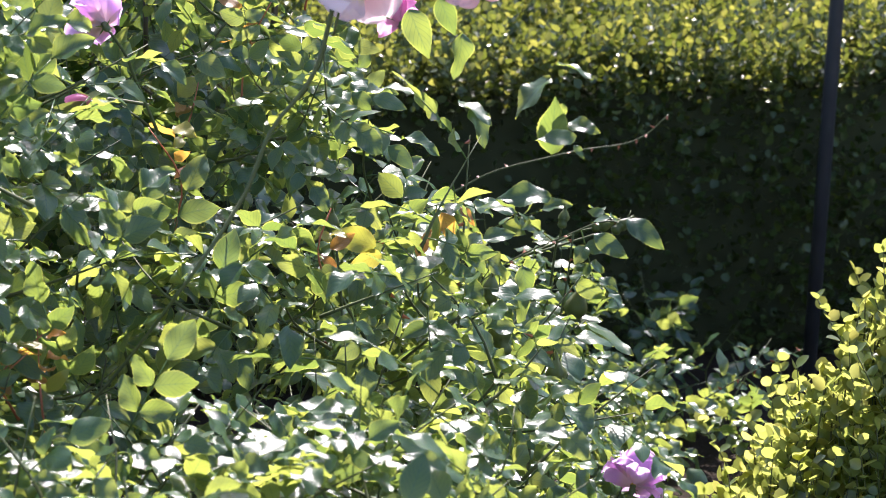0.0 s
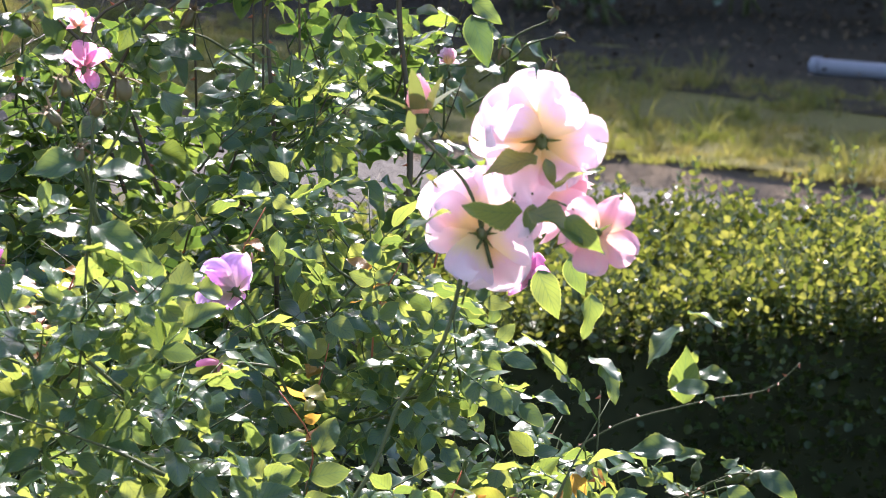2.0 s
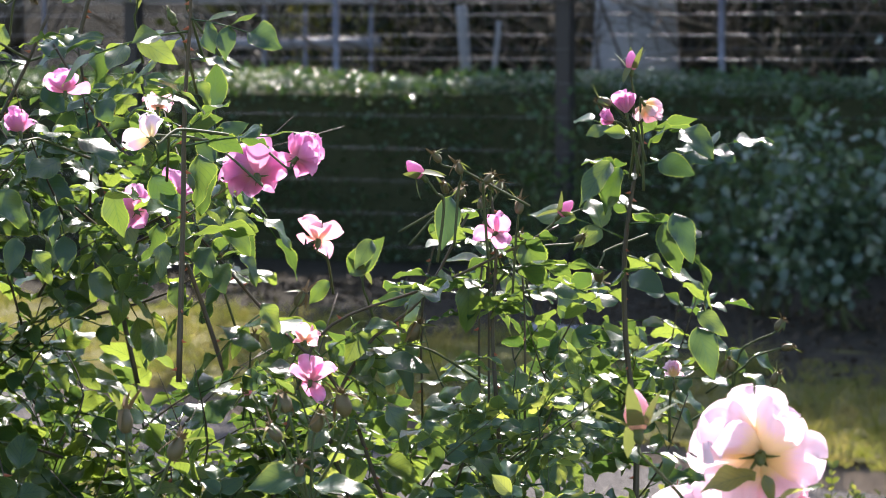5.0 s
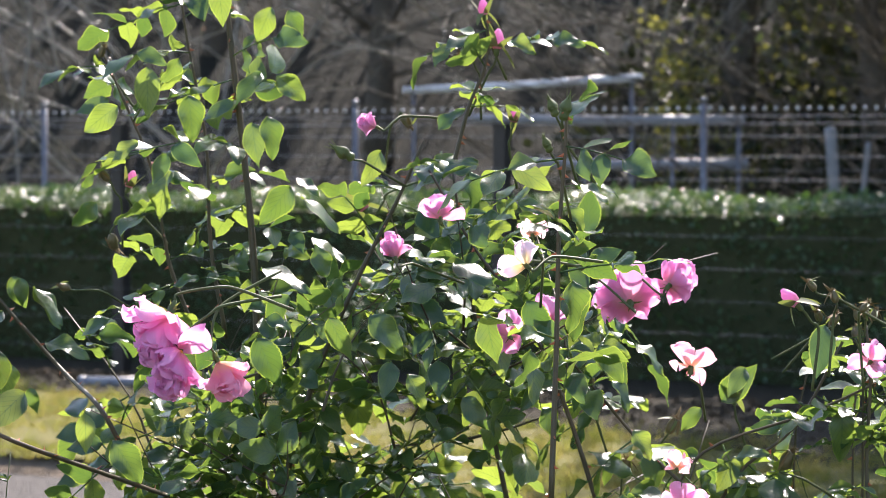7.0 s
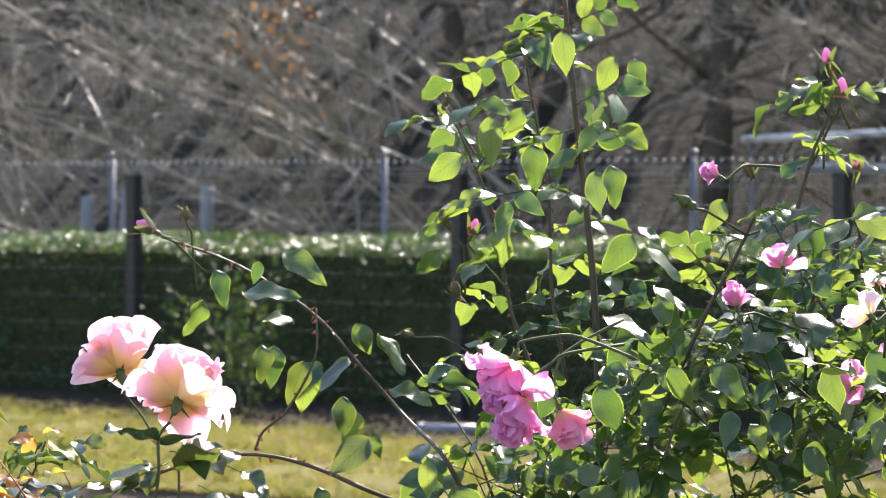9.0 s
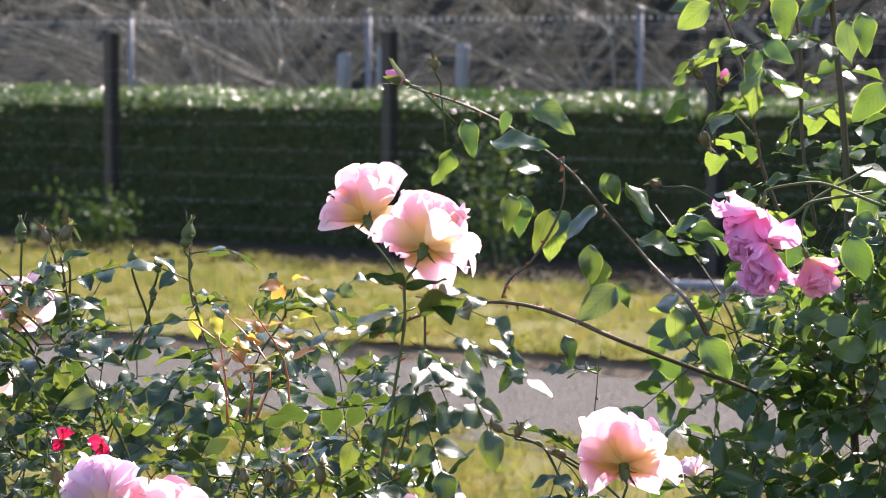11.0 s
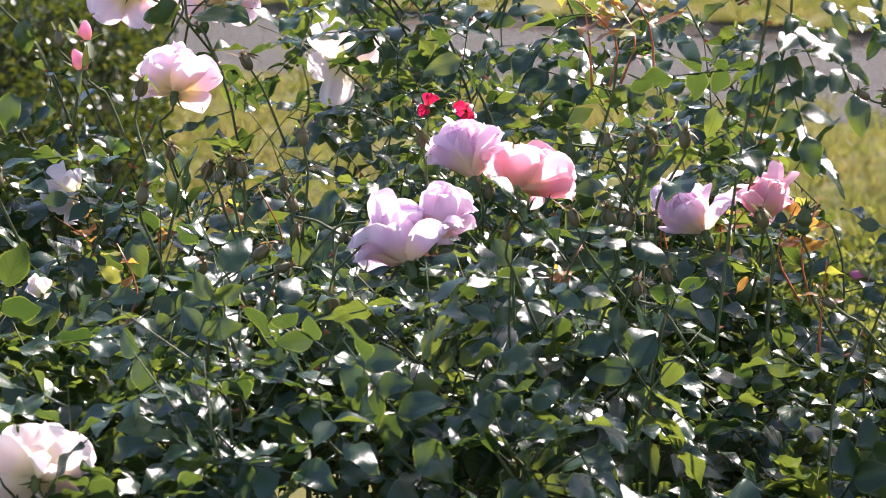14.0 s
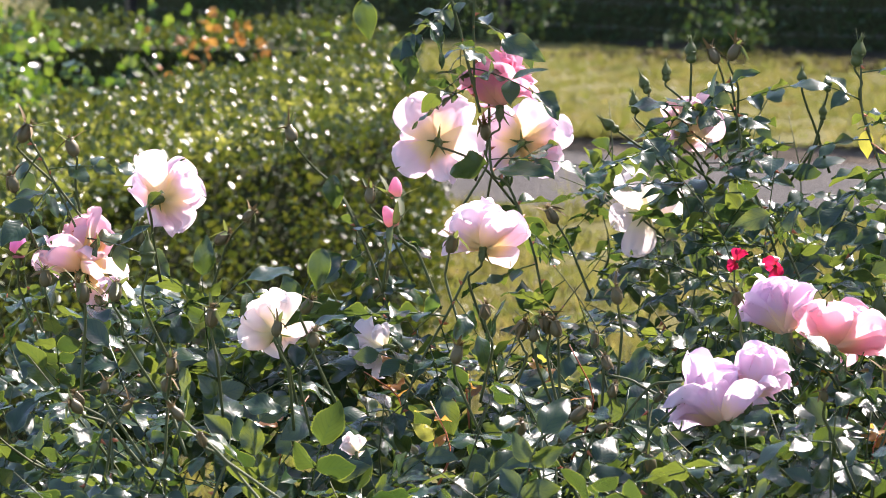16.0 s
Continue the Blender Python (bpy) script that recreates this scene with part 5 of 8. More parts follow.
def main_canes(bush, n, x, y, z, seed, thick=0.0045):
    """Woody canes from the ground up into the leaves."""
    r = random.Random(seed)
    for i in range(n):
        top = Vector((r.uniform(*x), r.uniform(*y), z * r.uniform(0.8, 1.0)))
        foot = Vector((bush.base.x + (top.x - bush.base.x) * 0.35 + r.gauss(0, 0.03), bush.base.y + (top.y - bush.base.y) * 0.35, 0.0))
        bush.cane([foot, foot + (top - foot) * 0.4 + Vector((r.gauss(0, 0.03), r.gauss(0, 0.03), 0.05)), top], (thick, 0.0007), 9, 0.35, 1.0, thorns=12)


bush_a = Bush((0.75, 2.95, 0.0), "dense bluish-green rose bush with pale pink open roses", "leaf_a", 0.038, 11, "cane", 0.34)
main_canes(bush_a, 12, (0.35, 1.3), (2.6, 3.5), 0.75, 1)
fill(bush_a, 125, (0.36, 1.22), (2.4, 3.5), lambda x, y: 0.64 + 0.34 * (y - 2.4) + 0.06 * math.sin(x * 9) - 1.5 * max(0.0, x - 0.92), 2, 0.10, (0.07, 0.14), (4, 6))
fill(bush_a, 80, (0.36, 1.22), (2.4, 3.5), lambda x, y: 0.48 + 0.34 * (y - 2.4) - 1.5 * max(0.0, x - 0.92), 22, 0.14)
fill(bush_a, 46, (0.58, 1.2), (1.95, 2.35), lambda x, y: 0.68 - 0.6 * max(0.0, x - 0.75), 45, 0.12, (0.07, 0.13), (4, 6))
fill(bush_a, 44, (0.34, 0.66), (2.42, 2.75), lambda x, y: 0.95 - 0.35 * max(0.0, x - 0.42), 46, 0.3, (0.07, 0.13), (4, 6))
young_shoots(bush_a, 16, (0.4, 1.0), (2.45, 3.2), lambda x, y: 0.62 + 0.34 * (y - 2.4), 23)
fill(bush_a, 30, (1.24, 1.46), (3.5, 4.25), lambda x, y: 0.17, 44, 0.12)
fill(bush_a, 45, (1.0, 1.24), (3.1, 3.8), lambda x, y: 0.44, 4, 0.2)
bloom(bush_a, Vector((0.784, 2.273, 1.094)), (0.30, 0.89, 0.33), 0.0477, "blush", 1.23, 4, 1)
bloom(bush_a, Vector((0.743, 2.296, 1.017)), (0.21, 0.98, 0.02), 0.0441, "blush", 1.21, 4, 2)
bloom(bush_a, Vector((0.806, 2.332, 1.045)), (0.78, 0.44, 0.45), 0.0409, "pink", 0.85, 3, 3)
bloom(bush_a, Vector((0.826, 2.256, 1.020)), (0.49, 0.83, -0.28), 0.0364, "pink", 0.8, 3, 4)
bud(bush_a, (0.698, 2.314, 1.112), (-0.03, 0.22, 0.97), 0.026, "pink", (0.737, 2.303, 1.046), 5)
bush_a.cane([(0.733, 2.300, 1.002), (0.712, 2.294, 0.932), (0.678, 2.295, 0.887), (0.654, 2.290, 0.835), (0.608, 2.287, 0.770), (0.582, 2.376, 0.682), (0.553, 2.508, 0.567), (0.528, 2.578, 0.442)], (0.0020, 0.0013), 0, thorns=0)
bush_a.cane([(0.787, 2.281, 1.085), (0.772, 2.282, 1.059), (0.759, 2.283, 1.037), (0.736, 2.285, 1.006), (0.723, 2.281, 0.963)], (0.0013, 0.0011), 0, thorns=0)
bush_a.cane([(0.783, 2.287, 1.048), (0.775, 2.290, 1.046), (0.762, 2.293, 1.035)], (0.0011, 0.0009), 0, thorns=0)
bush_a.cane([(0.828, 2.267, 1.024), (0.800, 2.281, 1.042), (0.770, 2.290, 1.040)], (0.0011, 0.0009), 0, thorns=0)
bush_a.cane([(0.746, 2.304, 1.007), (0.744, 2.303, 0.999), (0.739, 2.303, 0.992)], (0.0011, 0.0009), 0, thorns=0)
bush_a.single((0.777, 2.262, 1.079), (-0.046, -0.006, -0.001), 0.046, (-0.05, -0.58, 0.82), 2)
bush_a.single((0.780, 2.251, 1.081), (0.007, -0.006, -0.022), 0.023, (-0.06, -0.83, 0.55), 0)
bush_a.single((0.782, 2.236, 1.061), (0.028, -0.028, 0.025), 0.047, (-0.05, -0.58, 0.82), 1)
bush_a.single((0.759, 2.231, 1.043), (0.035, -0.035, -0.008), 0.050, (-0.05, -0.58, 0.82), 3)
bush_a.single((0.758, 2.241, 1.041), (-0.048, -0.006, -0.000), 0.048, (-0.05, -0.58, 0.82), 2)
bush_a.single((0.784, 2.211, 1.042), (0.024, -0.015, -0.031), 0.042, (-0.06, -0.83, 0.55), 1)
bush_a.single((0.770, 2.249, 1.046), (-0.006, -0.003, -0.026), 0.027, (-0.06, -0.83, 0.55), 0)
bush_a.single((0.705, 2.259, 1.041), (-0.048, -0.018, -0.008), 0.052, (-0.02, -0.13, 0.99), 1)
bloom(bush_a, Vector((0.648, 2.727, 0.898)), (-0.14, 0.94, 0.31), 0.0383, "violet", 0.6, 3, 19, (0.678, 2.730, 0.846))
bud(bush_a, (0.643, 2.764, 0.818), (-0.86, 0.51, 0.09), 0.0211, "magenta", (0.666, 2.770, 0.820), 20)
bloom(bush_a, Vector((1.021, 2.978, 0.845)), (0.32, 0.69, 0.64), 0.0279, "magenta", 0.7, 3, 21)
bud(bush_a, (0.911, 2.997, 0.762), (0.20, 0.33, 0.92), 0.0151, "magenta", None, 22)
bud(bush_a, (0.742, 3.063, 0.860), (0.44, 0.28, 0.86), 0.0116, "pink", None, 23)
bloom(bush_a, Vector((0.950, 2.627, 0.457)), (0.19, 0.60, 0.78), 0.0386, "white", 0.55, 4, 24)
bloom(bush_a, Vector((1.331, 3.041, 0.299)), (0.41, 0.64, 0.65), 0.0382, "violet", 0.74, 4, 25)
bud(bush_a, (0.834, 2.875, 0.587), (0.19, 0.17, 0.97), 0.0248, "pink", (0.840, 2.872, 0.546), 26, True)
bud(bush_a, (1.378, 3.346, 0.413), (0.28, 0.13, 0.95), 0.0286, "pink", (1.354, 3.347, 0.346), 27, True)
bud(bush_a, (1.116, 2.755, 0.518), (0.09, 0.31, 0.95), 0.0237, "pink", (1.108, 2.745, 0.444), 28, True)
bud(bush_a, (1.033, 2.695, 0.580), (-0.10, 0.37, 0.92), 0.0240, "pink", (1.056, 2.670, 0.494), 29, True)
bud(bush_a, (1.009, 2.666, 0.639), (0.18, 0.28, 0.94), 0.0193, "pink", (0.963, 2.683, 0.599), 30, True)
bud(bush_a, (1.415, 3.306, 0.530), (0.82, 0.12, 0.56), 0.0175, "pink", (1.380, 3.328, 0.514), 31, True)
bud(bush_a, (1.354, 3.333, 0.535), (0.27, 0.24, 0.93), 0.0161, "pink", (1.349, 3.339, 0.506), 32, True)
bud(bush_a, (1.401, 3.334, 0.525), (0.98, -0.08, 0.18), 0.0162, "pink", (1.369, 3.353, 0.509), 33, True)
bud(bush_a, (0.885, 2.776, 0.682), (0.06, 0.22, 0.97), 0.0164, "pink", (0.889, 2.771, 0.626), 34, True)
bush_a.cane([(0.888, 2.772, 0.671), (0.890, 2.755, 0.608), (0.883, 2.738, 0.545), (0.885, 2.714, 0.473)], (0.0014, 0.0011), 0, thorns=0)
bush_a.cane([(1.365, 3.326, 0.522), (1.355, 3.315, 0.470), (1.337, 3.300, 0.392), (1.326, 3.284, 0.327), (1.314, 3.268, 0.263)], (0.0013, 0.0010), 7, thorns=10)
bush_a.cane([(1.439, 3.295, 0.525), (1.403, 3.313, 0.537), (1.352, 3.329, 0.516), (1.300, 3.343, 0.491), (1.248, 3.353, 0.454)], (0.0013, 0.0010), 5, thorns=8)
bush_a.cane([(1.334, 3.760, 0.452), (1.370, 3.753, 0.476), (1.421, 3.740, 0.504), (1.484, 3.720, 0.523), (1.533, 3.703, 0.536), (1.581, 3.685, 0.545), (1.609, 3.676, 0.559), (1.636, 3.670, 0.585)], (0.0015, 0.0011), 0, thorns=14)
bush_a.cane([(1.652, 3.660, 0.168), (1.702, 3.647, 0.199), (1.746, 3.636, 0.227), (1.788, 3.622, 0.251), (1.823, 3.610, 0.268)], (0.0011, 0.0008), 0, thorns=8)
bush_a.single((1.505, 3.666, 0.562), (-0.057, 0.001, 0.001), 0.057, (-0.09, -0.47, 0.88), 0)
bush_a.single((1.501, 3.665, 0.551), (0.014, -0.010, -0.016), 0.023, (-0.12, -0.75, 0.65), 1)
bush_a.single((1.491, 3.718, 0.528), (-0.002, -0.013, 0.086), 0.087, (-0.03, -0.01, 1.00), 0)
bush_a.single((1.522, 3.785, 0.637), (0.037, -0.049, -0.004), 0.061, (-0.03, -0.01, 1.00), 1)
bush_a.single((1.514, 3.784, 0.618), (-0.065, -0.015, -0.036), 0.076, (-0.03, -0.01, 1.00), 2)
bush_a.single((1.527, 3.772, 0.585), (-0.002, -0.004, -0.022), 0.023, (-0.12, -0.75, 0.65), 2)
bush_a.single((1.533, 3.764, 0.560), (0.027, -0.044, 0.000), 0.052, (-0.03, -0.01, 1.00), 1)
bush_a.single((1.109, 3.039, 0.748), (0.025, -0.044, -0.011), 0.052, (-0.03, -0.01, 1.00), 1)
bush_a.single((1.122, 3.033, 0.742), (0.009, -0.033, -0.033), 0.048, (-0.09, -0.47, 0.88), 2)
bush_a.single((0.959, 2.694, 0.919), (0.014, -0.011, -0.036), 0.040, (-0.12, -0.75, 0.65), 1)
bush_a.single((0.978, 2.682, 0.888), (-0.002, -0.008, -0.046), 0.046, (-0.12, -0.75, 0.65), 2)
bush_a.single((0.932, 2.702, 0.908), (0.018, -0.015, -0.047), 0.052, (-0.12, -0.75, 0.65), 1)
bush_a.single((1.379, 3.298, 0.525), (0.038, -0.023, -0.024), 0.051, (-0.12, -0.75, 0.65), 0)
bush_a.single((1.424, 3.305, 0.541), (0.033, -0.044, -0.026), 0.061, (-0.09, -0.47, 0.88), 0)
bush_a.single((1.342, 3.345, 0.561), (-0.067, 0.007, 0.012), 0.069, (-0.09, -0.47, 0.88), 2)
bush_a.single((1.345, 3.265, 0.477), (0.034, -0.019, -0.018), 0.043, (-0.12, -0.75, 0.65), 1)
bush_a.single((1.199, 3.068, 0.555), (0.006, -0.013, -0.039), 0.041, (-0.12, -0.75, 0.65), 2)
bush_a.single((1.195, 3.062, 0.528), (0.003, -0.012, -0.039), 0.041, (-0.12, -0.75, 0.65), 1)
bush_a.single((1.195, 3.051, 0.490), (0.023, -0.024, -0.049), 0.060, (-0.12, -0.75, 0.65), 0)
bush_a.single((1.333, 3.205, 0.445), (0.043, -0.058, -0.020), 0.075, (-0.03, -0.01, 1.00), 0)
bush_a.single((1.266, 3.009, 0.448), (0.025, -0.044, 0.001), 0.051, (-0.03, -0.01, 1.00), 1)
bush_a.single((1.392, 3.152, 0.354), (0.027, -0.040, 0.020), 0.053, (-0.03, -0.01, 1.00), 2)
bush_a.single((1.385, 3.052, 0.391), (0.019, -0.042, 0.003), 0.046, (-0.03, -0.01, 1.00), 1)
bush_a.single((0.970, 2.650, 0.728), (0.014, -0.009, -0.015), 0.022, (-0.12, -0.75, 0.65), 1, "leaf_copper")
bush_a.single((0.953, 2.655, 0.723), (0.011, -0.011, -0.028), 0.032, (-0.12, -0.75, 0.65), 2, "leaf_copper")
bush_a.single((0.944, 2.654, 0.707), (-0.026, -0.020, -0.026), 0.042, (-0.09, -0.47, 0.88), 0, "leaf_copper")
bush_a.single((0.909, 2.713, 0.679), (-0.040, 0.017, 0.015), 0.046, (-0.12, -0.75, 0.65), 2, "leaf_yellow")
bush_a.single((0.914, 2.710, 0.673), (-0.032, 0.006, -0.016), 0.036, (-0.12, -0.75, 0.65), 1, "leaf_yellow")
bush_a.single((0.872, 2.720, 0.657), (-0.014, 0.009, 0.015), 0.023, (-0.12, -0.75, 0.65), 0, "leaf_copper")
bush_a.single((0.578, 2.627, 0.613), (-0.022, 0.006, 0.003), 0.023, (-0.12, -0.75, 0.65), 1, "leaf_yellow")
bush_a.single((0.565, 2.698, 0.901), (-0.025, -0.003, -0.044), 0.051, (-0.12, -0.75, 0.65), 1)
hip(bush_a, (0.327, 2.558, 1.100), (0.14, 0.08, 0.99), 0.0123, (0.336, 2.558, 1.036), 71)
hip(bush_a, (0.369, 2.549, 1.076), (0.23, 0.05, 0.97), 0.0128, (0.347, 2.554, 1.024), 72)
hip(bush_a, (0.458, 2.539, 1.113), (-0.15, 0.15, 0.98), 0.0113, (0.477, 2.533, 1.027), 73)
hip(bush_a, (0.489, 2.551, 1.094), (0.04, 0.10, 0.99), 0.0114, (0.483, 2.552, 1.024), 74)
hip(bush_a, (0.510, 2.549, 1.109), (0.14, 0.08, 0.99), 0.0124, (0.485, 2.552, 1.029), 75)
hip(bush_a, (0.457, 2.586, 1.081), (-0.24, 0.18, 0.96), 0.0106, (0.484, 2.582, 1.020), 76)
hip(bush_a, (0.468, 2.529, 1.056), (-0.06, 0.13, 0.99), 0.0113, (0.478, 2.532, 1.018), 77)
bush_a.cane([(0.484, 2.543, 1.030), (0.477, 2.537, 0.989), (0.471, 2.528, 0.933), (0.463, 2.515, 0.864)], (0.0014, 0.0010), 4, thorns=0)
bush_a.cane([(0.344, 2.566, 1.030), (0.339, 2.559, 0.983), (0.327, 2.547, 0.914), (0.324, 2.538, 0.869)], (0.0014, 0.0010), 4, thorns=0)
bush_a.single((0.480, 2.525, 1.043), (0.044, -0.029, 0.006), 0.053, (-0.05, -0.58, 0.82), 1)
bush_a.single((0.474, 2.527, 1.052), (-0.053, -0.011, -0.001), 0.054, (-0.05, -0.58, 0.82), 2)
bush_a.single((0.441, 2.531, 1.035), (-0.006, -0.003, -0.028), 0.029, (-0.06, -0.83, 0.55), 0)
bush_a.single((0.476, 2.518, 0.997), (0.042, -0.043, -0.017), 0.062, (-0.02, -0.13, 0.99), 1)
bush_a.single((0.471, 2.518, 0.994), (-0.044, -0.021, 0.008), 0.050, (-0.02, -0.13, 0.99), 0)
bush_a.single((0.477, 2.516, 0.987), (0.024, -0.011, -0.033), 0.042, (-0.06, -0.83, 0.55), 2)
bush_a.finish()

bush_b = Bush((0.55, 3.75, 0.0), "tall open rose bush with thorny canes and magenta-pink roses", "leaf_b", 0.050, 12, "cane_red", 0.55)
main_canes(bush_b, 12, (0.05, 1.1), (3.5, 3.9), 1.1, 4, 0.005)
fill(bush_b, 190, (0.05, 0.92), (3.58, 3.95), lambda x, y: 1.05 - 0.28 * math.exp(-((x - 0.77) / 0.10) ** 2) + 0.08 * math.sin(x * 7 + 1) - 0.06 * min(1.0, max(0.0, x - 0.6) * 8) - 0.15 * max(0.0, x - 0.8), 5, 0.55, (0.12, 0.22), (4, 6))
fill(bush_b, 26, (0.1, 0.47), (3.55, 3.85), lambda x, y: 1.28, 6, 0.25, (0.12, 0.22), (3, 4))
bloom(bush_b, Vector((0.062, 2.900, 1.276)), (-0.38, -0.40, -0.83), 0.0395, "magenta", 0.85, 5, 86, (0.126, 2.919, 1.298))
bloom(bush_b, Vector((0.071, 2.877, 1.243)), (-0.30, -0.45, -0.84), 0.0370, "magenta", 0.8, 5, 87, (0.114, 2.898, 1.284))
bloom(bush_b, Vector((0.107, 2.915, 1.230)), (0.37, 0.03, -0.93), 0.0310, "rosy", 0.5, 4, 88, (0.119, 2.939, 1.287))
bloom(bush_b, Vector((0.582, 3.411, 1.258)), (-0.02, 0.94, 0.34), 0.0377, "magenta", 1.05, 5, 89, (0.520, 3.443, 1.299))
bloom(bush_b, Vector((0.626, 3.404, 1.277)), (0.67, 0.56, 0.49), 0.0289, "magenta", 0.9, 5, 90, (0.561, 3.437, 1.298))
bloom(bush_b, Vector((0.648, 3.395, 1.186)), (0.21, 0.66, 0.72), 0.0340, "rosy", 0.75, 1, 91, (0.662, 3.410, 1.160))
bloom(bush_b, Vector((0.401, 2.935, 1.318)), (-0.45, 0.84, 0.30), 0.0269, "blush", 0.55, 1, 92, (0.435, 2.951, 1.326))
bloom(bush_b, Vector((0.440, 3.173, 1.341)), (0.05, 0.43, 0.90), 0.0198, "pink", 0.7, 3, 93, (0.453, 3.190, 1.308))
bloom(bush_b, Vector((0.374, 3.443, 1.352)), (0.06, 0.52, 0.85), 0.0239, "magenta", 0.8, 3, 94)
bloom(bush_b, Vector((0.324, 3.447, 1.308)), (-0.18, 0.53, 0.83), 0.0252, "magenta", 0.6, 3, 95, (0.351, 3.464, 1.298))
bloom(bush_b, Vector((0.486, 3.425, 1.233)), (0.08, 0.70, 0.71), 0.0289, "magenta", 0.8, 3, 96)
bloom(bush_b, Vector((0.449, 3.429, 1.220)), (-0.32, 0.89, 0.32), 0.0252, "magenta", 0.8, 3, 97)
bloom(bush_b, Vector((0.303, 3.451, 1.453)), (-0.76, 0.56, 0.33), 0.0201, "magenta", 0.4, 3, 98, (0.339, 3.468, 1.465))
bud(bush_b, (0.318, 3.791, 1.355), (-0.59, 0.09, 0.80), 0.0235, "magenta", (0.350, 3.798, 1.375), 99)
bud(bush_b, (0.032, 3.904, 1.381), (0.32, -0.00, 0.95), 0.0184, "magenta", (0.041, 3.913, 1.353), 100)
bud(bush_b, (0.479, 3.773, 1.551), (0.10, 0.02, 0.99), 0.0207, "magenta", (0.470, 3.785, 1.520), 101)
bud(bush_b, (0.463, 3.773, 1.592), (-0.09, 0.04, 0.99), 0.0166, "magenta", (0.470, 3.784, 1.562), 102)
bud(bush_b, (0.499, 3.772, 1.461), (0.20, 0.01, 0.98), 0.0152, "magenta", (0.495, 3.783, 1.430), 103)
bud(bush_b, (0.462, 3.775, 1.313), (0.00, 0.03, 1.00), 0.0207, "lilac", (0.460, 3.784, 1.278), 104)
bud(bush_b, (1.002, 3.367, 1.375), (0.01, 0.05, 1.00), 0.0178, "magenta", (1.007, 3.375, 1.328), 105)
bloom(bush_b, Vector((0.996, 3.367, 1.325)), (-0.05, 0.41, 0.91), 0.0229, "magenta", 0.3, 3, 106, (1.010, 3.383, 1.296))
bloom(bush_b, Vector((1.016, 3.362, 1.334)), (0.54, 0.55, -0.63), 0.0204, "pale", 0.55, 2, 107, (1.019, 3.381, 1.296))
bloom(bush_b, Vector((0.983, 3.371, 1.316)), (-0.62, 0.75, 0.21), 0.0153, "magenta", 0.3, 2, 108, (1.006, 3.384, 1.302))
hip(bush_b, (0.971, 3.375, 1.338), (-0.88, 0.18, 0.44), 0.0108, (1.004, 3.375, 1.309), 109)
bud(bush_b, (0.693, 3.068, 1.273), (-0.68, 0.26, 0.69), 0.0183, "magenta", (0.717, 3.071, 1.244), 110)
hip(bush_b, (0.719, 3.114, 1.290), (-0.71, 0.27, 0.66), 0.0081, (0.763, 3.113, 1.267), 111)
hip(bush_b, (0.741, 3.108, 1.279), (0.14, 0.08, 0.99), 0.0076, (0.743, 3.117, 1.255), 112)
hip(bush_b, (0.772, 3.100, 1.268), (0.38, 0.01, 0.93), 0.0081, (0.768, 3.110, 1.243), 113)
hip(bush_b, (0.875, 3.381, 1.222), (0.14, 0.08, 0.99), 0.0102, (0.873, 3.389, 1.180), 114)
bud(bush_b, (0.946, 3.465, 1.206), (0.66, -0.09, 0.75), 0.0183, "magenta", (0.894, 3.485, 1.147), 115)
bud(bush_b, (0.721, 3.514, 1.141), (-0.06, 0.13, 0.99), 0.0170, "magenta", (0.730, 3.519, 1.104), 116)
bud(bush_b, (0.588, 3.525, 1.000), (-0.01, 0.12, 0.99), 0.0157, "magenta", (0.596, 3.529, 0.963), 117)
bud(bush_b, (0.449, 2.817, 0.915), (0.04, 0.10, 0.99), 0.0127, "magenta", (0.450, 2.823, 0.890), 118)
bloom(bush_b, Vector((0.630, 3.383, 1.075)), (-0.04, 0.69, 0.73), 0.0226, "pink", 0.6, 2, 119)
bloom(bush_b, Vector((0.635, 3.377, 1.031)), (0.31, 0.69, 0.65), 0.0277, "magenta", 1.0, 2, 120)
bloom(bush_b, Vector((0.840, 3.347, 1.194)), (0.64, 0.73, 0.25), 0.0226, "magenta", 1.0, 2, 121)
bloom(bush_b, Vector((1.025, 3.279, 1.035)), (0.16, 0.57, 0.81), 0.0164, "pale", 0.4, 4, 122, (1.027, 3.297, 1.011))
hip(bush_b, (0.597, 3.530, 1.062), (0.14, 0.08, 0.99), 0.0131, (0.592, 3.537, 1.022), 123)
hip(bush_b, (0.652, 3.525, 1.111), (0.23, 0.05, 0.97), 0.0131, (0.636, 3.535, 1.079), 124)
hip(bush_b, (0.780, 3.495, 1.073), (0.34, 0.02, 0.94), 0.0144, (0.808, 3.496, 1.044), 125)
hip(bush_b, (0.558, 3.546, 1.163), (0.04, 0.10, 0.99), 0.0105, (0.562, 3.553, 1.133), 126)
hip(bush_b, (1.259, 3.596, 1.059), (0.38, 0.01, 0.93), 0.0118, (1.215, 3.618, 1.022), 127)
hip(bush_b, (1.258, 3.562, 1.034), (0.94, -0.22, 0.26), 0.0104, (1.208, 3.586, 1.008), 128)
hip(bush_b, (1.113, 3.187, 1.043), (0.71, -0.11, 0.69), 0.0093, (1.077, 3.208, 1.025), 129)
hip(bush_b, (1.129, 3.393, 1.035), (0.04, 0.10, 0.99), 0.0092, (1.131, 3.399, 1.001), 130)
hip(bush_b, (1.042, 3.640, 1.120), (0.27, -0.18, -0.95), 0.0124, (1.055, 3.649, 1.150), 131)
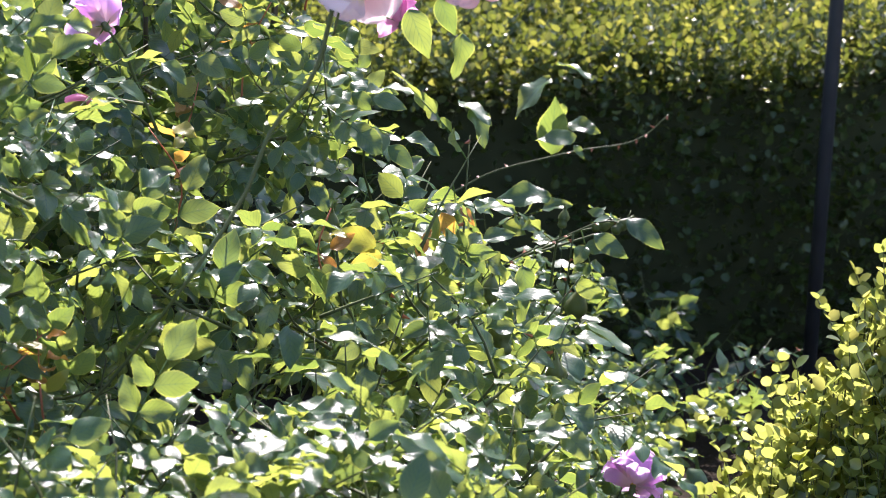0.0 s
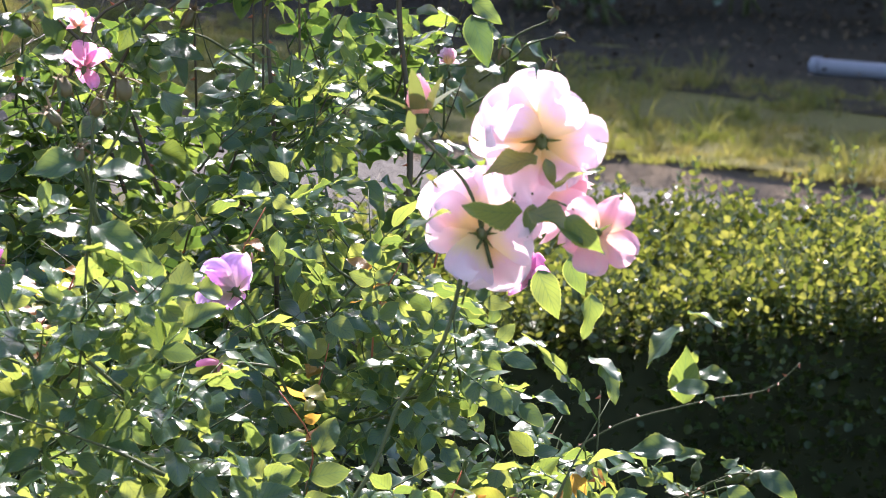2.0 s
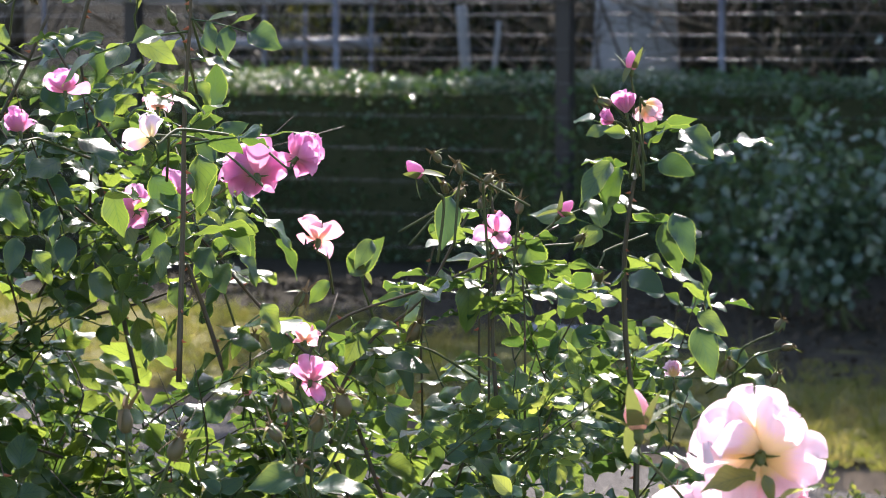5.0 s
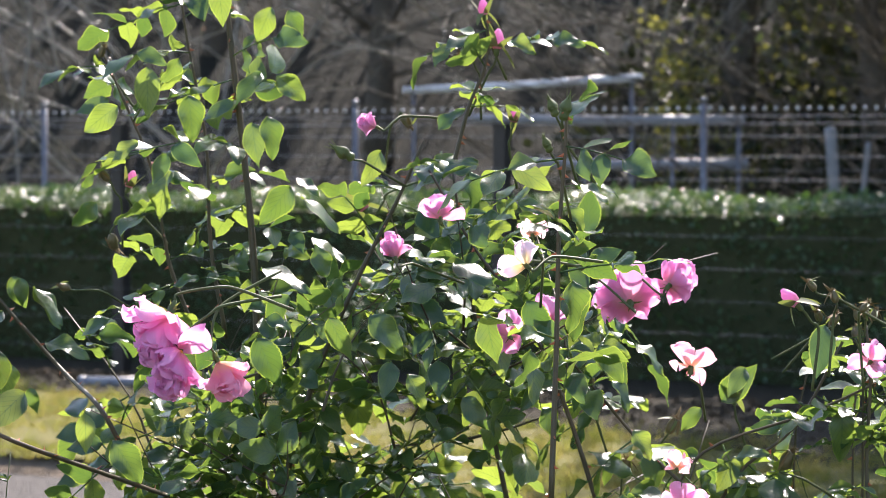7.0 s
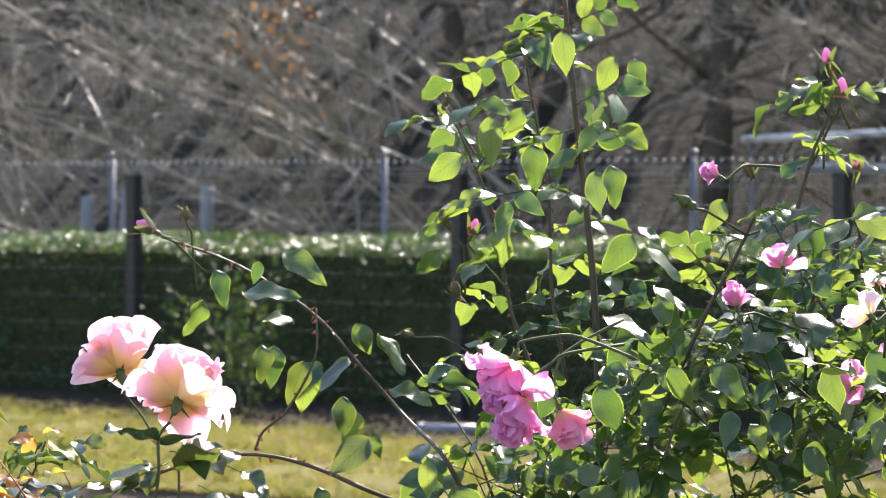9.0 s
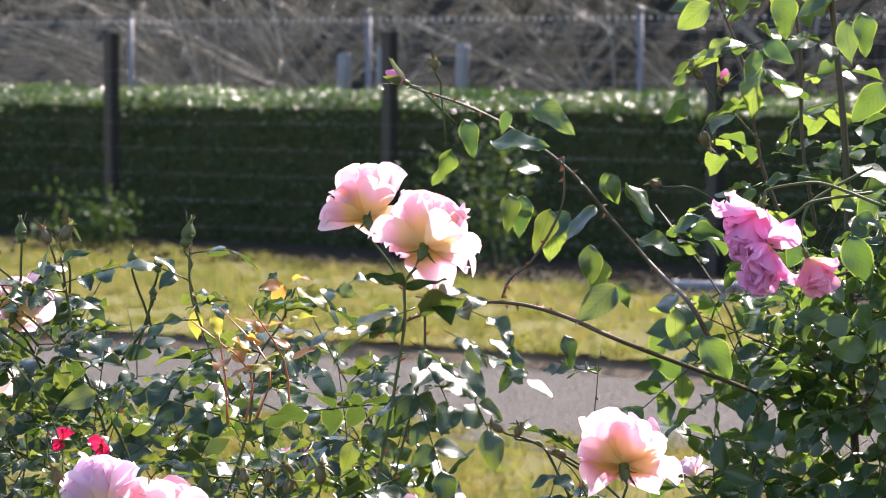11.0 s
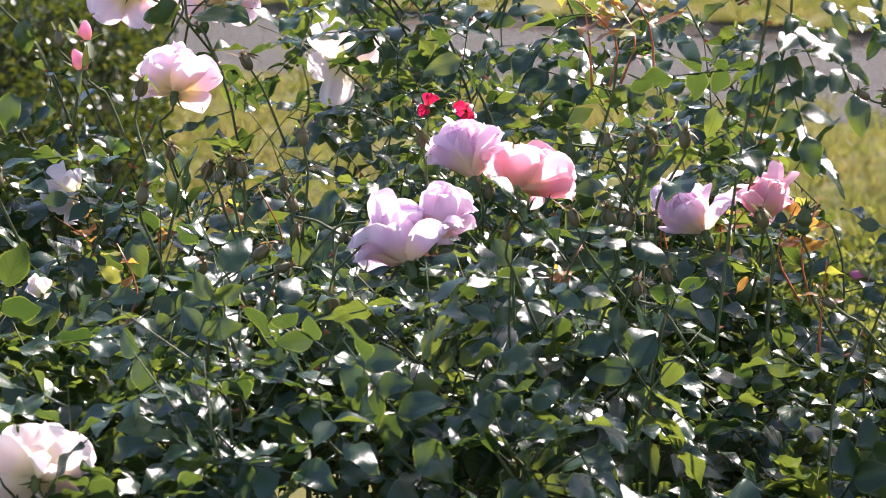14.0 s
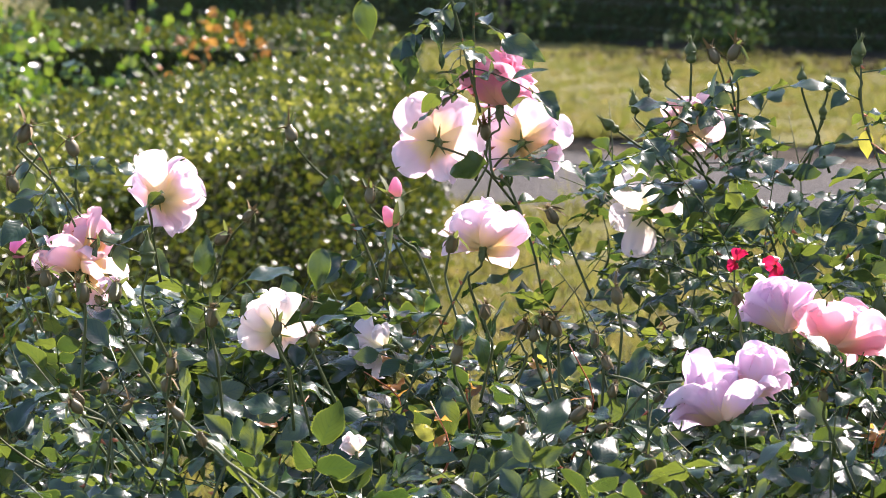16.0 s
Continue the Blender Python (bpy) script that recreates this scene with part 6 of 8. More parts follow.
bush_b.cane([(0.199, 3.651, 0.838), (0.192, 3.775, 1.003), (0.187, 3.793, 1.196), (0.180, 3.799, 1.334), (0.164, 3.801, 1.486), (0.150, 3.798, 1.609), (0.145, 3.794, 1.671)], (0.0056, 0.0030), 16, thorns=26)
bush_b.cane([(0.152, 3.888, 1.106), (0.090, 3.900, 1.261), (0.076, 3.902, 1.318), (0.059, 3.904, 1.409), (0.024, 3.904, 1.494), (-0.000, 3.903, 1.550)], (0.0029, 0.0013), 9, thorns=12)
bush_b.cane([(0.151, 3.844, 1.193), (0.132, 3.850, 1.312), (0.127, 3.852, 1.437), (0.103, 3.851, 1.570), (0.093, 3.847, 1.653)], (0.0028, 0.0013), 11, thorns=10)
bush_b.cane([(0.490, 3.747, 0.990), (0.464, 3.764, 1.127), (0.448, 3.774, 1.251), (0.435, 3.779, 1.334), (0.425, 3.781, 1.403)], (0.0033, 0.0017), 13, thorns=10)
bush_b.cane([(0.425, 3.781, 1.403), (0.445, 3.778, 1.479), (0.462, 3.776, 1.520), (0.470, 3.774, 1.561), (0.464, 3.773, 1.589)], (0.0028, 0.0013), 5, thorns=8)
bush_b.cane([(0.456, 3.150, 1.060), (0.464, 3.165, 1.233), (0.467, 3.169, 1.338), (0.473, 3.170, 1.419), (0.475, 3.169, 1.472)], (0.0031, 0.0015), 9, thorns=20)
bud(bush_b, (0.473, 3.170, 1.466), (0.29, 0.00, 0.96), 0.0151, "pink", (0.475, 3.180, 1.437), 138, True)
bud(bush_b, (0.469, 3.221, 1.469), (-0.37, 0.07, 0.93), 0.0130, "pink", (0.482, 3.229, 1.437), 139, True)
bud(bush_b, (0.456, 3.172, 1.431), (-0.40, 0.07, 0.91), 0.0116, "pink", (0.469, 3.180, 1.408), 140, True)
hip(bush_b, (0.370, 3.787, 1.461), (0.59, -0.09, -0.80), 0.0111, (0.350, 3.799, 1.451), 141)
hip(bush_b, (0.438, 3.778, 1.541), (-0.84, 0.11, 0.53), 0.0090, (0.460, 3.786, 1.513), 142)
hip(bush_b, (-0.045, 3.600, 1.270), (-0.97, 0.22, 0.11), 0.0092, (0.005, 3.610, 1.261), 143)
hip(bush_b, (0.002, 3.904, 1.395), (-0.52, 0.09, 0.85), 0.0092, (0.023, 3.914, 1.360), 144)
hip(bush_b, (-0.000, 3.903, 1.550), (0.00, 0.03, 1.00), 0.0106, (0.010, 3.913, 1.522), 145)
hip(bush_b, (0.013, 3.902, 1.311), (0.01, 0.09, -1.00), 0.0128, (0.020, 3.913, 1.339), 146)
bud(bush_b, (0.282, 3.594, 1.421), (-0.84, 0.11, 0.53), 0.0157, "pink", (0.306, 3.602, 1.411), 147, True)
bush_b.cane([(0.190, 3.670, 0.969), (0.224, 3.680, 1.069), (0.252, 3.686, 1.162), (0.306, 3.689, 1.283), (0.347, 3.688, 1.363), (0.380, 3.685, 1.437)], (0.0041, 0.0021), 11, thorns=18)
bush_b.cane([(0.567, 3.535, 1.014), (0.531, 3.553, 1.130), (0.486, 3.566, 1.234), (0.428, 3.577, 1.313), (0.376, 3.585, 1.404)], (0.0031, 0.0016), 13, thorns=14)
bush_b.cane([(1.033, 3.479, 0.720), (1.051, 3.509, 0.918), (1.043, 3.528, 1.051), (1.044, 3.537, 1.152), (1.056, 3.540, 1.239), (1.070, 3.539, 1.312)], (0.0041, 0.0021), 16, thorns=20)
bush_b.cane([(0.866, 3.424, 0.740), (0.871, 3.456, 0.933), (0.867, 3.474, 1.063), (0.873, 3.481, 1.161), (0.869, 3.487, 1.226)], (0.0031, 0.0016), 14, thorns=12)
bush_b.cane([(0.740, 3.477, 0.871), (0.695, 3.505, 1.001), (0.622, 3.528, 1.081), (0.567, 3.543, 1.147), (0.524, 3.554, 1.199)], (0.0027, 0.0016), 11, thorns=10)
bush_b.cane([(0.702, 3.485, 0.872), (0.681, 3.503, 0.963), (0.723, 3.505, 1.053), (0.789, 3.497, 1.110), (0.843, 3.492, 1.207)], (0.0027, 0.0016), 11, thorns=10)
bush_b.cane([(0.613, 3.503, 0.874), (0.644, 3.515, 1.002), (0.686, 3.516, 1.079), (0.815, 3.493, 1.129), (0.944, 3.465, 1.193)], (0.0022, 0.0016), 9, thorns=8)
bush_b.cane([(0.020, 3.578, 1.089), (-0.006, 3.582, 1.134), (-0.047, 3.735, 1.162), (-0.101, 3.738, 1.223), (-0.149, 3.739, 1.278), (-0.203, 3.738, 1.319), (-0.265, 3.735, 1.353), (-0.342, 3.729, 1.380)], (0.0030, 0.0013), 0, thorns=28)
bud(bush_b, (-0.356, 3.778, 1.387), (-0.87, 0.01, 0.49), 0.0207, "magenta", (-0.331, 3.790, 1.373), 156)
hip(bush_b, (-0.317, 3.782, 1.408), (0.10, 0.02, 1.00), 0.0097, (-0.310, 3.792, 1.372), 157)
bush_b.cane([(0.071, 3.472, 1.042), (-0.069, 3.179, 1.124), (-0.133, 3.180, 1.151), (-0.185, 3.178, 1.164), (-0.237, 3.175, 1.163), (-0.289, 3.169, 1.148), (-0.329, 3.164, 1.128)], (0.0029, 0.0014), 0, thorns=26)
bush_b.cane([(-0.196, 3.182, 1.169), (-0.188, 3.184, 1.188), (-0.163, 3.187, 1.211), (-0.135, 3.192, 1.264), (-0.134, 3.194, 1.315)], (0.0016, 0.0011), 0, thorns=10)
bush_b.single((-0.274, 3.684, 1.342), (0.017, -0.000, -0.047), 0.050, (0.15, -0.86, 0.48), 1)
bush_b.single((-0.289, 3.682, 1.307), (-0.015, -0.003, -0.048), 0.051, (0.15, -0.86, 0.48), 2)
bush_b.single((-0.194, 3.689, 1.362), (0.056, -0.018, -0.032), 0.067, (0.09, -0.64, 0.76), 1)
bush_b.single((-0.221, 3.688, 1.352), (-0.008, -0.001, -0.029), 0.030, (0.15, -0.86, 0.48), 0)
bush_b.single((-0.199, 3.585, 1.257), (-0.000, -0.003, -0.052), 0.052, (0.15, -0.86, 0.48), 1)
bush_b.single((-0.159, 3.586, 1.238), (-0.008, -0.004, -0.062), 0.062, (0.15, -0.86, 0.48), 2)
bush_b.single((-0.143, 3.587, 1.235), (-0.035, -0.023, -0.028), 0.050, (0.09, -0.64, 0.76), 1)
bush_b.single((-0.109, 3.485, 1.194), (0.003, -0.004, -0.049), 0.050, (0.15, -0.86, 0.48), 3)
bush_b.single((-0.094, 3.590, 1.281), (0.002, -0.002, -0.035), 0.035, (0.15, -0.86, 0.48), 1)
bush_b.single((-0.079, 3.590, 1.271), (0.038, -0.022, -0.041), 0.060, (0.09, -0.64, 0.76), 0)
bush_b.single((-0.235, 3.586, 1.317), (0.067, -0.026, 0.007), 0.073, (-0.00, -0.22, 0.97), 1)
bush_b.single((-0.065, 3.587, 1.206), (0.049, -0.030, -0.005), 0.058, (-0.00, -0.22, 0.97), 2)
bush_b.single((-0.084, 3.583, 1.155), (0.008, -0.002, -0.031), 0.032, (0.15, -0.86, 0.48), 1)
bush_b.single((-0.176, 3.588, 1.284), (-0.031, -0.031, 0.011), 0.045, (-0.00, -0.22, 0.97), 2)
bush_b.single((0.010, 3.389, 1.112), (0.033, -0.005, -0.048), 0.059, (0.06, -0.87, 0.49), 3)
bush_b.single((-0.079, 3.600, 1.269), (0.037, -0.022, -0.041), 0.060, (0.03, -0.64, 0.77), 1)
bush_b.single((-0.104, 3.600, 1.282), (0.016, -0.001, -0.039), 0.042, (0.06, -0.87, 0.49), 2)
bush_b.single((1.012, 3.449, 1.260), (-0.025, 0.004, -0.054), 0.059, (-0.06, -0.83, 0.55), 2)
bush_b.single((1.002, 3.453, 1.267), (-0.045, -0.011, -0.047), 0.066, (-0.05, -0.58, 0.82), 1)
bush_b.single((1.070, 3.429, 1.208), (0.020, -0.031, -0.054), 0.065, (-0.05, -0.58, 0.82), 1)
bush_b.single((1.075, 3.479, 1.195), (0.018, -0.011, -0.062), 0.066, (-0.06, -0.83, 0.55), 1)
bush_b.single((1.093, 3.418, 1.159), (0.020, -0.033, -0.057), 0.069, (-0.05, -0.58, 0.82), 2)
bush_b.single((1.094, 3.411, 1.094), (0.036, -0.015, -0.025), 0.046, (-0.06, -0.83, 0.55), 1)
bush_b.single((1.094, 3.410, 1.077), (0.012, -0.032, -0.057), 0.066, (-0.05, -0.58, 0.82), 1)
bush_b.single((1.144, 3.387, 1.025), (0.020, -0.041, -0.016), 0.048, (-0.02, -0.13, 0.99), 2)
bush_b.single((0.494, 3.260, 1.290), (0.008, -0.004, -0.058), 0.059, (-0.06, -0.83, 0.55), 3)
bush_b.single((0.446, 3.266, 1.267), (0.028, -0.007, -0.048), 0.056, (-0.06, -0.83, 0.55), 1)
bush_b.single((0.405, 3.270, 1.253), (0.004, -0.004, -0.056), 0.056, (-0.06, -0.83, 0.55), 2)
bush_b.single((0.450, 3.262, 1.217), (-0.007, -0.002, -0.044), 0.045, (-0.06, -0.83, 0.55), 3)
bush_b.single((0.521, 3.252, 1.221), (0.029, -0.008, -0.040), 0.050, (-0.06, -0.83, 0.55), 2)
bush_b.single((0.707, 3.517, 1.138), (0.035, -0.025, 0.043), 0.061, (-0.05, -0.58, 0.82), 1)
bush_b.single((0.755, 3.206, 1.244), (-0.012, -0.022, -0.056), 0.061, (-0.05, -0.58, 0.82), 0)
bush_b.single((0.906, 3.474, 1.180), (0.017, -0.009, -0.059), 0.062, (-0.06, -0.83, 0.55), 3)
bush_b.single((0.841, 3.486, 1.129), (0.001, -0.006, -0.062), 0.062, (-0.06, -0.83, 0.55), 2)
bush_b.single((0.474, 3.259, 1.219), (-0.016, 0.005, 0.042), 0.045, (-0.06, -0.83, 0.55), 2)
bush_b.single((0.745, 3.288, 0.996), (0.019, -0.012, -0.057), 0.061, (-0.06, -0.83, 0.55), 3)
bush_b.single((0.704, 3.299, 1.012), (0.031, -0.014, -0.051), 0.061, (-0.06, -0.83, 0.55), 2)
bush_b.single((0.798, 3.269, 0.956), (0.038, -0.037, -0.039), 0.066, (-0.05, -0.58, 0.82), 1)
bush_b.single((0.975, 3.419, 0.874), (0.020, -0.011, -0.032), 0.040, (-0.06, -0.83, 0.55), 2)
bush_b.single((0.946, 3.435, 0.923), (0.017, -0.010, -0.036), 0.041, (-0.06, -0.83, 0.55), 1)
bush_b.single((1.012, 3.521, 0.925), (-0.011, 0.000, -0.020), 0.023, (-0.06, -0.83, 0.55), 2)
bush_b.single((0.124, 3.348, 1.608), (0.006, 0.002, -0.050), 0.051, (0.09, -0.87, 0.49), 0)
bush_b.single((0.192, 3.547, 1.589), (-0.019, 0.002, -0.040), 0.044, (0.09, -0.87, 0.49), 3)
bush_b.single((0.223, 3.745, 1.595), (0.018, 0.000, -0.037), 0.041, (0.09, -0.87, 0.49), 2)
bush_b.single((0.040, 3.454, 1.536), (0.031, -0.020, -0.012), 0.039, (0.04, -0.64, 0.77), 1)
bush_b.single((0.052, 3.654, 1.524), (0.001, 0.001, -0.063), 0.063, (0.09, -0.87, 0.49), 0)
bush_b.single((0.082, 3.353, 1.526), (-0.016, 0.001, -0.030), 0.034, (0.09, -0.87, 0.49), 3)
bush_b.single((0.097, 3.553, 1.490), (0.009, 0.000, -0.056), 0.057, (0.09, -0.87, 0.49), 2)
bush_b.single((0.190, 3.749, 1.520), (-0.038, -0.018, -0.039), 0.057, (0.04, -0.64, 0.77), 1)
bush_b.single((0.144, 3.452, 1.481), (-0.039, 0.002, -0.021), 0.044, (0.09, -0.87, 0.49), 0)
bush_b.single((0.203, 3.649, 1.514), (0.036, -0.002, -0.030), 0.047, (0.09, -0.87, 0.49), 3)
bush_b.single((0.176, 3.350, 1.464), (0.012, -0.001, -0.048), 0.050, (0.09, -0.87, 0.49), 2)
bush_b.single((0.170, 3.551, 1.458), (0.003, -0.020, -0.049), 0.054, (0.04, -0.64, 0.77), 1)
bush_b.single((0.008, 3.755, 1.487), (-0.042, 0.000, -0.016), 0.045, (0.09, -0.87, 0.49), 0)
bush_b.single((0.017, 3.455, 1.476), (-0.039, 0.000, -0.029), 0.049, (0.09, -0.87, 0.49), 3)
bush_b.single((0.042, 3.655, 1.436), (-0.036, 0.000, -0.018), 0.041, (0.09, -0.87, 0.49), 2)
bush_b.single((0.075, 3.354, 1.432), (0.030, -0.021, -0.020), 0.042, (0.04, -0.64, 0.77), 1)
bush_b.single((0.073, 3.554, 1.423), (-0.017, -0.000, -0.037), 0.041, (0.09, -0.87, 0.49), 0)
bush_b.single((0.082, 3.754, 1.401), (-0.029, -0.000, -0.056), 0.063, (0.09, -0.87, 0.49), 3)
bush_b.single((0.207, 3.448, 1.388), (-0.033, 0.001, -0.048), 0.058, (0.09, -0.87, 0.49), 2)
bush_b.single((0.227, 3.648, 1.394), (0.026, -0.022, -0.016), 0.038, (0.04, -0.64, 0.77), 1)
bush_b.single((0.213, 3.348, 1.377), (0.046, -0.004, -0.036), 0.059, (0.09, -0.87, 0.49), 0)
bush_b.single((-0.007, 3.554, 1.368), (-0.027, -0.001, -0.030), 0.040, (0.09, -0.87, 0.49), 3)
bush_b.single((-0.025, 3.755, 1.382), (0.018, 0.000, 0.016), 0.024, (0.09, -0.87, 0.49), 2)
bush_b.single((0.174, 3.448, 1.296), (0.059, -0.024, -0.018), 0.066, (0.04, -0.64, 0.77), 1)
bush_b.single((0.169, 3.648, 1.276), (-0.002, -0.002, -0.041), 0.041, (0.09, -0.87, 0.49), 0)
bush_b.single((0.173, 3.345, 1.245), (0.033, -0.002, -0.006), 0.033, (0.09, -0.87, 0.49), 3)
bush_b.single((0.174, 3.544, 1.213), (0.027, -0.006, -0.059), 0.065, (0.09, -0.87, 0.49), 2)
bush_b.single((0.228, 3.736, 1.142), (0.031, -0.025, -0.034), 0.052, (0.04, -0.64, 0.77), 1)
bush_b.single((-0.020, 3.442, 1.137), (0.001, -0.004, -0.046), 0.046, (0.09, -0.87, 0.49), 0)
bush_b.single((0.008, 3.639, 1.090), (0.025, -0.006, -0.058), 0.063, (0.09, -0.87, 0.49), 3)
bush_b.single((0.285, 3.338, 1.249), (0.042, -0.007, -0.041), 0.059, (0.09, -0.87, 0.49), 2)
bush_b.single((0.443, 3.521, 1.224), (0.010, -0.025, -0.058), 0.064, (0.04, -0.64, 0.77), 1)
bush_b.single((0.506, 3.715, 1.232), (0.035, -0.008, -0.053), 0.065, (0.09, -0.87, 0.49), 0)
bush_b.single((0.513, 3.413, 1.274), (0.015, -0.006, -0.060), 0.062, (0.09, -0.87, 0.49), 3)
bush_b.single((0.582, 3.600, 1.198), (0.029, -0.009, -0.052), 0.061, (0.09, -0.87, 0.49), 2)
bush_b.single((0.459, 3.315, 1.198), (0.004, -0.024, -0.042), 0.048, (0.04, -0.64, 0.77), 1)
bush_b.single((0.505, 3.510, 1.190), (0.023, -0.006, -0.033), 0.041, (0.09, -0.87, 0.49), 0)
bush_b.single((0.439, 3.729, 1.402), (0.015, -0.003, -0.061), 0.063, (0.09, -0.87, 0.49), 3)
bush_b.single((0.371, 3.435, 1.449), (0.025, -0.003, 0.029), 0.039, (0.09, -0.87, 0.49), 2)
bush_b.single((0.325, 3.641, 1.426), (-0.020, -0.019, -0.043), 0.051, (0.04, -0.64, 0.77), 1)
bush_b.single((0.437, 3.326, 1.412), (0.047, -0.007, -0.027), 0.055, (0.09, -0.87, 0.49), 0)
bush_b.single((0.530, 3.514, 1.362), (0.019, -0.004, -0.028), 0.034, (0.09, -0.87, 0.49), 3)
bush_b.single((0.303, 3.731, 1.145), (0.002, -0.006, -0.068), 0.068, (0.09, -0.87, 0.49), 2)
bush_b.single((0.318, 3.431, 1.192), (-0.011, -0.022, -0.038), 0.046, (0.04, -0.64, 0.77), 1)
bush_b.single((0.375, 3.622, 1.122), (0.021, -0.005, -0.026), 0.034, (0.09, -0.87, 0.49), 0)
bush_b.single((0.120, 3.346, 1.222), (-0.024, -0.001, -0.030), 0.039, (0.09, -0.87, 0.49), 3)
bush_b.single((0.146, 3.543, 1.177), (-0.020, -0.004, -0.058), 0.061, (0.09, -0.87, 0.49), 2)
bush_b.single((0.243, 3.731, 1.088), (0.025, -0.027, -0.052), 0.064, (0.04, -0.64, 0.77), 1)
bush_b.single((0.249, 3.440, 1.241), (0.025, -0.005, -0.050), 0.056, (0.09, -0.87, 0.49), 0)
bush_b.single((0.217, 3.644, 1.256), (-0.033, 0.000, -0.033), 0.047, (0.09, -0.87, 0.49), 3)
bush_b.single((0.326, 3.330, 1.186), (0.024, -0.005, -0.036), 0.044, (0.09, -0.87, 0.49), 2)
bush_b.single((0.409, 3.519, 1.145), (0.023, -0.026, -0.036), 0.050, (0.04, -0.64, 0.77), 1)
bush_b.single((0.574, 3.700, 1.156), (-0.021, -0.001, -0.054), 0.058, (0.09, -0.87, 0.49), 0)
bush_b.single((0.582, 3.390, 1.117), (0.024, -0.007, -0.031), 0.040, (0.09, -0.87, 0.49), 3)
bush_b.single((0.694, 3.575, 1.125), (-0.026, 0.003, -0.026), 0.037, (0.09, -0.87, 0.49), 2)
bush_b.single((0.684, 3.275, 1.194), (-0.022, -0.018, -0.029), 0.040, (0.04, -0.64, 0.77), 1)
hip_stems(bush_b, 4, (0.68, 0.84), (3.42, 3.6), lambda x, y: 1.15, 77)
bush_b.cap = lambda x: 9.0 if x < 0.60 else 1.20 - 0.06 * math.exp(-((x - 0.74) / 0.07) ** 2) + 0.05 * math.exp(-((x - 0.88) / 0.05) ** 2) + (0.22 if x > 0.98 else 0.0)
bush_b.finish()

bush_d = Bush((-0.45, 3.2, 0.0), "low dark-leaved rose bush with pale pink and lilac roses", "leaf_d", 0.042, 13, "cane", 0.34)
main_canes(bush_d, 12, (-0.75, -0.2), (2.7, 3.5), 0.75, 7)
fill(bush_d, 116, (-0.78, -0.2), (2.45, 3.5), lambda x, y: 0.86 + 0.06 * (y - 2.45) + 0.04 * math.sin(x * 11) - 1.1 * max(0.0, x + 0.38), 8, 0.15)
fill(bush_d, 34, (-0.80, -0.32), (3.6, 3.95), lambda x, y: 1.04 + 0.06 * math.sin(x * 13) - 0.4 * max(0.0, x + 0.35), 88, 0.3, (0.10, 0.2), (4, 6))
fill(bush_d, 24, (-0.36, -0.06), (2.45, 3.0), lambda x, y: 0.72 + 0.05 * (y - 2.5), 89, 0.07, (0.06, 0.12))
young_shoots(bush_d, 10, (-0.7, -0.2), (2.7, 3.3), lambda x, y: 0.90, 24)
for i in (*range(0, 16), 18, 22):
    x0 = -0.86 + 0.033 * i + bush_d.r.gauss(0, 0.02)
    y0 = bush_d.r.uniform(3.15, 3.6)
    h = bush_d.r.uniform(0.92, 1.16) - 0.25 * max(0.0, x0 + 0.3)
    bend = [bush_d.r.gauss(0, 0.045) for _ in range(3)]
    bush_d.cane([(x0 * 0.9, y0 - 0.15, 0.5), (x0 * 0.95 + bend[0], y0 - 0.05, 0.5 + (h - 0.5) * 0.4), (x0 + bend[1], y0, 0.5 + (h - 0.5) * 0.75), (x0 * 1.03 + bend[2], y0 + 0.03, h)], (0.0019, 0.0005), 9, 0.3, 1.0, 0.038, thorns=6)
LOW_SPRAY = ((-0.245, 1.14, -1, -0.3), (-0.245, 1.15, 1, -0.1), (-0.25, 1.11, 0.8, -0.5), (-0.255, 1.10, -0.8, -0.4), (-0.25, 1.08, 0.3, -0.8), (-0.26, 1.07, -0.4, -0.6), (-0.22, 1.12, 1, -0.4), (-0.19, 1.10, 0.9, -0.3), (-0.20, 1.07, 0.5, -0.7), (-0.29, 1.12, -0.9, 0.1))
bloom(bush_d, Vector((-0.303, 2.877, 1.268)), (-0.26, 0.62, 0.74), 0.0455, "pale", 0.80, 5, 201)
bloom(bush_d, Vector((-0.234, 2.702, 1.252)), (0.14, 0.76, 0.63), 0.0470, "pale", 0.88, 5, 202)
bush_d.cane([(-0.237, 2.731, 1.238), (-0.253, 2.728, 1.218), (-0.254, 2.725, 1.178), (-0.267, 2.715, 1.094), (-0.278, 2.706, 1.034), (-0.286, 2.695, 0.965), (-0.295, 2.676, 0.867)], (0.0015, 0.0015), 0, thorns=14)
bush_d.cane([(-0.303, 2.876, 1.252), (-0.284, 2.877, 1.228), (-0.269, 2.877, 1.202)], (0.0011, 0.0011), 0, thorns=0)
bush_d.cane([(-0.240, 2.778, 1.195), (-0.241, 2.774, 1.144), (-0.252, 2.768, 1.098), (-0.264, 2.760, 1.048), (-0.275, 2.752, 0.997)], (0.0013, 0.0010), 4, thorns=10)
bush_d.single((-0.250, 2.678, 1.219), (-0.031, -0.032, 0.019), 0.049, (0.01, -0.13, 0.99), 1)
bush_d.single((-0.248, 2.678, 1.217), (0.039, -0.026, 0.015), 0.049, (0.01, -0.13, 0.99), 0)
bush_d.single((-0.262, 2.726, 1.193), (-0.042, -0.036, -0.009), 0.056, (0.01, -0.13, 0.99), 0)
bush_d.single((-0.272, 2.724, 1.188), (-0.012, -0.003, -0.020), 0.024, (0.26, -0.78, 0.56), 2)
bush_d.single((-0.240, 2.728, 1.191), (0.045, -0.024, 0.028), 0.058, (0.01, -0.13, 0.99), 2)
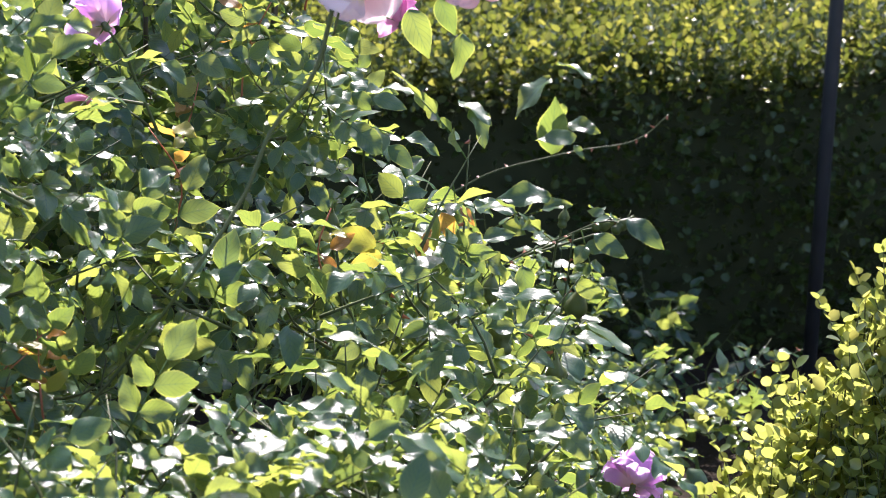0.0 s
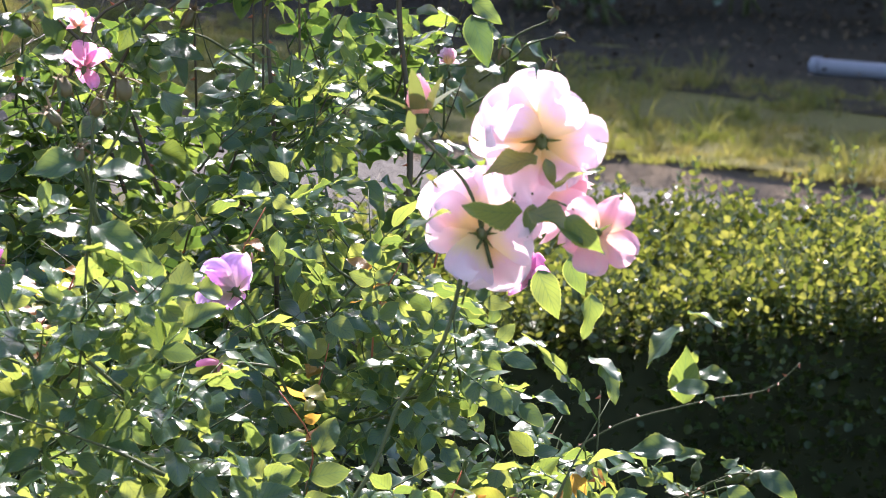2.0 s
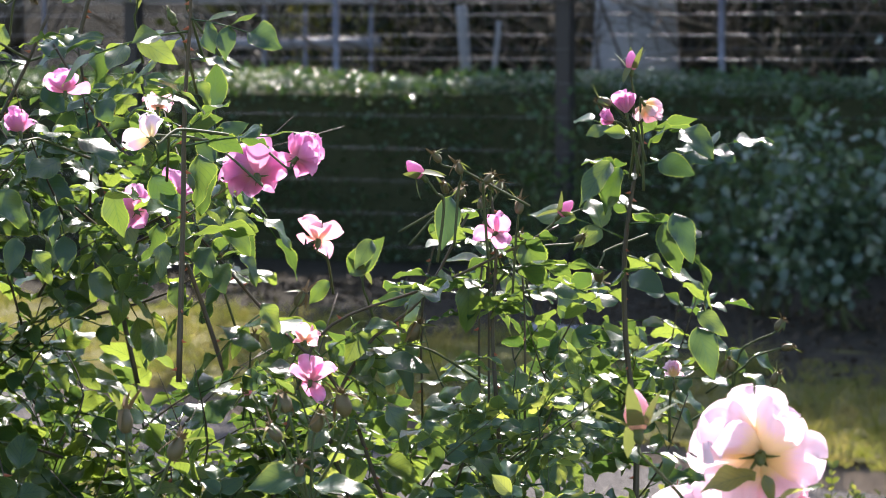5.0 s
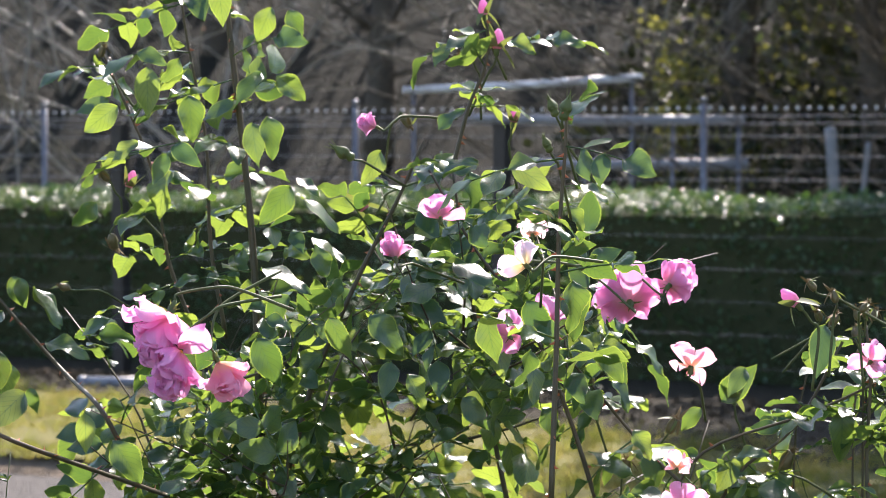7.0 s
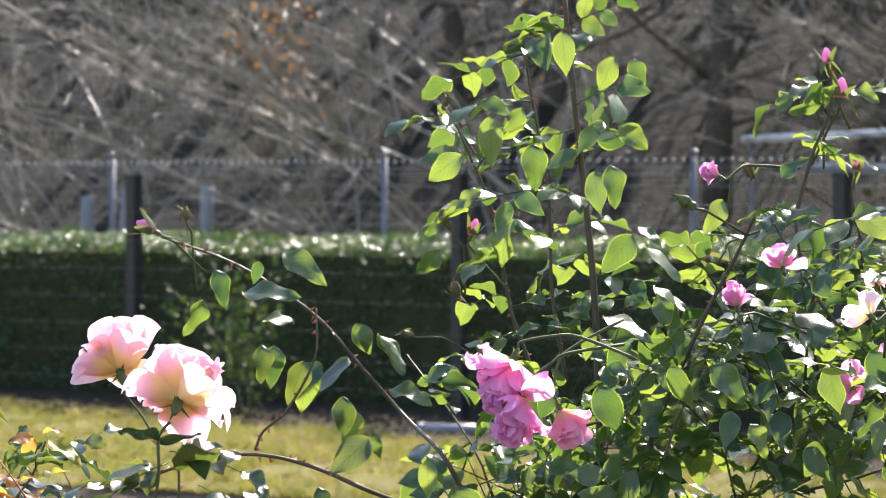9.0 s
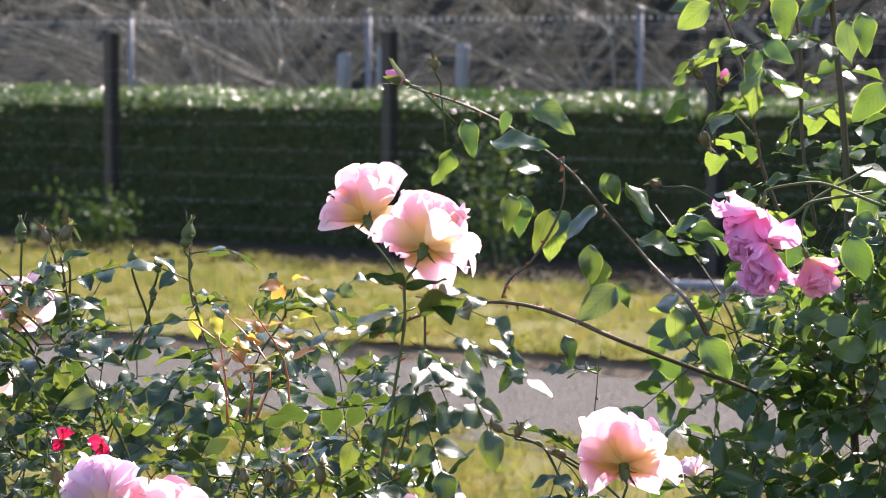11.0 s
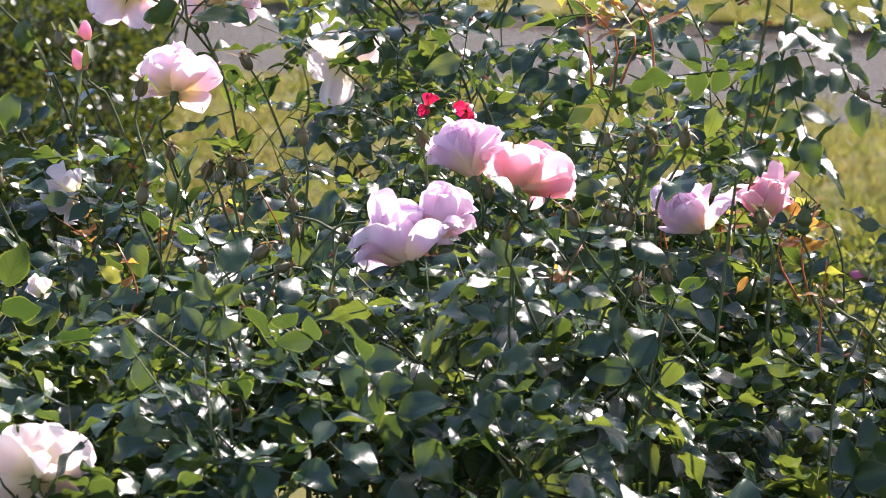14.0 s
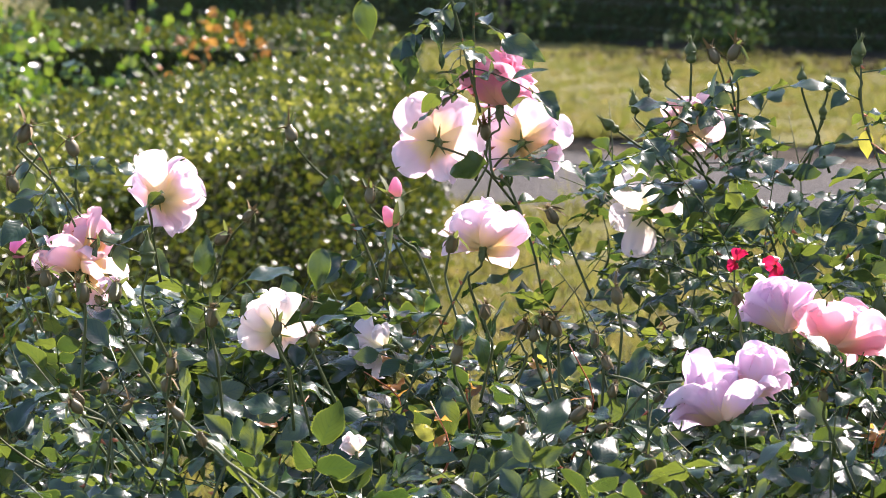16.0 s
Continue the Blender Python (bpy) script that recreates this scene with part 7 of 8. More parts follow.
bush_d.single((-0.238, 2.774, 1.144), (0.038, -0.019, -0.020), 0.047, (0.16, -0.55, 0.82), 1)
bush_d.single((-0.217, 2.977, 1.142), (0.014, -0.002, -0.030), 0.033, (0.26, -0.78, 0.56), 0)
bush_d.single((-0.184, 3.179, 1.119), (-0.003, -0.025, -0.044), 0.051, (0.16, -0.55, 0.82), 2)
bush_d.single((-0.132, 3.183, 1.131), (0.012, -0.003, -0.034), 0.037, (0.26, -0.78, 0.56), 2)
bush_d.single((-0.207, 3.178, 1.127), (0.025, -0.020, -0.015), 0.035, (0.16, -0.55, 0.82), 1)
bush_d.single((-0.235, 3.174, 1.106), (0.026, -0.022, -0.038), 0.051, (0.16, -0.55, 0.82), 0)
bush_d.single((-0.190, 3.189, 1.277), (0.004, -0.002, -0.042), 0.042, (0.26, -0.78, 0.56), 2)
bush_d.single((-0.147, 3.191, 1.261), (-0.013, -0.003, -0.049), 0.051, (0.26, -0.78, 0.56), 1)
bush_d.single((-0.106, 3.191, 1.224), (0.001, -0.003, -0.043), 0.043, (0.26, -0.78, 0.56), 3)
bush_d.single((-0.101, 3.193, 1.264), (-0.038, -0.024, -0.040), 0.060, (0.16, -0.55, 0.82), 0)
bush_d.single((-0.079, 3.189, 1.181), (-0.040, -0.024, -0.035), 0.059, (0.16, -0.55, 0.82), 1)
bush_d.single((-0.241, 2.764, 1.058), (0.001, -0.004, -0.028), 0.028, (0.26, -0.78, 0.56), 3)
bush_d.single((-0.225, 2.762, 1.033), (0.011, -0.003, -0.025), 0.027, (0.26, -0.78, 0.56), 2)
bush_d.single((-0.220, 2.762, 1.028), (0.030, -0.019, -0.012), 0.037, (0.16, -0.55, 0.82), 1)
bush_d.single((-0.314, 2.858, 1.060), (-0.010, -0.005, -0.032), 0.033, (0.26, -0.78, 0.56), 2)
bush_d.single((-0.304, 2.861, 1.076), (0.016, -0.002, -0.029), 0.033, (0.26, -0.78, 0.56), 1)
bush_d.single((-0.430, 3.146, 1.046), (-0.002, -0.005, -0.035), 0.035, (0.26, -0.78, 0.56), 2)
bush_d.single((-0.384, 3.057, 1.102), (0.020, -0.027, 0.006), 0.035, (0.01, -0.13, 0.99), 1)
bush_d.single((-0.436, 3.145, 1.046), (-0.022, -0.006, -0.023), 0.033, (0.26, -0.78, 0.56), 3)
bush_d.single((-0.412, 3.055, 1.130), (0.003, -0.002, -0.025), 0.026, (0.26, -0.78, 0.56), 2)
bush_d.single((-0.461, 3.042, 1.074), (-0.002, -0.003, -0.022), 0.023, (0.26, -0.78, 0.56), 2)
bush_d.single((-0.539, 3.128, 1.045), (0.000, -0.002, -0.014), 0.015, (0.26, -0.78, 0.56), 1)
bush_d.single((-0.608, 3.118, 1.073), (-0.032, -0.028, -0.009), 0.044, (0.16, -0.55, 0.82), 1)
bush_d.single((-0.557, 3.439, 1.131), (0.001, -0.003, -0.033), 0.033, (0.26, -0.78, 0.56), 1, "leaf_yellow")
bush_d.single((-0.538, 3.442, 1.128), (0.010, -0.001, -0.025), 0.027, (0.26, -0.78, 0.56), 2, "leaf_yellow")
bush_d.single((-0.436, 3.259, 1.178), (-0.018, -0.023, -0.005), 0.030, (0.16, -0.55, 0.82), 0, "leaf_copper")
bush_d.single((-0.433, 3.259, 1.175), (-0.014, -0.004, -0.027), 0.031, (0.26, -0.78, 0.56), 1, "leaf_copper")
bush_d.single((-0.424, 3.261, 1.181), (0.023, -0.017, 0.008), 0.030, (0.16, -0.55, 0.82), 2, "leaf_copper")
bush_d.single((-0.418, 3.261, 1.172), (0.038, -0.016, -0.016), 0.045, (0.16, -0.55, 0.82), 2, "leaf_yellow")
bush_d.single((-0.415, 3.261, 1.169), (0.012, -0.000, -0.027), 0.030, (0.26, -0.78, 0.56), 1)
bush_d.single((-0.267, 2.839, 0.905), (0.008, -0.001, -0.010), 0.013, (0.26, -0.78, 0.56), 1, "leaf_copper")
bush_d.single((-0.283, 2.838, 0.904), (-0.013, -0.004, -0.016), 0.021, (0.26, -0.78, 0.56), 0, "leaf_copper")
bush_d.cane([(-0.489, 3.227, 0.956), (-0.468, 3.240, 1.028), (-0.461, 3.248, 1.094), (-0.435, 3.256, 1.136), (-0.421, 3.260, 1.172)], (0.0015, 0.0012), 9, thorns=8)
bush_d.cane([(-0.476, 3.336, 0.992), (-0.508, 3.338, 1.053), (-0.534, 3.341, 1.120), (-0.547, 3.342, 1.163), (-0.548, 3.345, 1.212)], (0.0015, 0.0012), 9, thorns=8)
bud(bush_d, (-0.567, 3.443, 1.213), (0.17, 0.14, 0.98), 0.0191, "pink", (-0.566, 3.451, 1.168), 245, True)
bud(bush_d, (-0.599, 3.436, 1.181), (0.07, 0.13, 0.99), 0.0115, "pink", (-0.609, 3.441, 1.136), 246, True)
bud(bush_d, (-0.627, 3.431, 1.187), (-0.03, 0.11, 0.99), 0.0115, "pink", (-0.615, 3.440, 1.136), 247, True)
bud(bush_d, (-0.604, 3.432, 1.149), (0.07, 0.13, 0.99), 0.0102, "pink", (-0.612, 3.439, 1.117), 248, True)
bud(bush_d, (-0.748, 3.408, 1.218), (-0.03, 0.11, 0.99), 0.0165, "pink", (-0.751, 3.413, 1.160), 249, True)
bud(bush_d, (-0.775, 3.400, 1.196), (-0.03, 0.11, 0.99), 0.0127, "pink", (-0.752, 3.413, 1.154), 250, True)
bud(bush_d, (-0.797, 3.394, 1.183), (-0.39, 0.05, 0.92), 0.0140, "pink", (-0.764, 3.408, 1.135), 251, True)
bud(bush_d, (-0.809, 3.390, 1.161), (-0.13, 0.10, 0.99), 0.0140, "pink", (-0.770, 3.405, 1.110), 252, True)
bud(bush_d, (-0.833, 3.382, 1.139), (-0.81, -0.04, 0.59), 0.0140, "pink", (-0.788, 3.400, 1.103), 253, True)
hip(bush_d, (-0.743, 3.511, 1.212), (-0.31, 0.07, 0.95), 0.0118, (-0.730, 3.521, 1.166), 254)
hip(bush_d, (-0.719, 3.516, 1.216), (0.07, 0.13, 0.99), 0.0118, (-0.717, 3.524, 1.166), 255)
bush_d.cane([(-0.601, 3.403, 0.890), (-0.635, 3.410, 0.985), (-0.680, 3.410, 1.067), (-0.697, 3.414, 1.142), (-0.705, 3.416, 1.193)], (0.0019, 0.0016), 11, thorns=10)
bush_d.cane([(-0.639, 3.402, 0.928), (-0.661, 3.409, 1.016), (-0.706, 3.407, 1.092), (-0.750, 3.402, 1.136), (-0.769, 3.399, 1.161)], (0.0016, 0.0013), 9, thorns=8)
bloom(bush_d, Vector((-0.756, 3.400, 1.129)), (-0.00, 0.85, 0.53), 0.0484, "pale", 0.61, 4, 258, (-0.741, 3.420, 1.090))
bloom(bush_d, Vector((-0.839, 3.576, 1.021)), (-0.14, 0.94, 0.31), 0.0498, "white", 1.2, 2, 259, (-0.815, 3.597, 0.977))
bloom(bush_d, Vector((-0.065, 2.974, 1.024)), (-0.10, 0.74, 0.66), 0.0520, "pale", 0.84, 5, 260, (-0.082, 2.979, 0.936))
bloom(bush_d, Vector((0.003, 3.270, 0.974)), (-0.43, 0.47, 0.77), 0.0216, "lilac", 0.41, 2, 261)
bloom(bush_d, Vector((-0.080, 2.977, 0.923)), (-0.02, 0.86, 0.52), 0.0362, "pale", 1.21, 2, 262)
bloom(bush_d, Vector((-0.003, 3.005, 0.896)), (-0.18, 0.61, 0.77), 0.0244, "violet", 0.66, 4, 263)
bloom(bush_d, Vector((-0.090, 3.341, 0.795)), (-0.12, 0.78, 0.62), 0.0260, "magenta", 0.6, 3, 264)
bud(bush_d, (-0.204, 3.339, 0.816), (-0.92, -0.08, 0.39), 0.0185, "magenta", (-0.177, 3.349, 0.806), 265)
bloom(bush_d, Vector((-0.284, 2.995, 0.933)), (0.03, 0.42, 0.91), 0.0433, "pink", 0.5, 5, 266, (-0.288, 3.008, 0.891))
bloom(bush_d, Vector((-0.341, 2.987, 0.921)), (-0.52, 0.46, 0.72), 0.0510, "lilac", 0.42, 4, 267, (-0.334, 3.001, 0.879))
bloom(bush_d, Vector((-0.555, 2.911, 0.981)), (-0.27, 0.49, 0.83), 0.0545, "lilac", 0.45, 4, 268)
bloom(bush_d, Vector((-0.512, 2.917, 0.968)), (0.27, 0.69, 0.68), 0.0458, "pink", 0.85, 4, 269, (-0.508, 2.931, 0.919))
bloom(bush_d, Vector((-0.574, 2.692, 0.934)), (-0.42, 0.55, 0.72), 0.0550, "lilac", 0.66, 4, 270, (-0.541, 2.714, 0.901))
bloom(bush_d, Vector((-0.556, 2.720, 0.952)), (0.11, 0.50, 0.86), 0.0441, "lilac", 0.45, 4, 271)
bloom(bush_d, Vector((-0.493, 3.834, 0.923)), (-0.21, 0.66, -0.72), 0.0298, "magenta", 0.6, 3, 272, (-0.504, 3.858, 0.963))
bloom(bush_d, Vector((-0.509, 3.840, 0.990)), (-0.12, 0.83, 0.55), 0.0213, "pink", 0.5, 2, 273)
bloom(bush_d, Vector((-0.641, 3.106, 1.026)), (-0.83, 0.55, 0.13), 0.0115, "red", 1.0, 1, 274)
bloom(bush_d, Vector((-0.601, 3.113, 1.021)), (0.39, 0.92, -0.01), 0.0140, "red", 1.2, 1, 275)
hip(bush_d, (-0.195, 3.070, 1.049), (-0.82, -0.05, 0.57), 0.0090, (-0.147, 3.080, 1.027), 276)
hip(bush_d, (-0.172, 3.071, 1.047), (-0.24, 0.08, 0.97), 0.0085, (-0.147, 3.080, 1.027), 277)
hip(bush_d, (-0.132, 3.071, 1.023), (-0.97, -0.11, 0.23), 0.0085, (-0.102, 3.080, 1.005), 278)
bush_d.cane([(-0.149, 3.070, 1.029), (-0.118, 3.069, 1.006), (-0.100, 3.064, 0.968), (-0.087, 3.056, 0.913)], (0.0008, 0.0008), 2, thorns=4)
hip(bush_d, (-0.407, 2.791, 1.037), (-0.13, 0.10, 0.99), 0.0093, (-0.395, 2.798, 0.997), 280)
hip(bush_d, (-0.384, 2.794, 1.034), (0.07, 0.13, 0.99), 0.0093, (-0.392, 2.798, 0.997), 281)
hip(bush_d, (-0.369, 2.798, 1.042), (-0.03, 0.11, 0.99), 0.0093, (-0.379, 2.800, 0.997), 282)
hip(bush_d, (-0.338, 2.801, 1.038), (0.07, 0.13, 0.99), 0.0104, (-0.363, 2.799, 0.977), 283)
hip(bush_d, (-0.366, 2.796, 1.027), (0.17, 0.14, 0.98), 0.0083, (-0.379, 2.799, 0.987), 284)
bud(bush_d, (-0.497, 3.126, 0.973), (-0.03, 0.11, 0.99), 0.0175, "pink", (-0.497, 3.129, 0.923), 285, True)
hip(bush_d, (-0.438, 2.776, 0.967), (-0.22, 0.08, 0.97), 0.0114, (-0.418, 2.782, 0.925), 286)
hip(bush_d, (-0.405, 2.781, 0.968), (-0.13, 0.10, 0.99), 0.0114, (-0.402, 2.783, 0.915), 287)
hip(bush_d, (-0.387, 2.784, 0.965), (0.07, 0.13, 0.99), 0.0114, (-0.397, 2.784, 0.915), 288)
hip(bush_d, (-0.367, 2.786, 0.963), (0.07, 0.13, 0.99), 0.0114, (-0.382, 2.786, 0.915), 289)
hip(bush_d, (-0.267, 2.799, 0.967), (-0.03, 0.11, 0.99), 0.0124, (-0.258, 2.800, 0.907), 290)
bud(bush_d, (-0.241, 2.949, 0.936), (0.07, 0.13, 0.99), 0.0164, "pink", (-0.234, 2.949, 0.870), 291, True)
hip(bush_d, (-0.575, 2.760, 1.039), (-0.03, 0.11, 0.99), 0.0104, (-0.571, 2.766, 0.996), 292)
hip(bush_d, (-0.734, 2.718, 1.014), (-0.03, 0.11, 0.99), 0.0104, (-0.733, 2.723, 0.976), 293)
hip(bush_d, (-0.753, 2.712, 1.009), (-0.03, 0.11, 0.99), 0.0093, (-0.750, 2.717, 0.972), 294)
bush_d.single((-0.405, 2.937, 0.982), (-0.029, -0.026, -0.005), 0.039, (0.16, -0.55, 0.82), 1, "leaf_yellow")
bush_d.single((-0.442, 2.929, 0.966), (0.025, 0.001, -0.016), 0.029, (0.26, -0.78, 0.56), 2, "leaf_yellow")
bush_d.single((-0.822, 3.279, 1.113), (0.007, -0.002, -0.040), 0.040, (0.26, -0.78, 0.56), 3)
hip_stems(bush_d, 8, (-0.78, -0.2), (2.55, 3.2), lambda x, y: 0.86 + 0.06 * (y - 2.45), 31)
for x, z, dx, dz in LOW_SPRAY:
    bush_d.add_leaf(Vector((x, 2.74, z + 0.055)), (dx, -0.25, dz), 0.034)
young_shoots(bush_d, 4, (-0.47, -0.38), (2.8, 2.95), lambda x, y: 1.13, 31)
bush_d.finish()

bush_e = Bush((-1.0, 3.05, 0.0), "broad dark-leaved rose bush with pale roses, hips and fading flowers", "leaf_d", 0.042, 14, "cane", 0.34)
main_canes(bush_e, 14, (-1.5, -0.7), (2.6, 3.4), 0.8, 9)
fill(bush_e, 146, (-1.42, -0.68), (2.3, 3.4), lambda x, y: 0.88 + 0.05 * (y - 2.3) + 0.04 * math.sin(x * 9), 10, 0.15)
young_shoots(bush_e, 8, (-1.4, -0.7), (2.7, 3.3), lambda x, y: 0.90, 25)
for i in range(14):
    x0 = -1.62 + 0.062 * i + bush_e.r.gauss(0, 0.02)
    y0 = bush_e.r.uniform(3.0, 3.5)
    h = bush_e.r.uniform(0.9, 1.08)
    bend = [bush_e.r.gauss(0, 0.045) for _ in range(3)]
    bush_e.cane([(x0 * 0.9, y0 - 0.15, 0.5), (x0 * 0.95 + bend[0], y0 - 0.05, 0.5 + (h - 0.5) * 0.4), (x0 + bend[1], y0, 0.5 + (h - 0.5) * 0.75), (x0 * 1.02 + bend[2], y0 + 0.03, h)], (0.0019, 0.0005), 10, 0.3, 1.0, 0.038, thorns=6)
bloom(bush_e, Vector((-0.948, 3.325, 1.166)), (-0.11, 0.55, 0.83), 0.0560, "rosy", 0.55, 5, 298, (-0.978, 3.374, 1.117))
bloom(bush_e, Vector((-1.031, 3.359, 1.125)), (-0.42, 0.88, 0.21), 0.0474, "blush", 0.98, 3, 299, (-0.984, 3.390, 1.090))
bloom(bush_e, Vector((-0.959, 3.462, 1.114)), (-0.12, 0.99, 0.09), 0.0478, "blush", 1.0, 4, 300, (-0.998, 3.468, 1.075))
bloom(bush_e, Vector((-0.895, 3.054, 1.042)), (-0.05, 0.62, 0.78), 0.0442, "blush", 0.80, 4, 301, (-0.914, 3.065, 1.005))
bud(bush_e, (-0.968, 2.988, 1.101), (-0.01, 0.12, 0.99), 0.0185, "rosy", (-0.976, 2.991, 1.060), 302)
bud(bush_e, (-0.960, 2.956, 1.076), (-0.44, -0.01, 0.90), 0.0195, "rosy", (-0.939, 2.969, 1.046), 303)
hip(bush_e, (-0.992, 2.980, 1.105), (-0.29, 0.04, 0.96), 0.0115, (-0.976, 2.992, 1.066), 304)
bloom(bush_e, Vector((-1.209, 2.956, 1.101)), (0.30, 0.93, 0.19), 0.0419, "blush", 0.94, 4, 305, (-1.224, 2.967, 1.060))
bloom(bush_e, Vector((-1.322, 3.008, 1.018)), (-0.05, 0.58, 0.81), 0.0530, "pale", 0.66, 3, 306, (-1.326, 3.021, 0.967))
bloom(bush_e, Vector((-1.320, 3.004, 1.018)), (-0.05, 0.58, 0.81), 0.0500, "pale", 1.05, 1, 307)
bud(bush_e, (-1.383, 2.984, 1.035), (-0.01, 0.12, 0.99), 0.0240, "magenta", (-1.382, 2.989, 0.989), 308)
hip(bush_e, (-1.317, 2.902, 1.026), (-0.01, 0.12, 0.99), 0.0128, (-1.315, 2.906, 0.973), 309)
hip(bush_e, (-1.147, 2.595, 1.057), (-0.01, 0.12, 0.99), 0.0124, (-1.148, 2.599, 1.012), 310)
bud(bush_e, (-1.185, 2.852, 1.055), (-0.01, 0.12, 0.99), 0.0203, "pink", (-1.187, 2.853, 0.995), 311, True)
bloom(bush_e, Vector((-1.040, 2.821, 0.986)), (-0.38, 0.67, 0.63), 0.0386, "white", 1.0, 3, 312, (-1.035, 2.838, 0.950))
bloom(bush_e, Vector((-1.020, 3.106, 0.928)), (-0.96, 0.26, -0.10), 0.0396, "white", 0.7, 2, 313, (-1.014, 3.125, 0.904))
hip(bush_e, (-0.981, 2.654, 1.018), (0.08, 0.15, 0.99), 0.0104, (-0.973, 2.660, 0.975), 314)
hip(bush_e, (-0.949, 2.663, 1.007), (0.17, 0.18, 0.97), 0.0114, (-0.963, 2.662, 0.964), 315)
hip(bush_e, (-1.377, 3.001, 1.166), (-0.20, 0.07, 0.98), 0.0132, (-1.351, 3.018, 1.106), 316)
hip(bush_e, (-1.333, 3.019, 1.149), (-0.01, 0.12, 0.99), 0.0132, (-1.332, 3.025, 1.100), 317)
hip(bush_e, (-1.390, 2.991, 1.113), (-0.20, 0.07, 0.98), 0.0120, (-1.378, 3.001, 1.066), 318)
hip(bush_e, (-1.150, 3.197, 1.148), (-0.74, -0.13, 0.66), 0.0124, (-1.103, 3.217, 1.081), 319)
hip(bush_e, (-1.159, 3.079, 1.071), (0.72, 0.29, 0.63), 0.0102, (-1.185, 3.076, 1.035), 320)
hip(bush_e, (-1.184, 3.067, 1.048), (0.67, 0.28, 0.69), 0.0108, (-1.196, 3.070, 1.024), 321)
hip(bush_e, (-0.898, 2.951, 1.061), (-0.01, 0.12, 0.99), 0.0135, (-0.906, 2.954, 1.020), 322)
hip(bush_e, (-0.974, 3.356, 1.137), (-0.01, 0.12, 0.99), 0.0127, (-0.976, 3.362, 1.093), 323)
hip(bush_e, (-0.877, 3.269, 1.053), (-0.20, 0.07, 0.98), 0.0124, (-0.858, 3.279, 1.015), 324)
hip(bush_e, (-0.683, 2.744, 1.042), (-0.01, 0.12, 0.99), 0.0104, (-0.680, 2.749, 1.000), 325)
hip(bush_e, (-0.823, 2.700, 0.991), (-0.01, 0.12, 0.99), 0.0104, (-0.822, 2.705, 0.956), 326)
hip(bush_e, (-0.766, 2.719, 1.013), (-0.01, 0.12, 0.99), 0.0104, (-0.765, 2.725, 0.980), 327)
hip(bush_e, (-0.746, 2.725, 1.017), (0.08, 0.15, 0.99), 0.0114, (-0.745, 2.730, 0.980), 328)
hip(bush_e, (-0.799, 2.713, 1.029), (-0.01, 0.12, 0.99), 0.0104, (-0.795, 2.718, 0.991), 329)
hip(bush_e, (-0.955, 2.666, 1.037), (0.26, 0.20, 0.94), 0.0114, (-0.954, 2.670, 0.995), 330)
hip(bush_e, (-1.037, 2.635, 1.030), (-0.01, 0.12, 0.99), 0.0114, (-1.035, 2.640, 0.987), 331)
hip(bush_e, (-1.119, 2.607, 1.056), (-0.01, 0.12, 0.99), 0.0124, (-1.115, 2.613, 1.011), 332)
bloom(bush_e, Vector((-0.811, 2.346, 0.809)), (-0.18, 0.82, 0.55), 0.0427, "white", 0.85, 4, 333)
bloom(bush_e, Vector((-0.924, 2.704, 0.894)), (-0.31, 0.70, 0.64), 0.0180, "white", 0.6, 2, 334)
bush_e.cane([(-0.970, 3.360, 1.169), (-0.967, 3.354, 1.093), (-0.948, 3.357, 1.074), (-0.923, 3.356, 1.010), (-0.910, 3.352, 0.953)], (0.0019, 0.0016), 5, thorns=10)
bush_e.cane([(-1.100, 3.207, 1.082), (-1.076, 3.209, 1.033), (-1.045, 3.207, 0.946), (-1.037, 3.195, 0.861)], (0.0019, 0.0015), 7, thorns=10)
bush_e.cane([(-0.882, 2.952, 1.032), (-0.903, 2.940, 0.988), (-0.928, 2.924, 0.939), (-0.948, 2.907, 0.878)], (0.0014, 0.0011), 7, thorns=8)
bush_e.cane([(-1.327, 3.005, 1.006), (-1.310, 3.006, 0.964), (-1.268, 3.015, 0.915), (-1.238, 3.015, 0.850)], (0.0015, 0.0012), 7, thorns=8)
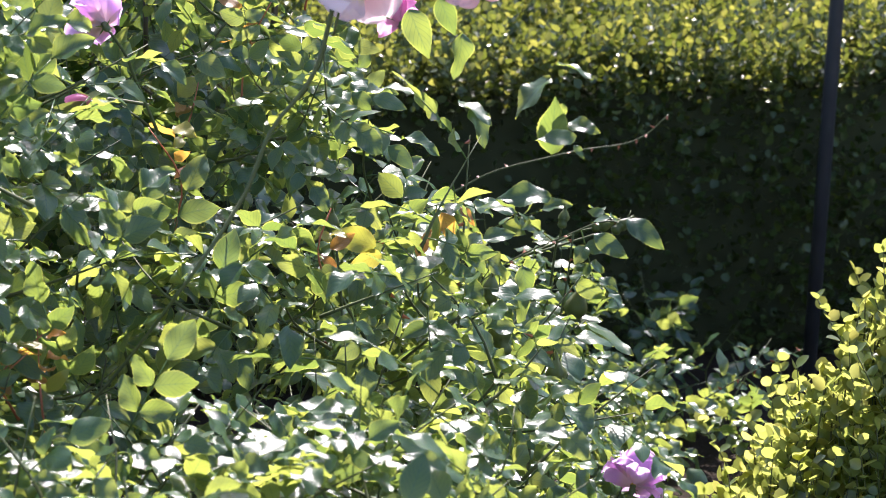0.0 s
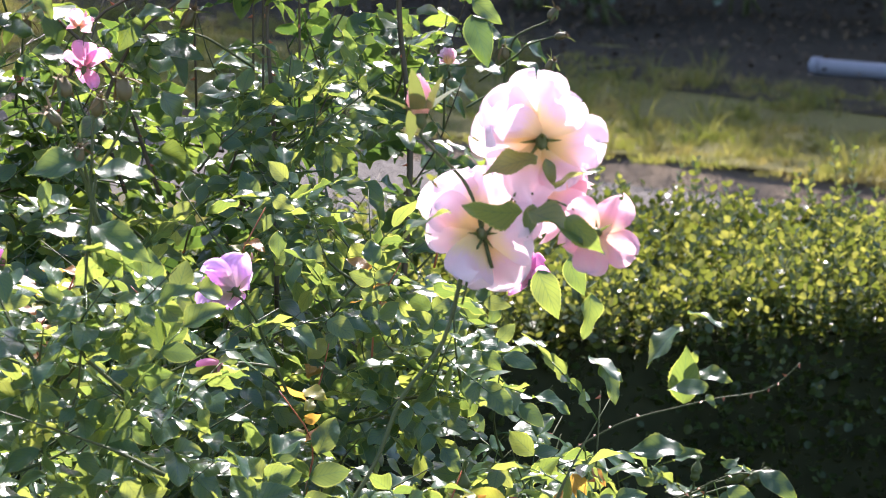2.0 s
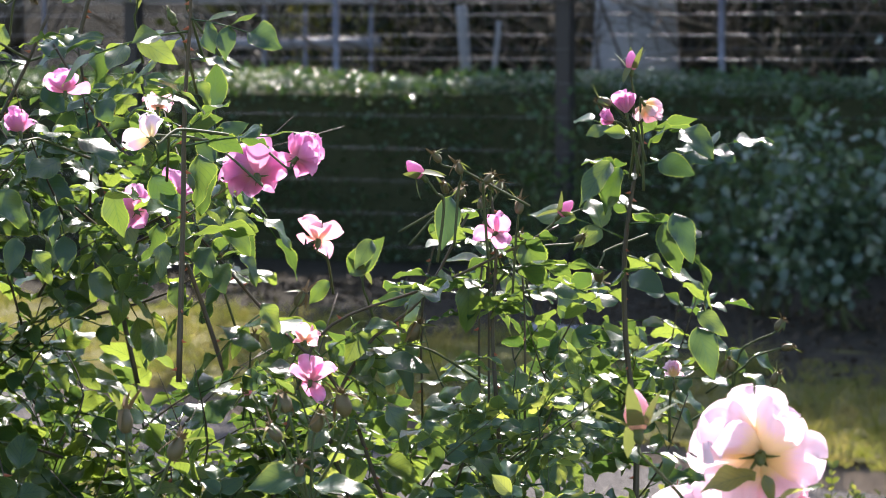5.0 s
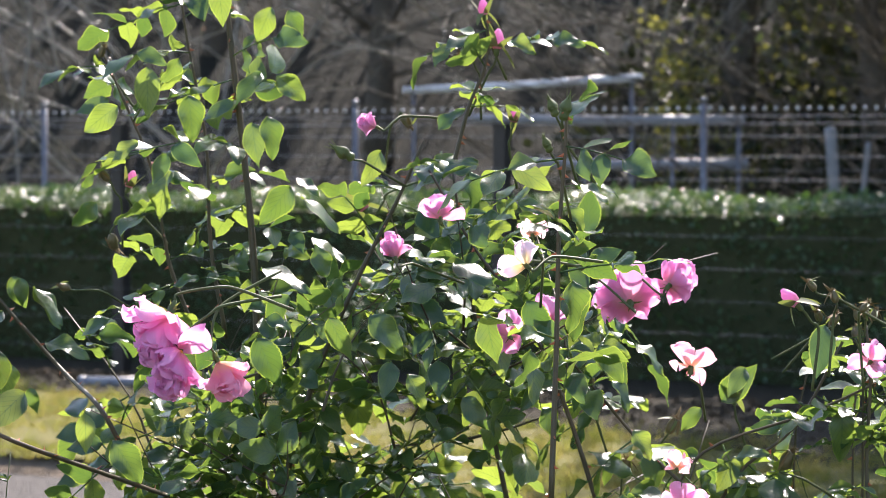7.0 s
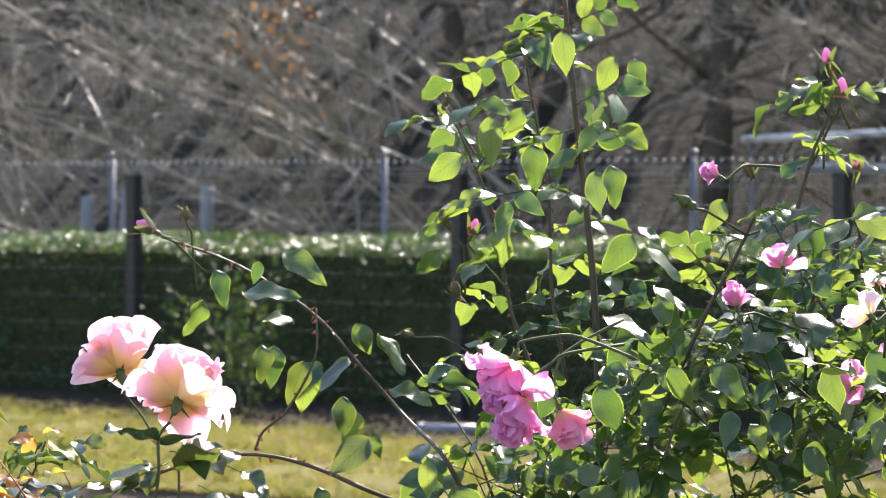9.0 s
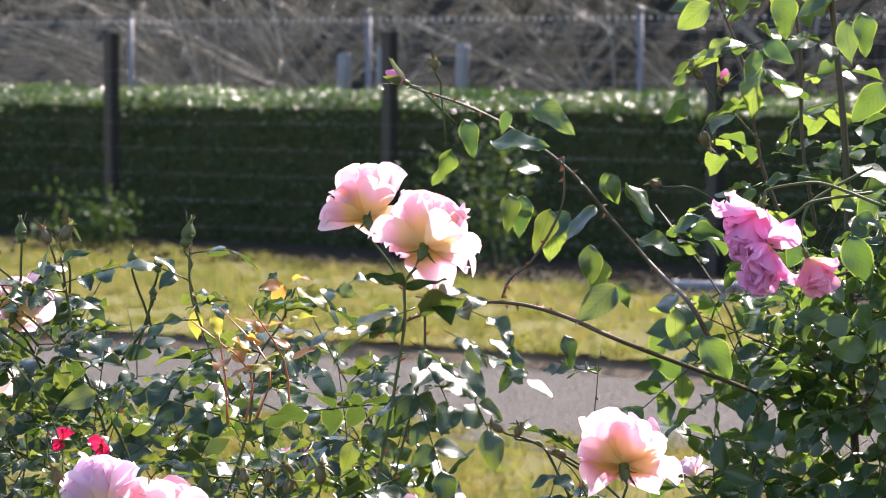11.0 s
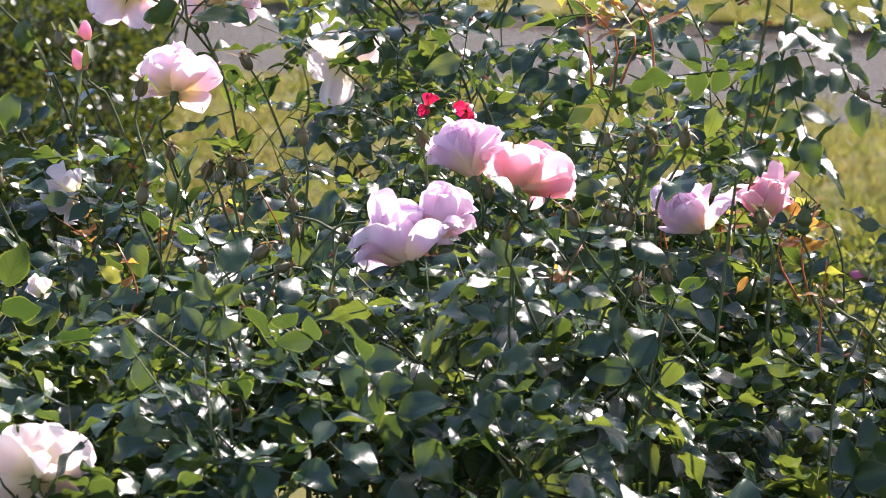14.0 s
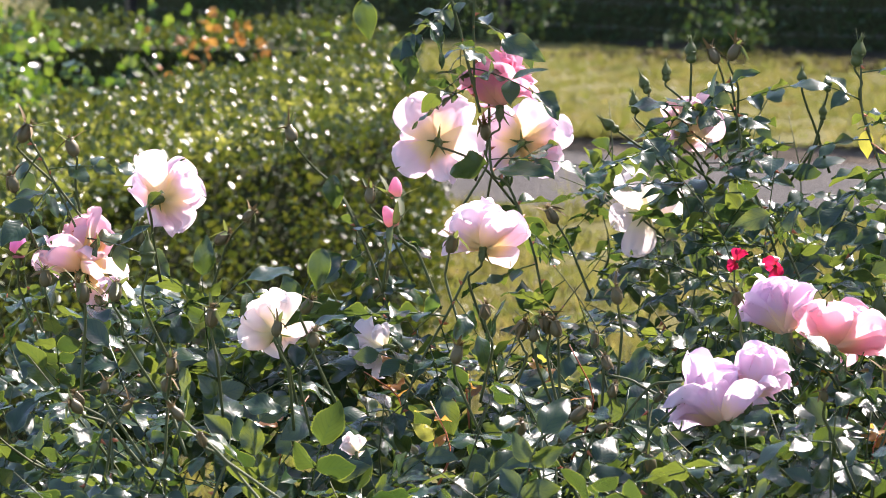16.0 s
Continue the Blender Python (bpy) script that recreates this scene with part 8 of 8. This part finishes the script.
bush_e.cane([(-1.375, 3.002, 1.161), (-1.356, 3.007, 1.125), (-1.325, 3.012, 1.053), (-1.313, 3.009, 0.994)], (0.0015, 0.0012), 7, thorns=8)
bush_e.single((-1.076, 3.231, 1.291), (0.008, 0.000, -0.046), 0.047, (0.38, -0.73, 0.56), 2)
bush_e.single((-1.024, 3.245, 1.253), (-0.016, -0.009, -0.058), 0.061, (0.38, -0.73, 0.56), 3)
bush_e.single((-1.006, 3.251, 1.261), (0.024, 0.004, -0.044), 0.050, (0.38, -0.73, 0.56), 2)
bush_e.single((-0.929, 3.272, 1.244), (0.052, -0.018, -0.016), 0.058, (0.05, -0.11, 0.99), 1)
bush_e.single((-0.934, 3.259, 1.103), (0.066, -0.013, 0.005), 0.068, (0.05, -0.11, 0.99), 0)
bush_e.single((-0.946, 3.257, 1.109), (-0.039, -0.043, -0.002), 0.058, (0.05, -0.11, 0.99), 2)
bush_e.single((-0.850, 3.385, 1.107), (-0.003, -0.005, -0.041), 0.041, (0.38, -0.73, 0.56), 3)
bush_e.single((-1.081, 2.994, 1.023), (-0.043, -0.047, 0.003), 0.064, (0.05, -0.11, 0.99), 1)
bush_e.single((-1.171, 2.865, 1.118), (-0.032, -0.038, -0.029), 0.057, (0.26, -0.51, 0.82), 2)
bush_e.single((-1.054, 3.006, 1.046), (-0.005, -0.008, -0.046), 0.047, (0.38, -0.73, 0.56), 1)
bush_e.single((-1.075, 3.113, 1.111), (0.000, -0.004, -0.039), 0.039, (0.38, -0.73, 0.56), 3)
bush_e.single((-0.914, 2.940, 1.011), (-0.008, -0.006, -0.028), 0.029, (0.38, -0.73, 0.56), 2, "leaf_b")
bush_e.cane([(-1.007, 3.306, 1.324), (-0.990, 3.308, 1.261), (-0.978, 3.308, 1.211), (-0.966, 3.308, 1.161)], (0.0022, 0.0019), 4, thorns=6)
bush_e.cane([(-0.971, 3.316, 1.323), (-0.973, 3.312, 1.248), (-0.972, 3.308, 1.186)], (0.0016, 0.0016), 4, thorns=6)
hip_stems(bush_e, 9, (-1.4, -0.68), (2.4, 3.1), lambda x, y: 0.89 + 0.05 * (y - 2.3), 32)
bush_e.finish()
